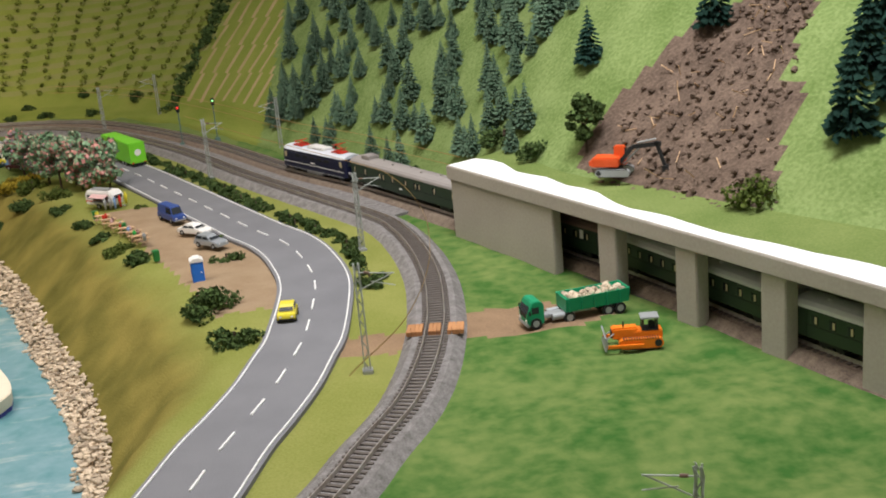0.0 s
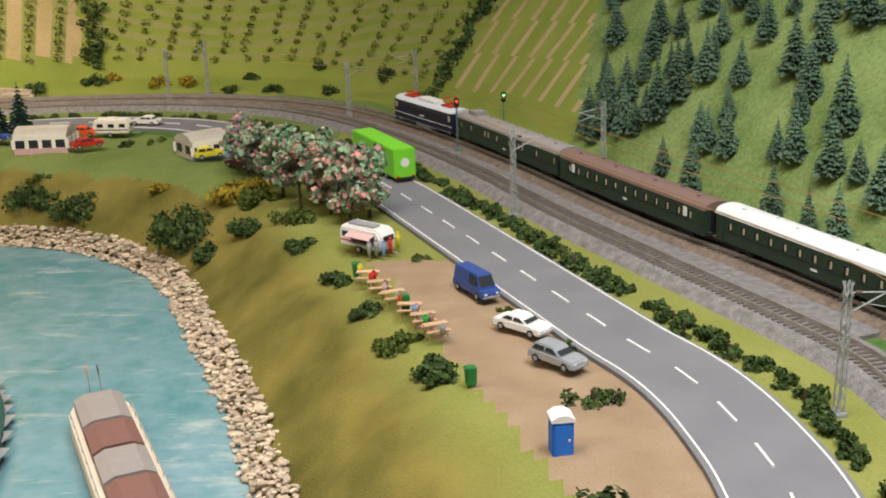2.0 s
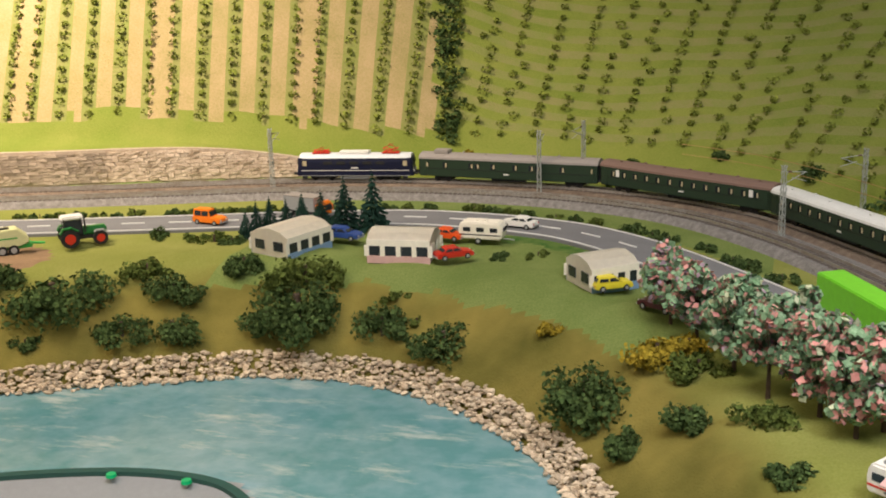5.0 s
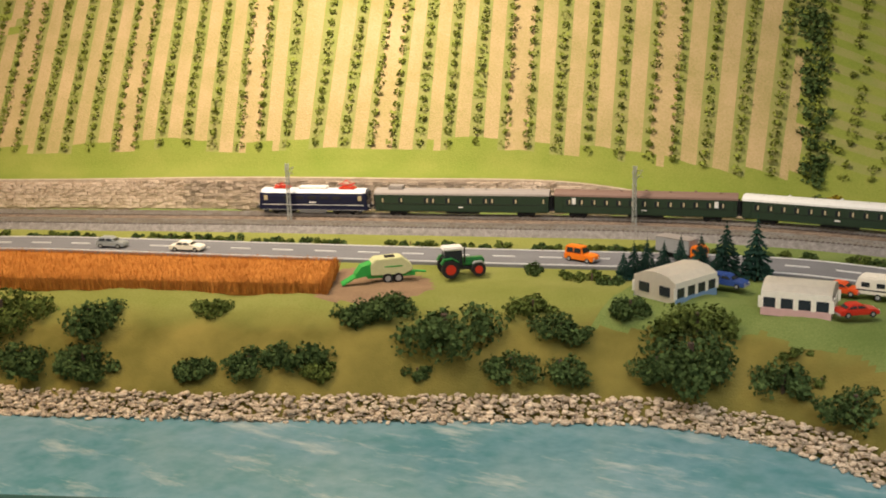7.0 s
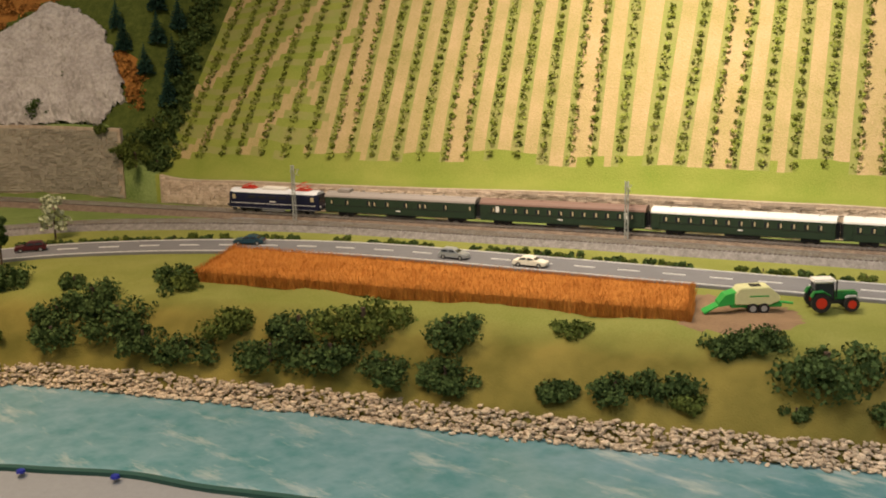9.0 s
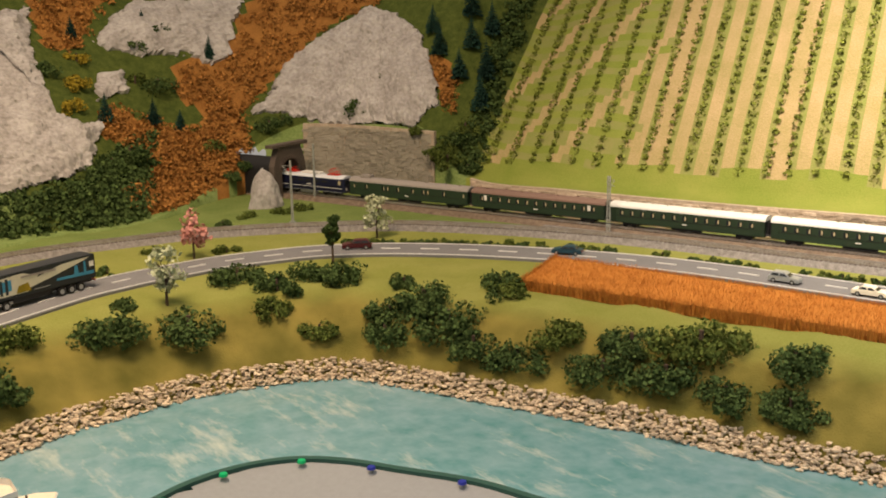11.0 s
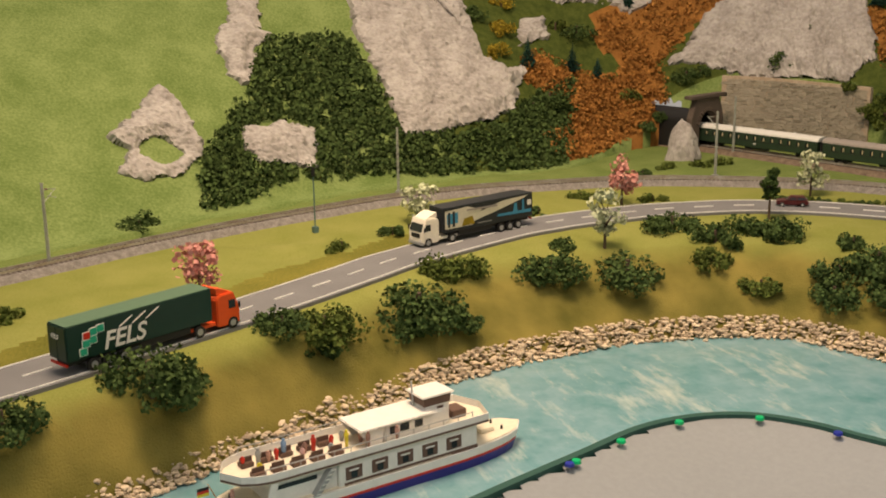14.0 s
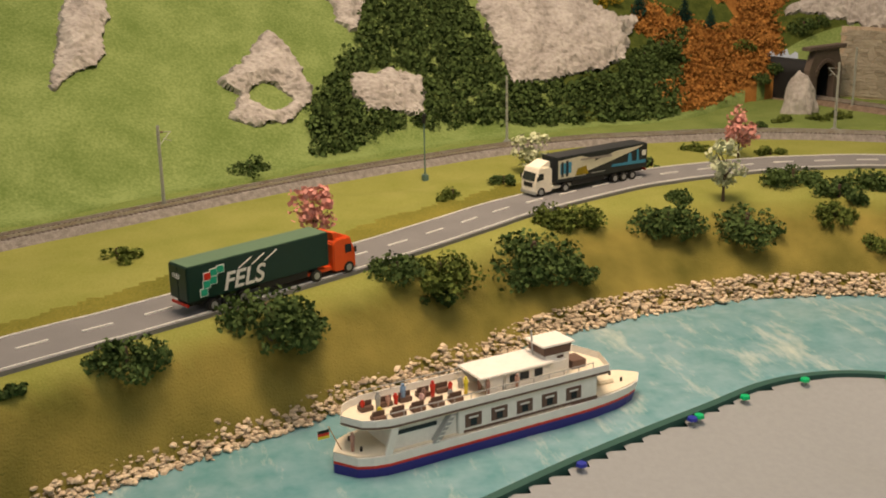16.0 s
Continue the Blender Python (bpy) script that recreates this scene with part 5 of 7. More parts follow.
# wheat
def wheat():
    t = thing("wheat_field", "ripe orange-brown wheat field with a clean cut edge", "wheat field", kind="stuff")
    quad = [Vector((-1.352, 1.006, 0)), Vector((-0.686, 1.258, 0)), Vector((-0.742, 1.36, 0)), Vector((-1.432, 1.138, 0))]
    rr = np.random.default_rng(9)
    bm = B()
    b = [bm.verts.new((q.x, q.y, -0.006)) for q in quad]
    c = [bm.verts.new((q.x, q.y, 0.012)) for q in quad]
    for k in range(4):
        bm.faces.new((b[k], b[(k + 1) % 4], c[(k + 1) % 4], c[k]))
    bm.faces.new(c)
    part("straw_core", bm, WHEAT, t)
    vs, fs = [], []
    n = 26000
    u, v = rr.random(n), rr.random(n)
    edge = rr.random(n) < 0.25
    v[edge] = rr.choice([0.0, 1.0], edge.sum())
    e2 = rr.random(n) < 0.06
    u[e2] = rr.choice([0.0, 1.0], e2.sum())
    Q = np.array([q[:2] for q in quad])
    xy = (1 - u)[:, None] * ((1 - v)[:, None] * Q[0] + v[:, None] * Q[3]) + u[:, None] * ((1 - v)[:, None] * Q[1] + v[:, None] * Q[2]) + rr.normal(0, 0.0012, (n, 2))
    a, h = rr.uniform(0, 6.28, n), rr.uniform(0.013, 0.02, n)
    w, lean = 0.0011, rr.normal(0, 0.003, (n, 2))
    for k in range(n):
        x, y = xy[k]
        cx, sx = math.cos(a[k]) * w, math.sin(a[k]) * w
        o = len(vs)
        vs += [(x - cx, y - sx, -0.003), (x + cx, y + sx, -0.003), (x + lean[k, 0], y + lean[k, 1], h[k])]
        fs.append((o, o + 1, o + 2))
    me = bpy.data.meshes.new("stalks")
    me.from_pydata(vs, [], fs)
    me.materials.append(WHEAT)
    o = new("stalks", me)
    o.parent = t


wheat()


# landslide rubble
def rubble():
    rr = random.Random(17)
    t = tagged(new("landslide_rubble"), "loose earth clods and broken wood on the landslide", "rubble", kind="stuff")
    bm = B()
    for k in range(900):
        d = rr.uniform(0.0, 0.34)
        i = rr.uniform(C_LAND0 + 2 + d * 42, C_LAND1 - max(d - 0.1, 0) * 50)
        p = hill(int(i), d)
        blob(bm, (p.x + rr.uniform(-0.006, 0.006), p.y, p.z + 0.001), rr.uniform(0.0015, 0.005), rr)
    part("clods", bm, LANDSLIDE, t)
    bm = B()
    for k in range(70):
        d = rr.uniform(0.0, 0.3)
        p = hill(int(rr.uniform(C_LAND0 + 3 + d * 42, C_LAND1 - max(d - 0.1, 0) * 50)), d)
        q = p + Vector((rr.uniform(-0.02, 0.02), rr.uniform(-0.02, 0.02), rr.uniform(0.0, 0.012)))
        cyl(bm, p + Vector((0, 0, 0.003)), q + Vector((0, 0, 0.003)), 0.0007, 4)
    part("broken_wood", bm, BENCHWOOD, t)


rubble()


# ---- road vehicles (x forward, z up from the road) ----
def wheel_set(parent, spots, r, w, tyre=None, rim=None):
    first = None
    for x, y in spots:
        if first is None:
            bm = cyl(B(), (0, -w / 2, 0), (0, w / 2, 0), r, 16)
            first = part("wheel", bm, tyre or TYRE, parent)
            cap = part("rim", cyl(B(), (0, -w * 0.54, 0), (0, w * 0.54, 0), r * 0.58, 12), rim or GREY, first, "light metal rim")
            first.matrix_basis = pose(x, y, r)
        else:
            o = again(first, pose(x, y, r))
            again(cap, pose(0, 0, 0), o)


def car(x, y, yaw, paint, label, kind="sedan", length=0.05, z=0.0, glass=None):
    t = thing("car", label, "car", "parked cars")
    L, w = length / 2, 0.0098
    tall = {"sedan": 0.0155, "hatch": 0.0165, "van": 0.023, "jeep": 0.021, "smart": 0.0175}[kind]
    hood = {"sedan": 0.0098, "hatch": 0.0102, "van": 0.0115, "jeep": 0.0115, "smart": 0.011}[kind]
    low = [(-L, 0.004), (-L * 0.98, hood * 0.9), (-L * 0.9, hood), (L * 0.6, hood), (L * 0.95, hood * 0.85), (L, 0.006), (L * 0.98, 0.003), (-L * 0.98, 0.003)]
    bm = extrude(B(), low, -w, w)
    bmesh.ops.bevel(bm, geom=[e for e in bm.edges], offset=0.0009, segments=2, affect="EDGES")
    body = part("body", bm, paint, t)
    cab = {"sedan": (-0.72, -0.42, 0.1, 0.46), "hatch": (-0.95, -0.72, 0.05, 0.45), "van": (-0.98, -0.93, 0.5, 0.78), "jeep": (-0.95, -0.92, 0.15, 0.3), "smart": (-0.9, -0.6, 0.2, 0.7)}[kind]
    a, b, c, d = (q * L for q in cab)
    bm = extrude(B(), [(a, hood - 0.0005), (b, tall), (c, tall), (d, hood - 0.0005)], -w * 0.9, w * 0.9)
    for v in bm.verts:
        if v.co.z > hood + 0.001:
            v.co.y *= 0.84
    bmesh.ops.bevel(bm, geom=[e for e in bm.edges], offset=0.0007, segments=2, affect="EDGES")
    part("cabin", bm, paint, t)
    h0, h1 = hood + 0.0012, tall - 0.0018
    for s in (-1, 1):
        bm = B()
        for u0, u1 in (((0.12, 0.46), (0.52, 0.88)) if kind != "van" else ((0.6, 0.72), (0.76, 0.92))):
            xa, xb = a + (d - a) * u0, a + (d - a) * u1
            ka, kb = max(xa, b), min(xb, c)
            y0, y1 = s * (w * 0.905), s * (w * 0.80)
            vs = [bm.verts.new(q) for q in ((xa, y0 * 0.995, h0), (xb, y0 * 0.995, h0), (kb, y1, h1), (ka, y1, h1))]
            bm.faces.new(vs)
            bm.faces.new([bm.verts.new(v.co + Vector((0, s * 0.0004, 0))) for v in vs])
        part("side_window", bm, GLASS, t, "dark side glazing")
    for nm, x0, x1 in (("windscreen", d, c), ("rear_window", a, b)):
        bm = B()
        sg = 1 if nm == "windscreen" else -1
        q = lambda f: x0 + (x1 - x0) * f
        vs = [bm.verts.new(v) for v in ((q(0.15) + sg * 0.0005, -w * 0.78, h0), (q(0.15) + sg * 0.0005, w * 0.78, h0), (q(0.85) + sg * 0.0005, w * 0.7, h1), (q(0.85) + sg * 0.0005, -w * 0.7, h1))]
        bm.faces.new(vs)
        part(nm, bm, glass or GLASS, t)
    for s in (-1, 1):
        part("headlight", box(B(), L * 0.975, L * 1.005, s * w * 0.62 - 0.0014, s * w * 0.62 + 0.0014, 0.0062, 0.0082, 0.0003), WHITE, t)
        part("tail_light", box(B(), -L * 1.005, -L * 0.975, s * w * 0.7 - 0.0012, s * w * 0.7 + 0.0012, 0.006, 0.0085, 0.0003), RED, t)
    for e in (-1, 1):
        part("bumper", box(B(), e * L - 0.0008, e * L + 0.0008, -w * 0.95, w * 0.95, 0.0032, 0.0052, 0.0005), GREY if kind != "smart" else BLACK, t)
    wheel_set(t, [(-L * 0.62, -w * 0.93), (-L * 0.62, w * 0.93), (L * 0.62, -w * 0.93), (L * 0.62, w * 0.93)], 0.0036, 0.0026)
    t.matrix_world = pose(x, y, z, 0, 0, yaw)
    return t


def cab_over(t, paint, x0, x1, tall, label, spoiler=True, w=0.0142):
    bm = extrude(B(), [(x0, 0.006), (x0, tall - 0.004), (x0 + 0.004, tall), (x1 - 0.006, tall), (x1 - 0.0015, tall * 0.62), (x1, 0.018), (x1, 0.004), (x0 + 0.002, 0.004)], -w, w)
    bmesh.ops.bevel(bm, geom=[e for e in bm.edges], offset=0.0011, segments=2, affect="EDGES")
    c = part("cab", bm, paint, t, label)
    bm = B()
    vs = [bm.verts.new(v) for v in ((x1 - 0.0008, -w * 0.86, tall * 0.56), (x1 - 0.0008, w * 0.86, tall * 0.56), (x1 - 0.004, w * 0.82, tall * 0.83), (x1 - 0.004, -w * 0.82, tall * 0.83))]
    bm.faces.new(vs)
    for v in vs:
        v.co.x += 0.001
    part("windscreen", bm, GLASS, c)
    for s in (-1, 1):
        part("side_window", box(B(), x1 - 0.013, x1 - 0.005, s * w - 0.0003, s * w + 0.0003, tall * 0.57, tall * 0.8, 0.0002), GLASS, c)
        part("mirror", box(B(), x1 - 0.003, x1 - 0.001, s * (w + 0.0022) - 0.0008, s * (w + 0.0022) + 0.0008, tall * 0.56, tall * 0.72, 0.0003), BLACK, c)
        part("headlight", box(B(), x1 - 0.0004, x1 + 0.0006, s * w * 0.7 - 0.0022, s * w * 0.7 + 0.0022, 0.0075, 0.0105, 0.0003), WHITE, c)
    part("grille", box(B(), x1 - 0.0004, x1 + 0.0005, -w * 0.6, w * 0.6, 0.012, 0.0175, 0.0003), BLACK, c)
    part("bumper", box(B(), x1 - 0.002, x1 + 0.001, -w, w, 0.003, 0.0068, 0.0006), GREY, c)
    if spoiler:
        bm = extrude(B(), [(x0 + 0.002, tall), (x0 + 0.002, tall + 0.006), (x0 + 0.005, tall + 0.006), (x1 - 0.008, tall)], -w * 0.8, w * 0.8)
        part("roof_spoiler", bm, paint, c)
    return c


def lettering(t, text, size, mat, m, name="lettering"):
    cu = bpy.data.curves.new(name, "FONT")
    cu.body, cu.size, cu.extrude, cu.shear = text, size, 0.0002, 0.25
    cu.offset = size * 0.018
    tmp = new(name, cu)
    dg = bpy.context.evaluated_depsgraph_get()
    me = bpy.data.meshes.new_from_object(tmp.evaluated_get(dg))
    bpy.data.objects.remove(tmp)
    me.materials.clear()
    me.materials.append(mat)
    o = new(name, me)
    o.parent = t
    o.matrix_basis = m
    return o


def semi(x, y, yaw, cabpaint, boxpaint, top, label, art, size=1.0):
    t = thing("semi_trailer_truck", label, "truck", "long trucks")
    cab_over(t, cabpaint, 0.066, 0.093, 0.036, "painted tractor cab")
    part("chassis", box(B(), 0.03, 0.085, -0.011, 0.011, 0.006, 0.0095, 0.0005), cabpaint, t)
    bx = part("trailer_box", box(B(), -0.093, 0.06, -0.0145, 0.0145, 0.0135, 0.045, 0.0006), boxpaint, t)
    part("trailer_roof", box(B(), -0.0925, 0.0595, -0.014, 0.014, 0.0445, 0.0456, 0.0003), top, bx)
    part("underframe", box(B(), -0.09, 0.05, -0.0095, 0.0095, 0.0085, 0.0135, 0.0004), BLACK, t)
    for s in (-1, 1):
        part("side_skirt", box(B(), -0.02, 0.035, s * 0.0135 - 0.0004, s * 0.0135 + 0.0004, 0.007, 0.0135, 0.0003), BLACK, t)
        part("door_panel", box(B(), -0.0938, -0.0929, s * 0.0071 - 0.0067, s * 0.0071 + 0.0067, 0.0145, 0.044, 0.0003), boxpaint, bx)
    part("rear_lamp_bar", box(B(), -0.094, -0.092, -0.013, 0.013, 0.009, 0.0115, 0.0004), RED, t)
    wheel_set(t, [(x_, s * 0.0125) for x_ in (-0.068, -0.053, -0.038, 0.045, 0.084) for s in (-1, 1)], 0.0058, 0.0044)
    if art == "fels":
        for s in (-1, 1):
            f = lambda a, z, ln=0, tilt=0: pose(a, s * 0.01462, z, 90, 0, 0 if s < 0 else 180)
            lettering(bx, "FELS", 0.0225, WHITE, f(-0.058 if s < 0 else 0.002, 0.0165))
            for k, (u, v) in enumerate([(-0.0775, 0.0165), (-0.0745, 0.0232), (-0.0675, 0.0255), (-0.0735, 0.0302), (-0.0668, 0.0325), (-0.0598, 0.034)]):
                a = u if s < 0 else 0.02 - 0.078 - u
                part("logo_border", box(B(), a - 0.0041, a + 0.0041, s * 0.01465 - 0.0003, s * 0.01465 + 0.0003, v - 0.0006, v + 0.0068, 0.0002), WHITE, bx)
                part("logo_block", box(B(), a - 0.0034, a + 0.0034, s * 0.0149 - 0.0003, s * 0.0149 + 0.0003, v, v + 0.0062, 0.0002), RED if k == 3 else LOGOGREEN, bx)
            for k in range(3):
                a = -0.034 + 0.014 * k
                bm = box(B(), -0.008, 0.008, -0.0003, 0.0003, -0.0005, 0.0005)
                o = part("slogan_bar", bm, WHITE, bx)
                o.matrix_basis = pose(a if s < 0 else -a - 0.04, s * 0.0147, 0.037 + 0.0005 * k, 0, -28 if s < 0 else 28, 0)
        bm = lettering(bx, "FELS", 0.006, WHITE, pose(-0.0942, 0.008, 0.033, 90, 0, -90))
    else:
        pictures = [([(0.012, 0.018), (0.057, 0.018), (0.057, 0.041), (0.02, 0.043), (-0.004, 0.036)], ARTCREAM), ([(0.0, 0.033), (0.012, 0.022), (-0.03, 0.03), (-0.075, 0.04), (-0.085, 0.0435), (-0.04, 0.042)], ARTCREAM),
                    ([(0.036, 0.024), (0.054, 0.024), (0.054, 0.037), (0.036, 0.038)], ARTBLUE), ([(0.041, 0.02), (0.045, 0.02), (0.045, 0.04), (0.041, 0.04)], TRAILERBLACK), ([(0.049, 0.02), (0.0525, 0.02), (0.0525, 0.039), (0.049, 0.039)], TRAILERBLACK),
                    ([(0.008, 0.019), (0.03, 0.019), (0.026, 0.028), (0.012, 0.03)], YELLOWBUSH), ([(-0.09, 0.02), (-0.03, 0.022), (-0.032, 0.025), (-0.09, 0.0245)], ARTBLUE), ([(-0.066, 0.024), (-0.058, 0.024), (-0.06, 0.036), (-0.064, 0.036)], ARTBLUE),
                    ([(-0.078, 0.024), (-0.074, 0.024), (-0.074, 0.039), (-0.077, 0.039)], ARTBLUE), ([(-0.09, 0.03), (-0.083, 0.03), (-0.083, 0.037), (-0.09, 0.037)], WHITE), ([(-0.02, 0.0185), (0.004, 0.0185), (0.004, 0.0195), (-0.02, 0.0195)], GREY), ([(-0.03, 0.036), (0.022, 0.0375), (0.022, 0.0395), (-0.03, 0.039)], ROOFGREY)]
        for s in (-1, 1):
            for k, (outline, paint) in enumerate(pictures):
                y0 = s * (0.0145 + 0.00008 * k)
                part("artwork_patch", extrude(B(), outline, min(y0, y0 + s * 0.0002), max(y0, y0 + s * 0.0002)), paint, bx)
    t.matrix_world = pose(x, y, 0, 0, 0, yaw) @ Matrix.Scale(size, 4)
    return t


def box_lorry(x, y, yaw):
    t = thing("green_coach_trailer", "lime green box trailer with a pale badge on its back", "trailer")
    bx = part("trailer_box", box(B(), -0.15, 0.0, -0.0148, 0.0148, 0.006, 0.044, 0.0012), LIME, t)
    part("badge", cyl(B(), (-0.1504, 0, 0.026), (-0.1499, 0, 0.026), 0.006, 16), WHITE, bx, "round pale badge")
    part("rear_bumper", box(B(), -0.1515, -0.149, -0.013, 0.013, 0.003, 0.0065, 0.0004), BLACK, t)
    for s in (-1, 1):
        part("rear_lamp", box(B(), -0.1512, -0.1495, s * 0.011 - 0.002, s * 0.011 + 0.002, 0.007, 0.009, 0.0003), RED, t)
    wheel_set(t, [(x_, s * 0.0125) for x_ in (-0.12, -0.105, -0.03) for s in (-1, 1)], 0.0055, 0.004)
    t.matrix_world = pose(x, y, 0, 0, 0, yaw)


def camp_lorry(x, y, yaw):
    t = thing("box_lorry", "small lorry with a grey box and orange cab", "truck")
    cab_over(t, ORANGE, 0.02, 0.036, 0.024, "orange lorry cab", False, 0.0115)
    bx = part("cargo_box", box(B(), -0.036, 0.0185, -0.012, 0.012, 0.009, 0.029, 0.0006), GREY, t, "grey cargo box")
    part("box_roof", box(B(), -0.0365, 0.019, -0.0123, 0.0123, 0.0288, 0.0298, 0.0003), ROOFGREY, bx)
    part("chassis", box(B(), -0.034, 0.03, -0.007, 0.007, 0.005, 0.009, 0.0004), BLACK, t)
    wheel_set(t, [(q, s * 0.0105) for q in (-0.024, 0.027) for s in (-1, 1)], 0.005, 0.0035)
    t.matrix_world = pose(x, y, 0, 0, 0, yaw)


def dump_truck(x, y, yaw):
    t = thing("tipper_truck", "green articulated tipper truck loaded with pale rubble", "truck")
    cab_over(t, GREENPAINT, 0.036, 0.055, 0.03, "green forward-control cab", False, 0.0135)
    part("frame", box(B(), -0.02, 0.045, -0.006, 0.006, 0.007, 0.0105, 0.0006), GREY, t)
    for s in (-1, 1):
        part("fuel_tank", cyl(B(), (0.012, s * 0.009, 0.0085), (0.026, s * 0.009, 0.0085), 0.0036, 12), GREY, t)
    bm = B()
    o = [(-0.062, -0.0145), (0.012, -0.0145), (0.012, 0.0145), (-0.062, 0.0145)]
    i = [(-0.06, -0.0132), (0.0105, -0.0132), (0.0105, 0.0132), (-0.06, 0.0132)]
    rings = [[(a * 0.97, b * 0.9, 0.012) for a, b in o], [(a, b, 0.027) for a, b in o], [(a, b, 0.027) for a, b in i], [(a * 0.97, b * 0.92, 0.021) for a, b in i]]
    loft(bm, rings)
    bed = part("tipping_bed", bm, GREENPAINT, t, "green ribbed tipping body")
    rib = part("rib", box(B(), -0.0007, 0.0007, -0.0158, 0.0158, 0.0125, 0.0265, 0.0002), GREENPAINT, bed)
    rib.matrix_basis = pose(-0.05, 0, 0)
    for k in range(4):
        again(rib, pose(-0.035 + 0.0145 * k, 0, 0))
    rr = random.Random(4)
    bm = B()
    for k in range(90):
        blob(bm, (rr.uniform(-0.056, 0.006), rr.uniform(-0.011, 0.011), 0.0245 + rr.uniform(-0.002, 0.003)), rr.uniform(0.0018, 0.0042), rr)
    part("load", bm, STONES, t, "pale broken stone load")
    wheel_set(t, [(q, s * 0.012) for q in (-0.05, -0.036, 0.008, 0.046) for s in (-1, 1)], 0.0062, 0.0045)
    t.matrix_world = pose(x, y, -0.003, 0, 0, yaw) @ Matrix.Scale(0.95, 4)


def crawler(t, x0, x1, y, w, h, mat=None):
    for s in (-1, 1):
        bm = B()
        n = 8
        prof = [(x1 - h / 2 + h / 2 * math.cos(a), h / 2 + h / 2 * math.sin(a)) for a in np.linspace(-math.pi / 2, math.pi / 2, n)] + [(x0 + h / 2 + h / 2 * math.cos(a), h / 2 + h / 2 * math.sin(a)) for a in np.linspace(math.pi / 2, 3 * math.pi / 2, n)]
        extrude(bm, prof, s * y - w / 2, s * y + w / 2)
        tr = part("crawler_track", bm, mat or GREY, t, "grey crawler track")
        nsh = 14
        shoe = None
        for k in range(nsh):
            q = x0 + h / 2 + (x1 - x0 - h) * k / (nsh - 1)
            for zz in (0.0, h):
                m = pose(q, s * y, zz)
                if shoe is None:
                    shoe = part("track_shoe", box(B(), -0.0007, 0.0007, -w * 0.55, w * 0.55, -0.0005, 0.0005), DARKMETAL, tr)
                    shoe.matrix_basis = m
                else:
                    again(shoe, m)
        part("drive_wheel", cyl(B(), (x0 + h / 2, s * (y + w * 0.3), h / 2), (x0 + h / 2, s * (y + w * 0.56), h / 2), h * 0.36, 12), DARKMETAL, tr)


def bulldozer(x, y, yaw):
    t = thing("bulldozer", "orange crawler bulldozer with a grey blade", "bulldozer")
    crawler(t, -0.024, 0.02, 0.0105, 0.006, 0.0105, ORANGE)
    bm = box(B(), 0.0, 0.026, -0.006, 0.006, 0.008, 0.02, 0.0015)
    part("engine_hood", bm, ORANGE, t)
    part("engine_grille", box(B(), 0.0258, 0.0265, -0.005, 0.005, 0.009, 0.018, 0.0003), BLACK, t)
    part("hull", box(B(), -0.024, 0.004, -0.0075, 0.0075, 0.007, 0.0165, 0.001), ORANGE, t)
    part("exhaust", cyl(B(), (0.014, 0.002, 0.019), (0.014, 0.002, 0.026), 0.0008, 8), DARKMETAL, t)
    c = part("cab_frame", box(B(), -0.02, -0.004, -0.0075, 0.0075, 0.0165, 0.0175, 0.0003), DARKMETAL, t)
    for a, b in ((-0.019, -0.007), (-0.019, 0.007), (-0.005, -0.007), (-0.005, 0.007)):
        part("cab_post", cyl(B(), (a, b, 0.017), (a, b, 0.029), 0.0008, 6), DARKMETAL, c)
    part("cab_roof", box(B(), -0.021, -0.003, -0.0085, 0.0085, 0.0285, 0.0305, 0.0006), GREY, c)
    part("seat", box(B(), -0.017, -0.011, -0.003, 0.003, 0.0175, 0.024, 0.0008), BLACK, c)
    prof = [(0.034 - 0.003 * math.cos(a), 0.001 + 0.0145 * k / 8) for k, a in enumerate(np.linspace(-1.3, 1.3, 9))]
    prof += [(q + 0.0012, z) for q, z in prof[::-1]]
    part("blade", extrude(B(), prof, -0.018, 0.018), GREY, t, "grey steel dozer blade")
    for s in (-1, 1):
        part("push_arm", box(B(), -0.004, 0.033, s * 0.0155 - 0.0012, s * 0.0155 + 0.0012, 0.003, 0.0062, 0.0004), ORANGE, t)
        part("lift_cylinder", cyl(B(), (0.022, s * 0.005, 0.016), (0.032, s * 0.007, 0.009), 0.0008, 8), GREY, t)
    t.matrix_world = pose(x, y, -0.002, 0, 0, yaw) @ Matrix.Scale(0.94, 4)


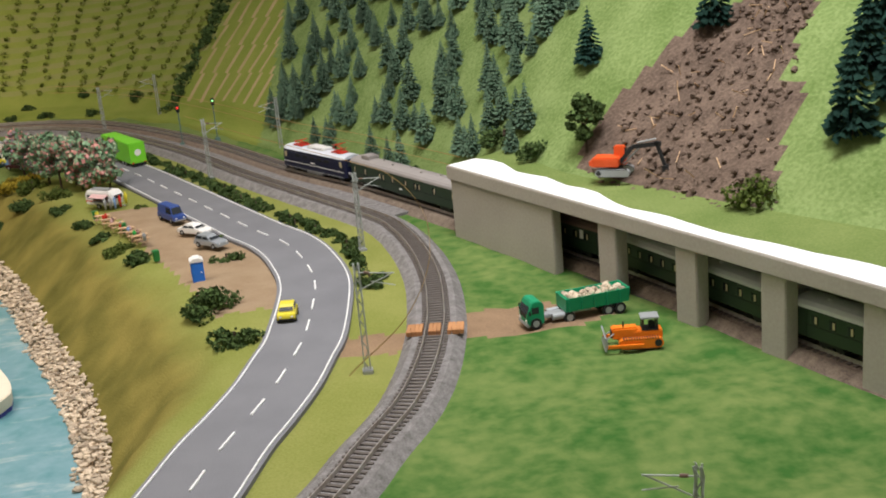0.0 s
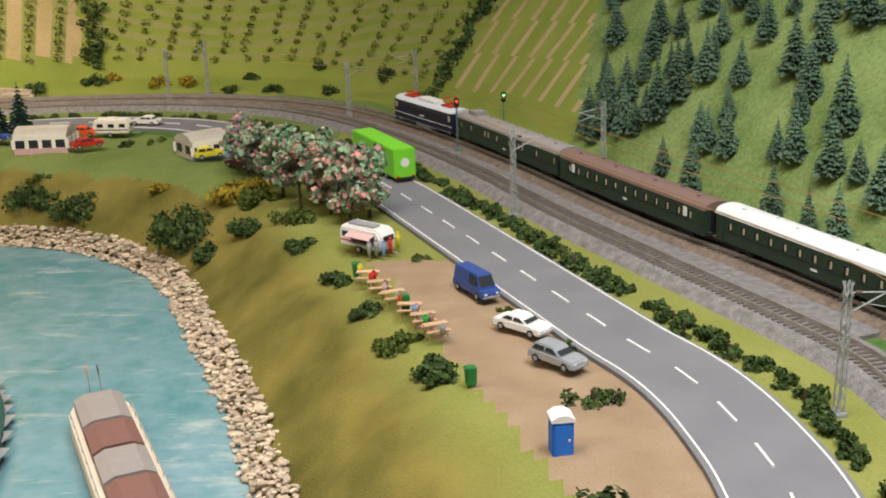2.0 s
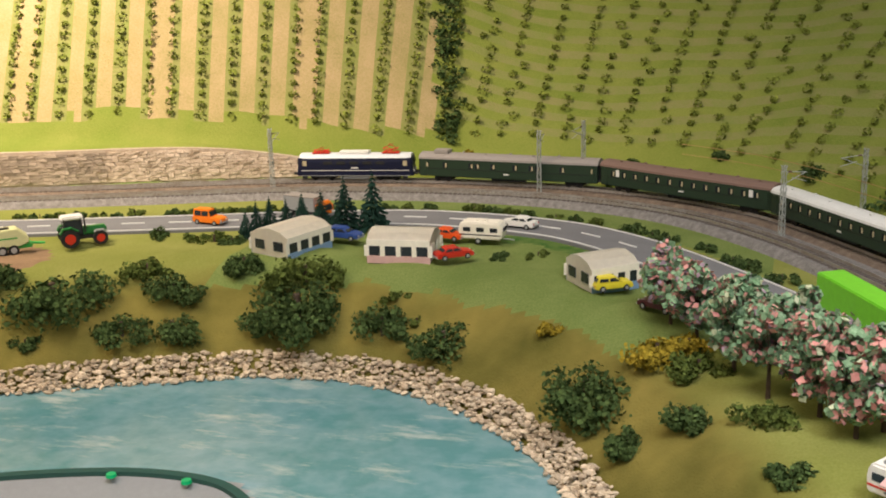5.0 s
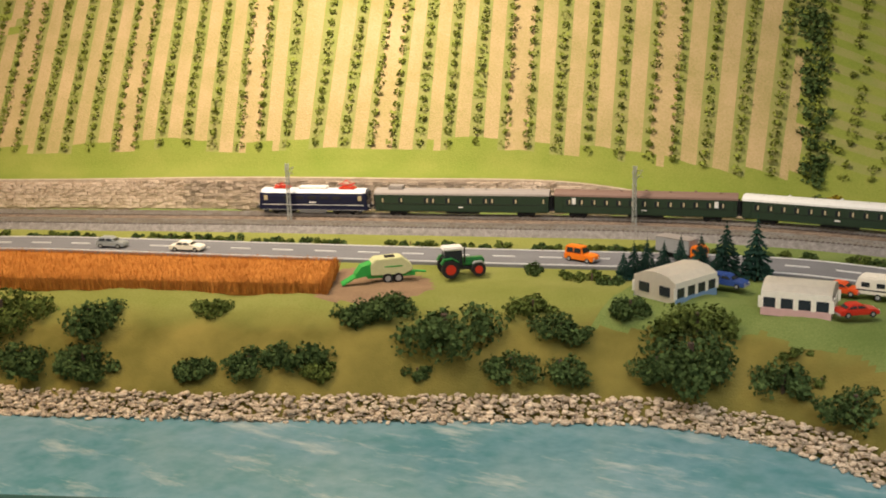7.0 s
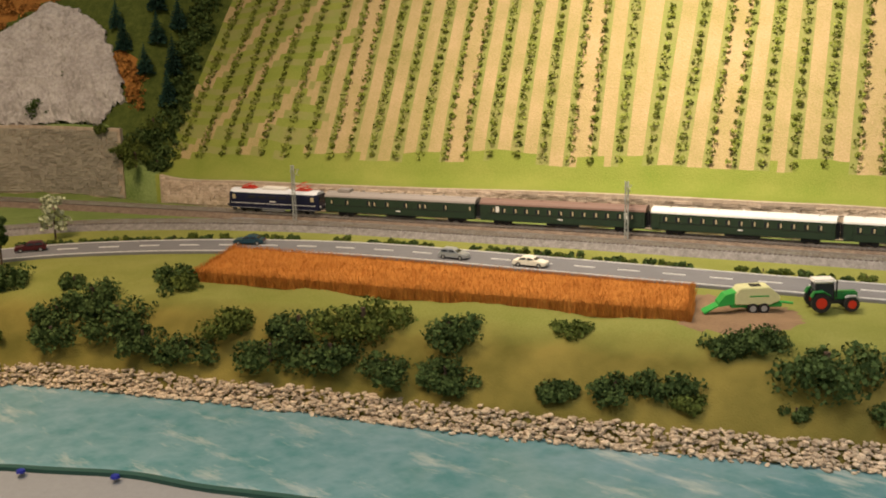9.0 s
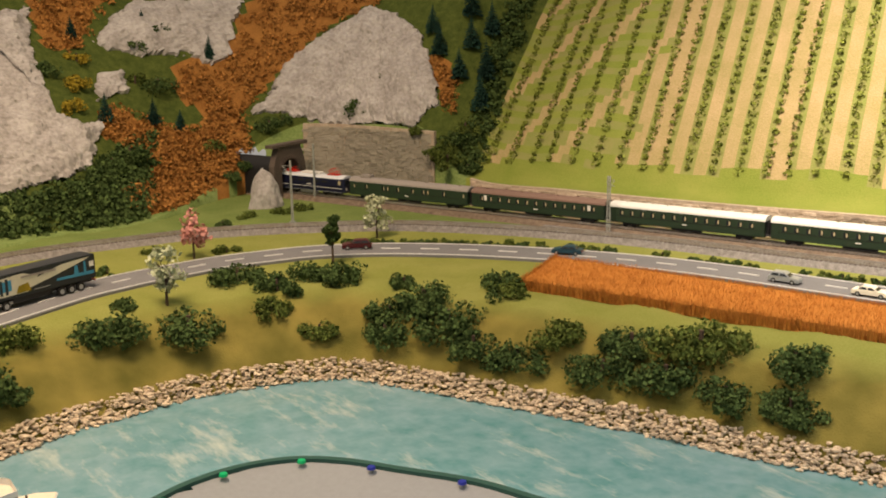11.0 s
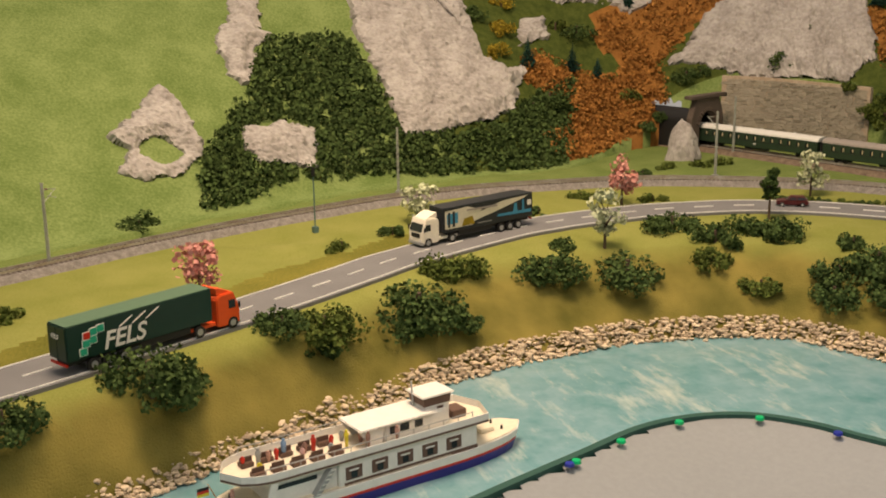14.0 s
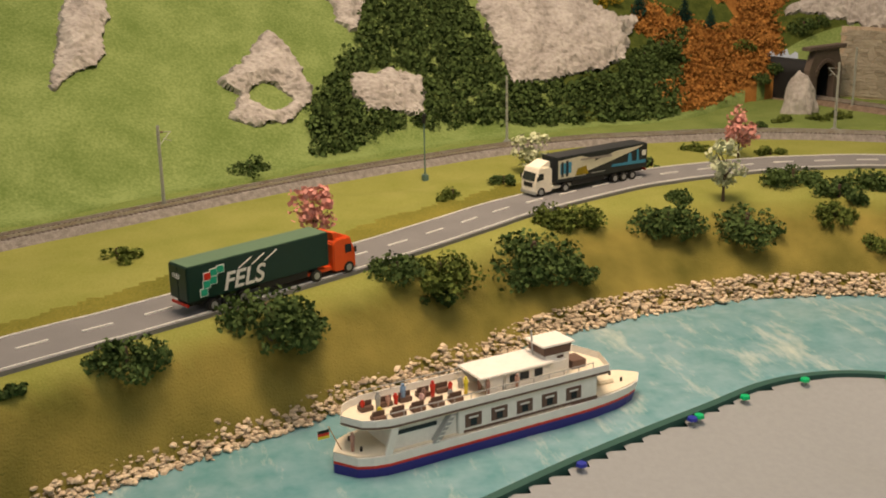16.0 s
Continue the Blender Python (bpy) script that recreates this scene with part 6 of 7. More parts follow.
def excavator(x, y, z, yaw):
    t = thing("excavator", "red-orange crawler excavator with a black boom", "excavator")
    crawler(t, -0.022, 0.022, 0.012, 0.0065, 0.0095)
    part("undercarriage", box(B(), -0.009, 0.009, -0.01, 0.01, 0.004, 0.0095, 0.001), DARKMETAL, t)
    part("turntable", cyl(B(), (0, 0, 0.009), (0, 0, 0.0115), 0.008, 18), DARKMETAL, t)
    up = part("upper_body", box(B(), -0.026, 0.008, -0.0125, 0.0125, 0.0115, 0.0235, 0.0015), REDORANGE, t)
    part("counterweight", box(B(), -0.03, -0.024, -0.0125, 0.0125, 0.0115, 0.021, 0.002), REDORANGE, t)
    cb = part("cab", box(B(), -0.002, 0.014, 0.003, 0.0125, 0.0115, 0.036, 0.0012, 0.001), REDORANGE, t)
    part("cab_window", box(B(), 0.0, 0.012, 0.0123, 0.0128, 0.022, 0.033, 0.0003), GLASS, cb)
    part("front_window", box(B(), 0.0125, 0.0138, 0.0045, 0.011, 0.02, 0.033, 0.0003), GLASS, cb)

    def beam(nm, pts2, w, mat=BLACK):
        bm = B()
        for (a, b), (c, d) in zip(pts2, pts2[1:]):
            v = Vector((c - a, 0, d - b))
            n = Vector((-v.z, 0, v.x)).normalized() * w
            loft(bm, [[(a + n.x, yy, b + n.z), (a - n.x, yy, b - n.z), (c - n.x, yy, d - n.z), (c + n.x, yy, d + n.z)] for yy in (-0.0035, 0.0005)])
        return part(nm, bm, mat, t, "black steel " + nm)
    beam("boom", [(0.008, 0.016), (0.024, 0.036), (0.06, 0.04)], 0.0026)
    beam("stick", [(0.054, 0.043), (0.064, 0.012)], 0.002)
    part("boom_cylinder", cyl(B(), (0.012, -0.0015, 0.014), (0.034, -0.0015, 0.036), 0.0011, 8), GREY, t)
    part("stick_cylinder", cyl(B(), (0.03, -0.0015, 0.041), (0.054, -0.0015, 0.046), 0.0011, 8), GREY, t)
    bm = extrude(B(), [(0.06, 0.012), (0.068, 0.013), (0.071, 0.004), (0.064, 0.0), (0.06, 0.003)], -0.007, 0.004)
    bk = part("bucket", bm, BLACK, t)
    for k in range(4):
        part("tooth", box(B(), 0.0595, 0.0605, -0.006 + 0.003 * k, -0.005 + 0.003 * k, -0.002, 0.003), DARKMETAL, bk)
    t.matrix_world = pose(x, y, z, 0, 0, yaw) @ Matrix.Scale(0.88, 4)


def tractor(x, y, yaw):
    t = thing("tractor", "green farm tractor with red wheel rims and white roof", "tractor")
    part("hood", box(B(), 0.008, 0.04, -0.006, 0.006, 0.013, 0.024, 0.002), TRACGREEN, t)
    part("chassis", box(B(), -0.012, 0.036, -0.005, 0.005, 0.008, 0.014, 0.001), DARKMETAL, t)
    c = part("cab", box(B(), -0.016, 0.009, -0.0095, 0.0095, 0.015, 0.0365, 0.001, 0.0015), GLASS, t, "glazed cab")
    for a, b in ((-0.0155, -0.0095), (-0.0155, 0.0095), (0.0085, -0.0095), (0.0085, 0.0095)):
        part("cab_pillar", cyl(B(), (a, b, 0.015), (a * 0.9, b * 0.87, 0.037), 0.0009, 6), BLACK, c)
    part("cab_roof", box(B(), -0.018, 0.011, -0.0105, 0.0105, 0.036, 0.041, 0.0018), WHITE, c, "white plastic roof")
    part("exhaust", cyl(B(), (0.012, -0.008, 0.018), (0.012, -0.008, 0.04), 0.0011, 8), DARKMETAL, t)
    for s in (-1, 1):
        part("rear_fender", extrude(B(), [(-0.022, 0.02), (-0.018, 0.0265), (-0.006, 0.0275), (0.003, 0.022), (0.002, 0.021), (-0.006, 0.0258), (-0.017, 0.025), (-0.02, 0.019)], s * 0.0125 - 0.0035, s * 0.0125 + 0.0035), TRACGREEN, t)
        part("front_fender", extrude(B(), [(0.022, 0.018), (0.025, 0.0205), (0.035, 0.0205), (0.039, 0.017), (0.037, 0.016), (0.034, 0.019), (0.026, 0.019)], s * 0.0125 - 0.003, s * 0.0125 + 0.003), GREY, t)
    wheel_set(t, [(-0.009, -0.0135), (-0.009, 0.0135)], 0.0122, 0.0068, TYRE, RED)
    wheel_set(t, [(0.03, -0.0125), (0.03, 0.0125)], 0.0095, 0.0058, TYRE, RED)
    t.matrix_world = pose(x, y, -0.003, 0, 0, yaw)


def baler(x, y, yaw):
    t = thing("baler", "green and cream towed square baler", "baler")
    bm = extrude(B(), [(-0.03, 0.012), (-0.03, 0.026), (-0.024, 0.033), (0.012, 0.034), (0.026, 0.022), (0.026, 0.016), (0.014, 0.011)], -0.013, 0.013)
    bmesh.ops.bevel(bm, geom=list(bm.edges), offset=0.001, segments=2, affect="EDGES")
    part("cover", bm, BALERCREAM, t, "cream bodywork cover")
    part("opening", box(B(), -0.01, 0.004, -0.006, 0.006, 0.0335, 0.0345, 0.0003), BLACK, t)
    part("chassis", box(B(), -0.035, 0.03, -0.009, 0.009, 0.007, 0.013, 0.001), BALERGREEN, t)
    bm = extrude(B(), [(-0.03, 0.012), (-0.028, 0.028), (-0.042, 0.024), (-0.05, 0.014), (-0.05, 0.009)], -0.01, 0.01)
    part("bale_chamber", bm, BALERGREEN, t)
    bm = box(B(), -0.024, 0.0, -0.0095, 0.0095, -0.0009, 0.0009, 0.0003)
    ch = part("bale_chute", bm, BALERGREEN, t)
    ch.matrix_basis = pose(-0.047, 0, 0.012, 0, -28, 0)
    part("drawbar", cyl(B(), (0.024, 0, 0.012), (0.046, 0, 0.009), 0.0016, 8), BALERGREEN, t)
    for s in (-1, 1):
        part("lettering_bar", box(B(), -0.012, 0.012, s * 0.0131 - 0.0002, s * 0.0131 + 0.0002, 0.022, 0.0235), BALERGREEN, t)
    wheel_set(t, [(q, s * 0.0115) for q in (-0.008, 0.006) for s in (-1, 1)], 0.0068, 0.005)
    t.matrix_world = pose(x, y, -0.003, 0, 0, yaw)


# ---- camp and picnic ----
def caravan(x, y, yaw, label, snack=False):
    t = thing("caravan", label, "caravan", "caravans")
    bm = extrude(B(), [(-0.029, 0.006), (-0.03, 0.02), (-0.026, 0.0285), (0.024, 0.0285), (0.03, 0.02), (0.027, 0.006)], -0.0125, 0.0125)
    bmesh.ops.bevel(bm, geom=list(bm.edges), offset=0.0018, segments=2, affect="EDGES")
    b = part("body", bm, WHITE if snack else CREAM, t)
    for s in (-1, 1):
        for q in ((-0.018, 0.0, 0.018) if not snack else (-0.02,)):
            part("window", box(B(), q - 0.005, q + 0.005, s * 0.0125 - 0.0004, s * 0.0125 + 0.0004, 0.016, 0.022, 0.0004), GLASS, b)
        part("stripe", box(B(), -0.028, 0.027, s * 0.0125 - 0.0003, s * 0.0125 + 0.0003, 0.0115, 0.013), DARKMETAL if not snack else RED, b)
    for e in (-1, 1):
        part("end_window", box(B(), e * 0.0295 - 0.0005, e * 0.0295 + 0.0006, -0.008, 0.008, 0.0165, 0.022, 0.0004), GLASS, b)
    part("roof_hatch", box(B(), -0.008, 0.006, -0.005, 0.005, 0.028, 0.0305, 0.0006), GREY if snack else CREAM, b)
    part("tow_bar", cyl(B(), (0.027, 0, 0.006), (0.042, 0, 0.005), 0.0009, 6), GREY, t)
    if snack:
        part("serving_hatch", box(B(), -0.012, 0.021, -0.0131, -0.0122, 0.0125, 0.023, 0.0003), BOATBROWN, b, "dark open serving hatch")
        fl = part("hatch_flap", box(B(), -0.0125, 0.0215, -0.011, 0.0, -0.0004, 0.0004, 0.0002), PINKTRIM, b, "pink raised awning flap")
        fl.matrix_basis = pose(0, -0.0128, 0.0235, 18, 0, 0)
        part("counter", box(B(), -0.0125, 0.0215, -0.0175, -0.0125, 0.0118, 0.0126, 0.0002), GREY, b)
        part("roof_rack", box(B(), -0.02, 0.016, -0.008, 0.003, 0.0285, 0.0312, 0.0006), GREY, b)
    wheel_set(t, [(-0.003, -0.0112), (-0.003, 0.0112)], 0.0042, 0.0026)
    t.matrix_world = pose(x, y, -0.003, 0, 0, yaw)


def awning_tent(x, y, yaw, trim, label, L=0.085, W=0.06):
    t = thing("awning_tent", label, "tent", "camping tents")
    h, e = 0.036, 0.026
    prof = [(-W / 2, 0), (-W / 2, e), (-W * 0.3, h * 0.92), (0, h), (W * 0.3, h * 0.92), (W / 2, e), (W / 2, 0)]
    ins = [(a * 0.97, b - 0.0008) for a, b in prof]
    bm = B()
    rows = []
    for sgn in (-1, 1):
        rows.append([bm.verts.new((sgn * L / 2, a, b)) for a, b in prof[1:-1]])
    for k in range(4):
        bm.faces.new((rows[0][k], rows[0][k + 1], rows[1][k + 1], rows[1][k]))
    bmesh.ops.solidify(bm, geom=list(bm.faces), thickness=0.0008)
    part("roof", bm, CREAM, t, "cream canvas roof")
    for s in (-1, 1):
        yy = s * W / 2
        part("wall_hem", box(B(), -L / 2, L / 2, yy - 0.0006, yy + 0.0006, -0.003, 0.007, 0.0002), trim, t)
        part("wall_top", box(B(), -L / 2, L / 2, yy - 0.0006, yy + 0.0006, 0.019, e + 0.001, 0.0002), CREAM, t)
        for k in range(5):
            q = -L / 2 + L * k / 4
            part("wall_post", box(B(), q - 0.003, q + 0.003, yy - 0.0007, yy + 0.0007, 0.006, 0.02, 0.0002), CREAM, t)
        for k in range(4):
            q = -L / 2 + L * (k + 0.5) / 4
            part("window", box(B(), q - L / 8 + 0.003, q + L / 8 - 0.003, yy - 0.0004, yy + 0.0004, 0.0069, 0.0191), GLASS, t, "dark foil window")
    for s in (-1, 1):
        bm = B()
        vs = [bm.verts.new((s * L / 2, a, b)) for a, b in prof]
        bm.faces.new(vs)
        bmesh.ops.solidify(bm, geom=list(bm.faces), thickness=0.0008)
        g = part("end_wall", bm, CREAM, t)
        for q in (-1, 1):
            part("end_window", box(B(), s * L / 2 - 0.001, s * L / 2 + 0.001, q * W * 0.25 - 0.008, q * W * 0.25 + 0.008, 0.008, 0.02, 0.0003), GLASS if s < 0 else CREAM, g)
    t.matrix_world = pose(x, y, -0.003, 0, 0, yaw)


def picnic(x, y, yaw):
    t = thing("picnic_table", "plain wooden picnic table with two benches", "picnic table", "picnic tables")
    part("tabletop", box(B(), -0.011, 0.011, -0.0042, 0.0042, 0.0085, 0.0096, 0.0003), BENCHWOOD, t)
    for s in (-1, 1):
        part("bench_seat", box(B(), -0.011, 0.011, s * 0.0085 - 0.002, s * 0.0085 + 0.002, 0.0048, 0.0058, 0.0002), BENCHWOOD, t)
        part("trestle", box(B(), s * 0.008 - 0.0006, s * 0.008 + 0.0006, -0.009, 0.009, 0.0038, 0.0049, 0.0001), BENCHWOOD, t)
        for q in (-1, 1):
            part("leg", cyl(B(), (s * 0.008, q * 0.007, -0.002), (s * 0.008, q * 0.002, 0.0088), 0.0006, 5), BENCHWOOD, t)
    t.matrix_world = pose(x, y, 0.0, 0, 0, yaw)


def figure(x, y, z, mat, seated=False, yaw=0):
    bm = B()
    h = 0.0108 if seated else 0.0185
    loft(bm, [[(r * math.cos(a) * 1.25, r * math.sin(a), q) for a in np.linspace(0, math.tau, 9)[:-1]] for q, r in ((0, 0.0016), (h * 0.45, 0.0019), (h * 0.55, 0.0021), (h * 0.8, 0.0024), (h * 0.85, 0.0009), (h * 0.88, 0.0013), (h * 0.95, 0.0015), (h, 0.0006))])
    o = finish("figurine", bm, mat, smooth=True)
    tagged(o, "tiny painted model figurine, plain shape", "figurine", "figurines")
    o.matrix_world = pose(x, y, z, 0, 0, yaw)
    return o


def toilet(x, y, yaw):
    t = thing("portable_toilet", "blue portable toilet cabin with a white roof", "toilet cabin")
    b = part("cabin", box(B(), -0.007, 0.007, -0.007, 0.007, -0.002, 0.026, 0.0006), WCBLUE, t)
    d = part("door", box(B(), -0.0055, 0.0055, -0.0075, -0.0069, 0.001, 0.0235, 0.0002), WCBLUE, b)
    part("handle", box(B(), 0.0035, 0.0047, -0.0081, -0.0074, 0.0115, 0.0135, 0.0002), WHITE, d)
    for s in (-1, 1):
        part("rib", box(B(), s * 0.0071 - 0.0003, s * 0.0071 + 0.0003, -0.0058, -0.0038, 0.001, 0.024), WCBLUE, b)
        part("rib", box(B(), s * 0.0071 - 0.0003, s * 0.0071 + 0.0003, 0.0038, 0.0058, 0.001, 0.024), WCBLUE, b)
    part("roof", extrude(B(), [(-0.008, 0.0255), (-0.008, 0.0275), (-0.003, 0.0305), (0.003, 0.0305), (0.008, 0.0275), (0.008, 0.0255)], -0.008, 0.008), WHITE, t)
    t.matrix_world = pose(x, y, 0.0, 0, 0, yaw)


def bin_(x, y, mat, label):
    t = thing("waste_bin", label, "bin", "waste bins")
    part("tub", box(B(), -0.0036, 0.0036, -0.0036, 0.0036, -0.002, 0.0115, 0.0005, -0.0006), mat, t)
    part("lid", box(B(), -0.0044, 0.0044, -0.0044, 0.0044, 0.0115, 0.013, 0.0006, 0.0006), mat, t)
    part("handle", cyl(B(), (-0.0048, -0.0035, 0.0118), (-0.0048, 0.0035, 0.0118), 0.0005, 6), mat, t)
    t.matrix_world = pose(x, y, 0.0, 0, 0, 20)


# ---- ships ----
def hull_rings(L, W, levels, bow=0.3, stern=0.12, n=26):
    """Outline rings of a hull; x forward from the middle."""
    out = []
    for z, k, rake in levels:
        half = []
        for q in range(n + 1):
            u = q / n
            x = -L / 2 + L * u
            f = 1.0
            if u > 1 - bow:
                f = math.sqrt(max(1 - ((u - (1 - bow)) / bow) ** 2.2, 0))
            if u < stern:
                f = math.sqrt(max(1 - ((stern - u) / stern) ** 2, 0.0)) * 0.92 + 0.08 * u / stern
            half.append((x + rake * max(u - 0.7, 0) / 0.3, W / 2 * k * max(f, 0.02), z))
        out.append(half + [(x, -y, z) for x, y, z in half[::-1]])
    return out


def passenger_ship(x, y, yaw):
    t = thing("passenger_ship", "white two-deck river excursion ship with a blue hull", "ship")
    L, W = 0.325, 0.06
    part("lower_hull", loft(B(), hull_rings(L, W, [(-0.006, 0.93, -0.006), (0.009, 1.0, 0.0)])), HULLBLUE, t, "dark blue lower hull")
    part("red_line", loft(B(), hull_rings(L, W, [(0.009, 1.006, 0.0), (0.0115, 1.008, 0.001)])), RED, t)
    part("bulwark", loft(B(), hull_rings(L, W, [(0.0115, 1.0, 0.001), (0.019, 1.0, 0.004)])), WHITE, t)
    part("foredeck", loft(B(), [[(a, b, 0.0195) for a, b, _ in hull_rings(L, W * 0.94, [(0, 1, 0.003)])[0]], [(a, b, 0.0202) for a, b, _ in hull_rings(L, W * 0.94, [(0, 1, 0.003)])[0]]]), DECK, t, "cream planked deck")
    sa = part("saloon", box(B(), -0.055, 0.095, -W * 0.46, W * 0.46, 0.019, 0.0425, 0.0008), WHITE, t, "white glazed saloon")
    fr = None
    for k in range(5):
        for s in (-1, 1):
            m = pose(-0.04 + 0.027 * k, s * W * 0.46, 0.0245)
            if fr is None:
                fr = part("saloon_window", box(B(), -0.0085, 0.0085, -0.0006, 0.0006, 0.0, 0.0125, 0.0003), BOATBROWN, sa, "dark brown window set")
                gl = part("pane", box(B(), -0.0032, 0.0032, -0.0009, 0.0009, 0.0012, 0.0075, 0.0001), GLASS, fr)
                tp = part("white_bar", box(B(), -0.0048, 0.0048, -0.0008, 0.0008, 0.0082, 0.0098, 0.0001), WHITE, fr)
                fr.matrix_basis = m
            else:
                o = again(fr, m)
                again(gl, pose(0, 0, 0), o)
                again(tp, pose(0, 0, 0), o)
    for s in (-1, 1):
        part("brown_band", box(B(), -0.05, 0.095, s * W * 0.463 - 0.0004, s * W * 0.463 + 0.0004, 0.0175, 0.0225), BOATBROWN, sa)
        part("stern_windows", box(B(), -0.118, -0.075, s * W * 0.4 - 0.0006, s * W * 0.4 + 0.0006, 0.033, 0.037, 0.0002), GLASS, t)
        part("stern_pillar", extrude(B(), [(-0.128, 0.019), (-0.121, 0.019), (-0.114, 0.042), (-0.121, 0.042)], s * W * 0.47 - 0.0012, s * W * 0.47 + 0.0012), WHITE, t)
        st = part("stairway", extrude(B(), [(-0.082, 0.019), (-0.076, 0.019), (-0.058, 0.042), (-0.064, 0.042)], s * W * 0.44 - 0.004, s * W * 0.44 + 0.004), GREY, t)
        for k in range(6):
            part("step", box(B(), -0.079 + 0.003 * k, -0.075 + 0.003 * k, s * W * 0.44 - 0.0046, s * W * 0.44 + 0.0046, 0.0205 + 0.0038 * k, 0.0212 + 0.0038 * k), WHITE, st)
    part("stern_cabin", box(B(), -0.12, -0.055, -W * 0.4, W * 0.4, 0.019, 0.0425, 0.0008), WHITE, t)
    up = [(a, b) for a, b, _ in hull_rings(0.272, W, [(0, 1, 0)], 0.02, 0.14)[0]]
    off = -0.0185
    part("upper_deck", loft(B(), [[(a + off, b, z) for a, b in up] for z in (0.0425, 0.0445)]), DECK, t, "cream upper sun deck")
    part("deck_stripe", loft(B(), [[(a + off, b * k, z) for a, b in up] for z, k in ((0.0432, 1.008), (0.0452, 1.008))], caps=False), BOATBROWN, t, "dark stripe round the upper deck")
    bm = B()
    loft(bm, [[(a + off, b * k, z) for a, b in up] for z, k in ((0.044, 1.0), (0.0515, 1.0), (0.0515, 0.965), (0.0445, 0.965))], caps=False)
    part("upper_bulwark", bm, WHITE, t)
    for s in (-1, 1):
        bm = B()
        cyl(bm, (-0.125, s * W * 0.47, 0.056), (0.09, s * W * 0.47, 0.056), 0.0005, 5)
        for k in range(14):
            cyl(bm, (-0.125 + k * 0.0165, s * W * 0.47, 0.051), (-0.125 + k * 0.0165, s * W * 0.47, 0.056), 0.0004, 4)
        part("railing", bm, GREY, t)
    ho = part("deck_house", box(B(), 0.0, 0.068, -0.0165, 0.0165, 0.0445, 0.0615, 0.0012), WHITE, t)
    part("house_roof", box(B(), -0.028, 0.052, -0.0205, 0.0205, 0.0612, 0.0632, 0.0008), WHITE, ho)
    for s in (-1, 1):
        for a, b in ((0.005, 0.014), (0.016, 0.026), (0.032, 0.041)):
            part("house_window", box(B(), a, b, s * 0.0165 - 0.0004, s * 0.0165 + 0.0004, 0.051, 0.0585, 0.0003), GLASS, ho)
        part("house_wing", extrude(B(), [(-0.028, 0.0615), (-0.016, 0.0445), (-0.004, 0.0445), (-0.001, 0.0615)], s * 0.0168 - 0.0005, s * 0.0168 + 0.0005), WHITE, ho)
    wh = part("wheelhouse", box(B(), 0.046, 0.074, -0.012, 0.012, 0.0445, 0.0665, 0.0008), WHITE, t)
    part("wheelhouse_glazing", box(B(), 0.0455, 0.0746, -0.0125, 0.0125, 0.0655, 0.075, 0.0006, -0.001), BOATBROWN, wh, "dark raked wheelhouse windows")
    part("wheelhouse_roof", box(B(), 0.042, 0.078, -0.0155, 0.0155, 0.0748, 0.0768, 0.0008), WHITE, wh)
    part("door", box(B(), 0.06, 0.067, -0.0124, -0.0118, 0.046, 0.064, 0.0002), BOATBROWN, wh)
    part("mast", cyl(B(), (0.044, 0.004, 0.062), (0.042, 0.004, 0.088), 0.0009, 8), GREY, t)
    part("locker", box(B(), 0.08, 0.096, -0.009, 0.009, 0.0445, 0.0525, 0.0006), BOATBROWN, t)
    part("fore_locker", box(B(), 0.112, 0.13, -0.009, 0.009, 0.02, 0.0245, 0.0012), DECK, t)
    for s in (-1, 1):
        part("bollard", cyl(B(), (0.138, s * 0.009, 0.0195), (0.138, s * 0.009, 0.024), 0.0012, 8), BLACK, t)
        part("stern_bollard", cyl(B(), (-0.142, s * 0.012, 0.0195), (-0.142, s * 0.012, 0.024), 0.0012, 8), BLACK, t)
    be = None
    for k in range(5):
        for s in (-1, 1):
            m = pose(-0.125 + 0.019 * k, s * 0.0125, 0.0445)
            if be is None:
                be = part("deck_bench", box(B(), -0.006, 0.006, -0.0045, 0.0045, 0.0, 0.0045, 0.0004), BOATBROWN, t)
                bk = part("bench_back", box(B(), -0.006, 0.006, -0.0006, 0.0006, 0.0045, 0.009, 0.0003), BOATBROWN, be)
                be.matrix_basis = m
            else:
                again(bk, pose(0, 0, 0), again(be, m))
    part("flag_staff", cyl(B(), (-0.155, 0, 0.02), (-0.166, 0, 0.044), 0.0005, 6), BENCHWOOD, t)
    for k, m in enumerate((YELLOW, RED, BLACK)):
        part("flag_stripe", box(B(), -0.176, -0.1655, -0.0003, 0.0003, 0.034 + 0.0026 * k, 0.0366 + 0.0026 * k), m, t)
    t.matrix_world = pose(x, y, WATERZ, 0, 0, yaw) @ Matrix.Scale(1.06, 4)
    M = t.matrix_world.copy()
    rr = random.Random(6)
    cols = [RED, YELLOW, GREY, FIGURE, RED, BLUETRIM, PINKTRIM, FIGURE, RED, GREY]
    for k in range(16):
        q = M @ Vector((-0.13 + 0.0085 * k + rr.uniform(-0.003, 0.003), rr.uniform(-0.018, 0.018), 0.0447))
        figure(q.x, q.y, q.z, cols[k % 10], k % 3 != 2, k * 50)
    for a, b, zz in ((-0.148, -0.008, 0.0203), (0.008, -0.0245, 0.0447), (-0.02, -0.02, 0.0447)):
        q = M @ Vector((a, b, zz))
        figure(q.x, q.y, q.z, FIGURE, False)


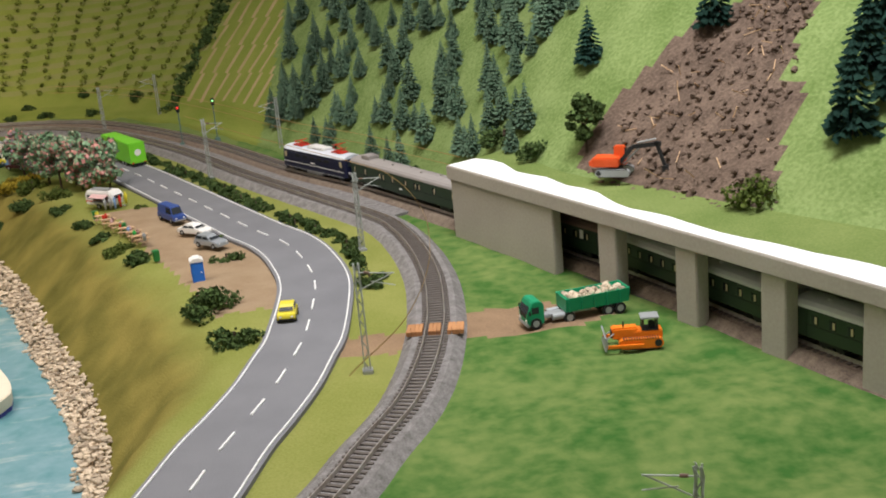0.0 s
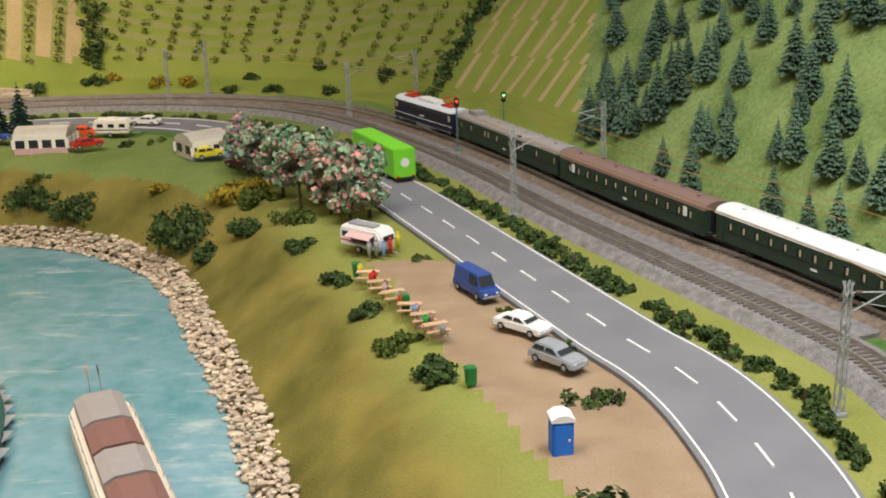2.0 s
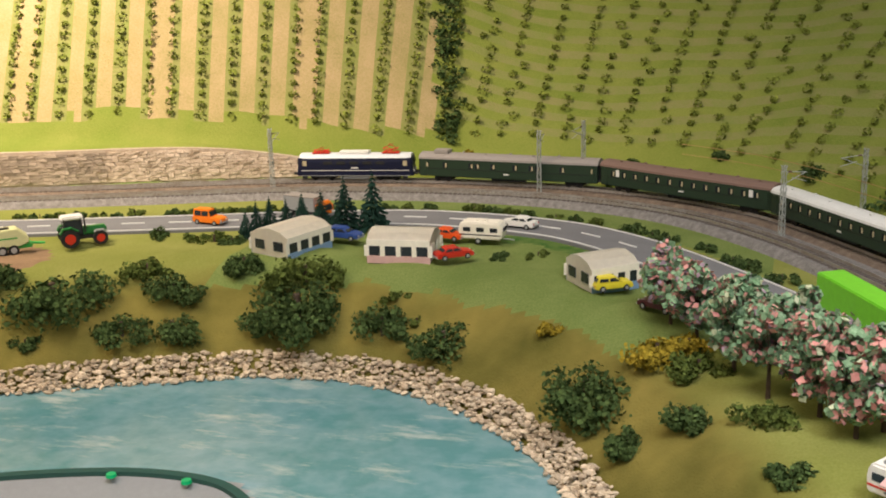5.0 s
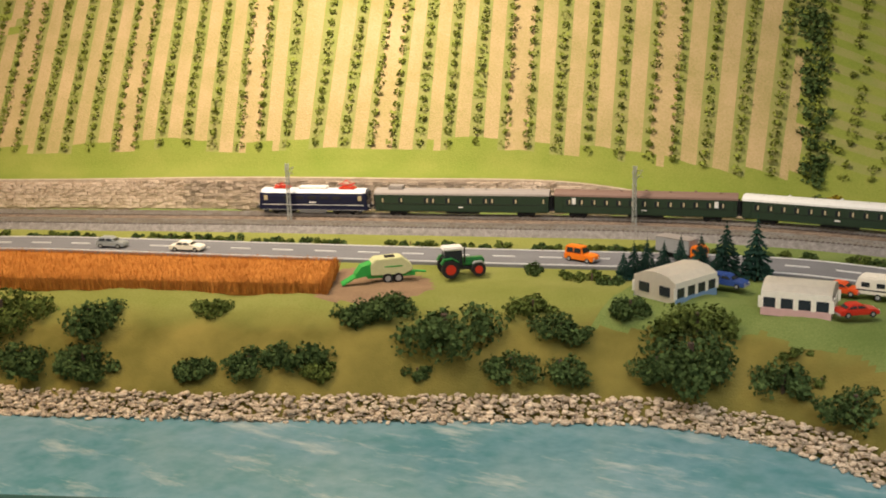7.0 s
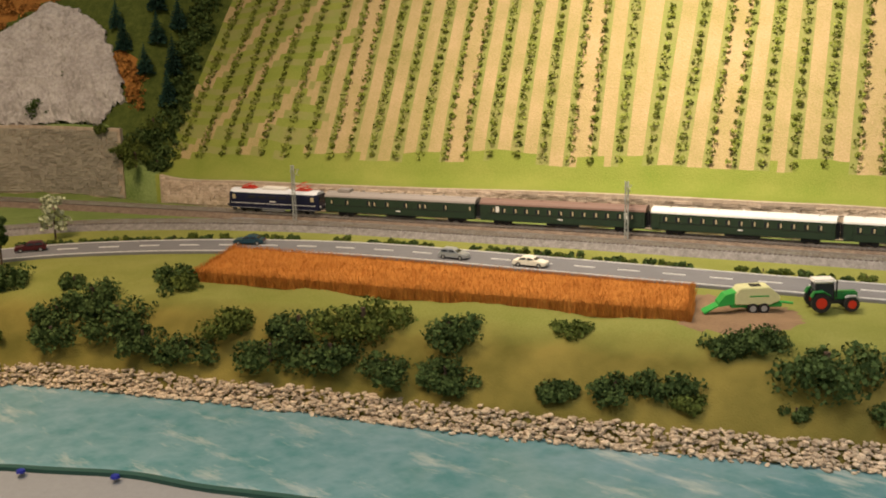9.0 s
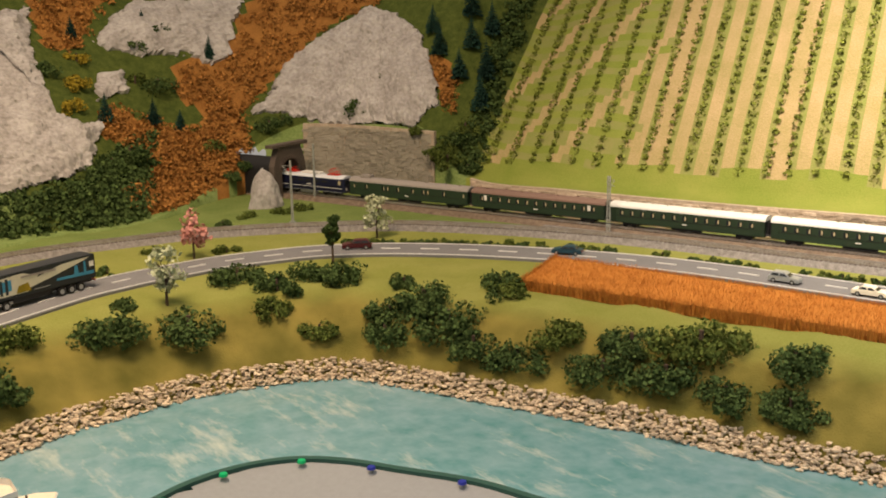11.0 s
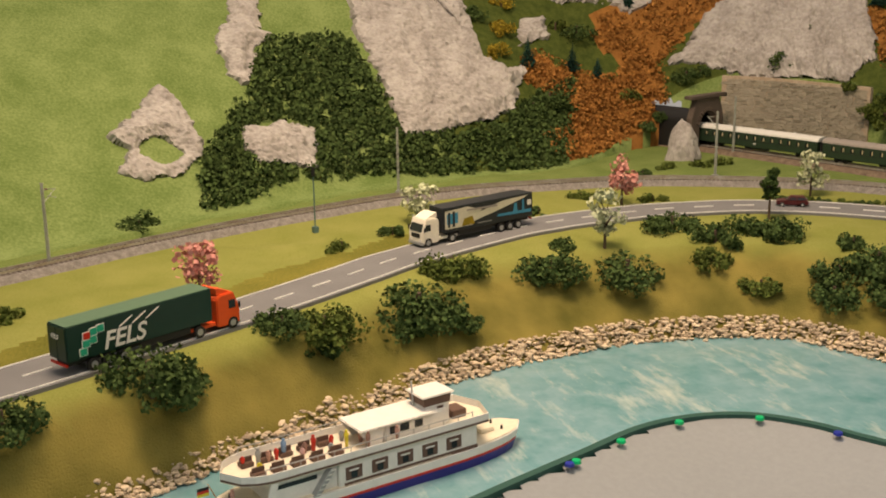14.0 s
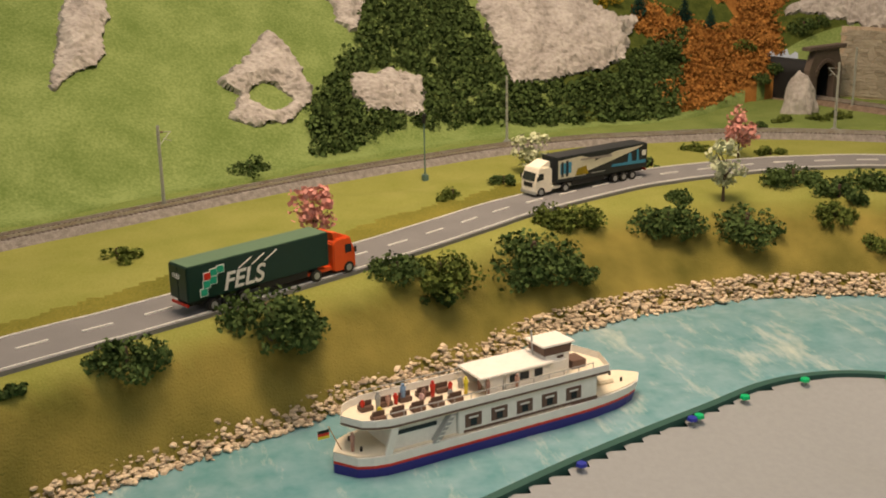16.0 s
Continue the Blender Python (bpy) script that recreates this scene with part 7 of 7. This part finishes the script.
def barge(x, y, yaw):
    t = thing("cargo_barge", "cream river barge with grey hatches and rusty brown hold", "barge")
    L, W = 0.42, 0.056
    part("hull", loft(B(), hull_rings(L, W, [(-0.006, 0.95, -0.004), (0.006, 1.0, 0.0)], 0.2, 0.1)), HULLBLUE, t, "dark lower hull")
    part("side", loft(B(), hull_rings(L, W, [(0.006, 1.0, 0.0), (0.022, 1.0, 0.006)], 0.2, 0.1)), DECK, t, "cream topsides")
    part("deck", loft(B(), hull_rings(L, W * 0.95, [(0.0222, 1, 0.004), (0.0228, 1, 0.004)], 0.2, 0.1)), DECK, t)
    for a, b, mt, nm in ((-0.185, -0.125, ROOFGREY, "cabin_roof"), (-0.12, -0.07, RUSTBROWN, "hatch_cover"), (-0.065, -0.015, ROOFGREY, "hatch_cover"), (-0.01, 0.04, RUSTBROWN, "hatch_cover"), (0.045, 0.085, ROOFGREY, "hatch_cover")):
        bm = extrude(B(), [(-0.021, 0.0225), (-0.021, 0.032), (-0.012, 0.0365), (0.012, 0.0365), (0.021, 0.032), (0.021, 0.0225)], a, b)
        for v in bm.verts:
            v.co.x, v.co.y = v.co.y, -v.co.x
        part(nm, bm, mt, t)
    part("bow_mast", cyl(B(), (0.145, 0, 0.022), (0.145, 0, 0.06), 0.0012, 8), DARKMETAL, t)
    for s in (-1, 1):
        part("flag_staff", cyl(B(), (-0.19, s * 0.005, 0.022), (-0.194, s * 0.005, 0.056), 0.0006, 6), GREY, t)
        part("flag", box(B(), -0.206, -0.194, s * 0.005 - 0.0003, s * 0.005 + 0.0003, 0.046, 0.055), HULLBLUE if s > 0 else ORANGE, t)
        bm = B()
        cyl(bm, (-0.17, s * W * 0.47, 0.028), (0.1, s * W * 0.47, 0.028), 0.0005, 5)
        for k in range(12):
            cyl(bm, (-0.17 + k * 0.0245, s * W * 0.47, 0.022), (-0.17 + k * 0.0245, s * W * 0.47, 0.028), 0.0004, 4)
        part("railing", bm, GREY, t)
    t.matrix_world = pose(x, y, WATERZ, 0, 0, yaw)


# ---- train ----
def bogie(t, x, wheels=2, wb=0.0145, frame_mat=None):
    b = part("bogie", box(B(), -wb * 0.95, wb * 0.95, -0.0115, 0.0115, 0.0035, 0.0075, 0.0006), frame_mat or BLACK, t, "black bogie")
    b.matrix_basis = pose(x, 0, 0)
    w = None
    for s in (-1, 1):
        for q in (-wb * 0.62, wb * 0.62):
            m = pose(q, s * 0.009, 0.0054)
            if w is None:
                w = part("wheel", cyl(B(), (0, -0.0012, 0), (0, 0.0012, 0), 0.0054, 16), DARKMETAL, b)
                w.matrix_basis = m
            else:
                again(w, m, b)


def coach(label, roof, length=0.283, windows=True, baggage=False, white_doors=False):
    t = thing("railway_coach", label, "coach", "coaches of the train")
    L, w = length / 2, 0.0162
    bm = box(B(), -L, L, -w, w, 0.0085, 0.036, 0.0008)
    b = part("body", bm, COACHGREEN, t, "dark green coach body")
    prof = [(-w * 1.02, 0.0355), (-w * 0.98, 0.0385), (-w * 0.78, 0.0415), (-w * 0.4, 0.0432), (0, 0.0437), (w * 0.4, 0.0432), (w * 0.78, 0.0415), (w * 0.98, 0.0385), (w * 1.02, 0.0355)]
    r = part("roof", loft(B(), [[(x, y, z) for y, z in prof] for x in (-L - 0.001, L + 0.001)]), roof, t)
    vent = None
    for k in range(7):
        m = pose(-L * 0.82 + k * L * 0.27, 0.004 * (-1) ** k, 0.043)
        if vent is None:
            vent = part("roof_vent", box(B(), -0.0022, 0.0022, -0.0015, 0.0015, 0, 0.0022, 0.0005), roof, r)
            vent.matrix_basis = m
        else:
            again(vent, m)
    if baggage:
        part("lookout_hood", box(B(), L * 0.68, L * 0.85, -0.009, 0.009, 0.0425, 0.0485, 0.0008), roof, r)
    win = None
    xs_ = np.linspace(-L * 0.84, L * 0.84, 13) if not baggage else [-L * 0.93, -L * 0.62, -L * 0.35, -L * 0.28, -L * 0.1, L * 0.15, L * 0.33, L * 0.4, L * 0.7, L * 0.92]
    for x in xs_:
        for s in (-1, 1):
            m = pose(x, s * w, 0.0225)
            if win is None:
                win = part("window", box(B(), -0.0038, 0.0038, -0.0004, 0.0004, 0, 0.0085, 0.0003), GLASS, b, "framed coach window")
                cur = part("curtain", box(B(), -0.0028, -0.0004, -0.0006, 0.0006, 0.001, 0.0075), PALEGLASS, win, "pale drawn curtain")
                win.matrix_basis = m
            else:
                again(cur, pose(0, 0, 0), again(win, m))
    for s in (-1, 1):
        for e in (-1, 1):
            part("door", box(B(), e * L * 0.935 - 0.0045, e * L * 0.935 + 0.0045, s * w - 0.0005, s * w + 0.0005, 0.0115, 0.034, 0.0003), COACHGREEN if not white_doors else COACHGREEN, b)
            if white_doors:
                part("door_notice", box(B(), e * L * 0.78 - 0.003, e * L * 0.78 + 0.003, s * w - 0.0007, s * w + 0.0007, 0.023, 0.033, 0.0003), WHITE, b, "white panel")
        part("waist_line", box(B(), -L, L, s * w - 0.0003, s * w + 0.0003, 0.0205, 0.0211), BLACK, b)
        part("lettering_bar", box(B(), -0.004, 0.004, s * w - 0.0004, s * w + 0.0004, 0.015, 0.017), WHITE, b)
        part("battery_box", box(B(), -0.03, 0.025, s * 0.0095 - 0.003, s * 0.0095 + 0.003, 0.0045, 0.0086, 0.0005), BLACK, t)
    for e in (-1, 1):
        part("gangway", box(B(), e * L - 0.004, e * (L + 0.004) + 0.001 * e, -0.007, 0.007, 0.0095, 0.0335, 0.0008) if e > 0 else box(B(), -L - 0.005, -L + 0.004, -0.007, 0.007, 0.0095, 0.0335, 0.0008), BLACK, t, "black gangway bellows")
        for s in (-1, 1):
            part("buffer", cyl(B(), (e * L, s * 0.0095, 0.0115), (e * (L + 0.0048), s * 0.0095, 0.0115), 0.0018, 10), DARKMETAL, t)
        bogie(t, e * L * 0.74)
    return t


def loco():
    t = thing("electric_locomotive", "dark blue electric locomotive with silver roof and red pantographs", "locomotive")
    L, w = 0.0935, 0.0172
    sec = [(-w, 0.0085), (-w, 0.031), (-w * 0.93, 0.037), (w * 0.93, 0.037), (w, 0.031), (w, 0.0085)]
    rings = []
    for x, k, top in ((-L, 0.86, 0.88), (-L * 0.965, 0.96, 0.97), (-L * 0.9, 1, 1), (L * 0.9, 1, 1), (L * 0.965, 0.96, 0.97), (L, 0.86, 0.88)):
        rings.append([(x * (1 if z < 0.03 else (0.975 if abs(x) > L * 0.95 else 1)), y * k, z) for y, z in sec])
    b = part("body", loft(B(), rings), NAVY, t, "dark blue painted body")
    rf = part("roof", loft(B(), [[(x, y * k, z) for y, z in ((-w * 0.98, 0.0365), (-w * 0.8, 0.04), (-w * 0.4, 0.0418), (w * 0.4, 0.0418), (w * 0.8, 0.04), (w * 0.98, 0.0365))] for x, k in ((-L * 0.955, 0.88), (-L * 0.88, 1), (L * 0.88, 1), (L * 0.955, 0.88))]), LOCOWHITE, t, "silver-white roof")
    part("roof_hood", box(B(), -0.022, 0.026, -0.009, 0.009, 0.0415, 0.0458, 0.001), WHITE, rf)
    for s in (-1, 1):
        part("silver_line", box(B(), -L * 0.93, L * 0.93, s * w - 0.0003, s * w + 0.0003, 0.0168, 0.0177), WHITE, b)
        part("skirt_line", box(B(), -L * 0.93, L * 0.93, s * w - 0.0003, s * w + 0.0003, 0.0085, 0.0093), GREY, b)
        for e in (-1, 1):
            part("cab_window", box(B(), e * L * 0.86 - 0.0032, e * L * 0.86 + 0.0032, s * w - 0.0004, s * w + 0.0004, 0.0245, 0.0325, 0.0003), PALEGLASS, b)
            part("cab_steps", box(B(), e * L * 0.86 - 0.004, e * L * 0.86 + 0.004, s * w * 0.98 - 0.0012, s * w * 0.98 + 0.0012, 0.0035, 0.0085, 0.0003), BLACK, t)
        for k in range(5):
            part("vent_grille", box(B(), -0.048 + 0.021 * k, -0.034 + 0.021 * k, s * w - 0.0004, s * w + 0.0004, 0.0268, 0.0318, 0.0002), DARKMETAL, b)
        part("number_bar", box(B(), -0.006, 0.006, s * w - 0.0005, s * w + 0.0005, 0.0205, 0.0225), WHITE, b)
        part("equipment_box", box(B(), -0.022, 0.024, s * 0.0125 - 0.0025, s * 0.0125 + 0.0025, 0.003, 0.009, 0.0006), GREY, t)
    for e in (-1, 1):
        for s in (-1, 1):
            wn = part("front_window", box(B(), e * L * 0.985 - 0.0012, e * L * 0.985 + 0.0012, s * 0.0065 - 0.005, s * 0.0065 + 0.005, 0.0255, 0.033, 0.0004), GLASS, b)
            part("lamp", cyl(B(), (e * L * 0.985, s * 0.0105, 0.0155), (e * L * 1.008, s * 0.0105, 0.0155), 0.0019, 12), WHITE, b)
            part("buffer", cyl(B(), (e * L, s * 0.0095, 0.0115), (e * (L + 0.006), s * 0.0095, 0.0115), 0.0021, 10), DARKMETAL, t)
        part("buffer_beam", box(B(), min(e * L, e * L * 0.97), max(e * L, e * L * 0.97), -0.0145, 0.0145, 0.0085, 0.0135, 0.0005), BLACK, t)
        p = part("pantograph", box(B(), -0.014, 0.014, -0.0085, 0.0085, 0.0425, 0.0434, 0.0003), RED, t, "red folded pantograph")
        p.matrix_basis = pose(e * L * 0.6, 0, 0)
        up = 0.0065 if e > 0 else 0.012
        for s in (-1, 1):
            part("pantograph_arm", cyl(B(), (-0.012, s * 0.007, 0.0434), (0.012, s * 0.005, 0.0434 + up * 0.55), 0.0006, 6), RED, p)
            part("pantograph_arm", cyl(B(), (0.012, s * 0.007, 0.0434), (-0.012, s * 0.005, 0.0434 + up * 0.55), 0.0006, 6), RED, p)
            part("pantograph_arm", cyl(B(), (0.012 * s, 0.004, 0.0434 + up * 0.55), (0.0, 0.003, 0.0434 + up), 0.0005, 6), RED, p)
            part("contact_strip", box(B(), s * 0.002 - 0.0005, s * 0.002 + 0.0005, -0.011, 0.011, 0.0434 + up, 0.0441 + up, 0.0002), RED, p)
            part("insulator", cyl(B(), (s * 0.011, 0.006, 0.04), (s * 0.011, 0.006, 0.0428), 0.0012, 8), BOATBROWN, p)
        bogie(t, e * L * 0.56, 2, 0.0215)
    return t


# ---- things in their places ----
def heading(line, x, y):
    d = np.hypot(line[:, 0] - x, line[:, 1] - y)
    i = min(max(int(d.argmin()), 2), len(line) - 3)
    e = line[i + 2] - line[i - 2]
    return math.degrees(math.atan2(e[1], e[0]))


car(0.712, 0.283, heading(ROAD, 0.712, 0.283) + 180, YELLOW, "small yellow and red two-seater car on the road", "smart", 0.032)
car(0.58, 0.677, -40, WHITE, "white saloon car on the gravel car park", "sedan", 0.052, 0.0)
car(0.607, 0.606, -44, SILVER, "silver grey hatchback on the gravel car park", "hatch", 0.048, 0.0)
car(0.538, 0.773, -58, BLUE, "blue delivery van on the gravel car park", "van", 0.056, 0.0)
car(-0.455, 1.543, -10, ORANGE, "orange boxy off-road car on the road", "jeep", 0.048)
car(-0.236, 1.502, -8, BLUE, "dark blue estate car beside the camp", "hatch", 0.05)
car(-0.068, 1.442, 38, RED, "bright red sports car beside a tent", "sedan", 0.048)
car(-0.102, 1.527, -8, REDORANGE, "red open car behind a tent", "sedan", 0.045)
car(0.14, 1.357, 30, YELLOW, "yellow rounded small car beside a tent", "hatch", 0.044)
car(-0.026, 1.605, heading(ROAD, -0.026, 1.605), WHITE, "white low car on the road", "sedan", 0.05)
car(0.2, 1.297, 150, MAROON, "dark maroon car under the trees", "sedan", 0.046)
car(-1.474, 1.2, heading(ROAD, -1.474, 1.2), TEAL, "dark teal saloon car on the road", "sedan", 0.052)
car(-1.136, 1.327, heading(ROAD, -1.136, 1.327) + 180, SILVER, "silver compact car on the road", "hatch", 0.046)
car(-1.012, 1.358, heading(ROAD, -1.012, 1.358) + 180, CREAM, "cream saloon car on the road", "sedan", 0.052)
car(-1.728, 0.95, heading(ROAD, -1.728, 0.95), MAROON, "dark maroon estate car on the road", "hatch", 0.05)
semi(-1.377, -0.081, 120.6, REDORANGE, TRAILERGREEN, TRAILERTOP, "red truck with a dark green lettered box trailer", "fels", 1.16)
semi(-1.73, 0.406, -69, CREAM, TRAILERBLACK, TRAILERBLACK, "cream truck with a black airbrushed box trailer", "art", 1.13)
box_lorry(0.366, 1.326, 118)
camp_lorry(-0.335, 1.612, -14)
dump_truck(1.0, 0.188, 190)
bulldozer(1.042, 0.096, 172)
excavator(1.088, 0.335, 0.103, -28)
tractor(-0.583, 1.412, 43)
baler(-0.646, 1.354, 43)
caravan(0.42, 0.916, -36, "white snack caravan with a pink awning flap", True)
caravan(-0.056, 1.533, -2, "cream touring caravan on the camp lawn")
awning_tent(-0.288, 1.452, 70, BLUETRIM, "cream awning tent with blue hem on the lawn", 0.08, 0.065)
awning_tent(-0.135, 1.451, 5, PINKTRIM, "cream awning tent with pink hem on the lawn", 0.08, 0.056)
awning_tent(0.124, 1.388, 40, BLUETRIM, "cream awning tent with pale blue hem on the lawn", 0.06, 0.058)
for k, (x, y) in enumerate([(0.432, 0.812), (0.446, 0.784), (0.462, 0.755), (0.48, 0.722), (0.494, 0.697), (0.506, 0.672)]):
    picnic(x, y, 0 + 12 * (k % 3))
    figure(x - 0.009, y + 0.011, 0.003, (YELLOW, RED, PINKTRIM, RED, BLUETRIM, BALERGREEN)[k], True, k * 70)
    figure(x + 0.007, y - 0.01, 0.003, (RED, FIGURE, GREY, PINKTRIM, FIGURE, GREY)[k], True, k * 40)
for k, (x, y) in enumerate([(0.432, 0.888), (0.44, 0.884), (0.446, 0.895), (0.452, 0.914), (0.425, 0.884)]):
    figure(x, y, 0.0, (GREY, BLUETRIM, RED, YELLOW, GREY)[k], False, k * 60)
toilet(0.603, 0.456, 10)
bin_(0.539, 0.572, TRACGREEN, "green wheeled waste bin on the gravel")
bin_(0.419, 0.83, TRACGREEN, "green waste bin beside the picnic tables")
bin_(0.474, 0.736, TRACGREEN, "green waste bin between the picnic tables")
passenger_ship(-1.184, 0.115, 106.5)
barge(0.28, 0.533, -62.5)

# ---- the train on the outer track ----
TRAIN = [(loco(), 0.0, 0.187)]
TRAIN.append((coach("dark green baggage coach with a grey-brown roof", ROOFGREY, 0.283, baggage=True), 0.2, 0.283))
TRAIN.append((coach("dark green passenger coach with a brown roof", ROOFBROWN, 0.281, white_doors=True), 0.493, 0.281))
TRAIN.append((coach("dark green passenger coach with a white roof", ROOFWHITE, 0.281), 0.785, 0.281))
TRAIN.append((coach("dark green passenger coach with a white roof", ROOFWHITE, 0.281), 1.077, 0.281))
TRAIN.append((coach("dark green passenger coach with a grey roof", ROOFGREY, 0.281), 1.369, 0.281))


def motions():
    """The train rolls along the outer track; places are lengths of its front along the line."""
    times = [0, 1, 2.5, 3, 5.5, 7, 8.5, 11, 12, 13.5, 16]
    lengths = [4.075, 4.41, 4.875, 5.025, 5.815, 6.315, 6.845, 7.65, 8.0, 8.53, 9.43]
    for ob, back, length in TRAIN:
        rows = []
        for k in range(33):
            t = k * 0.5
            s = float(np.interp(t, times, lengths)) - back
            a, _ = along(OUTER, s - length * 0.13)
            b, _ = along(OUTER, s - length * 0.87)
            c = (a + b) / 2
            rows.append((t, pose(c[0], c[1], 0.0085, 0, 0, math.degrees(math.atan2(a[1] - b[1], a[0] - b[0])))))
        walk(ob, rows)


motions()
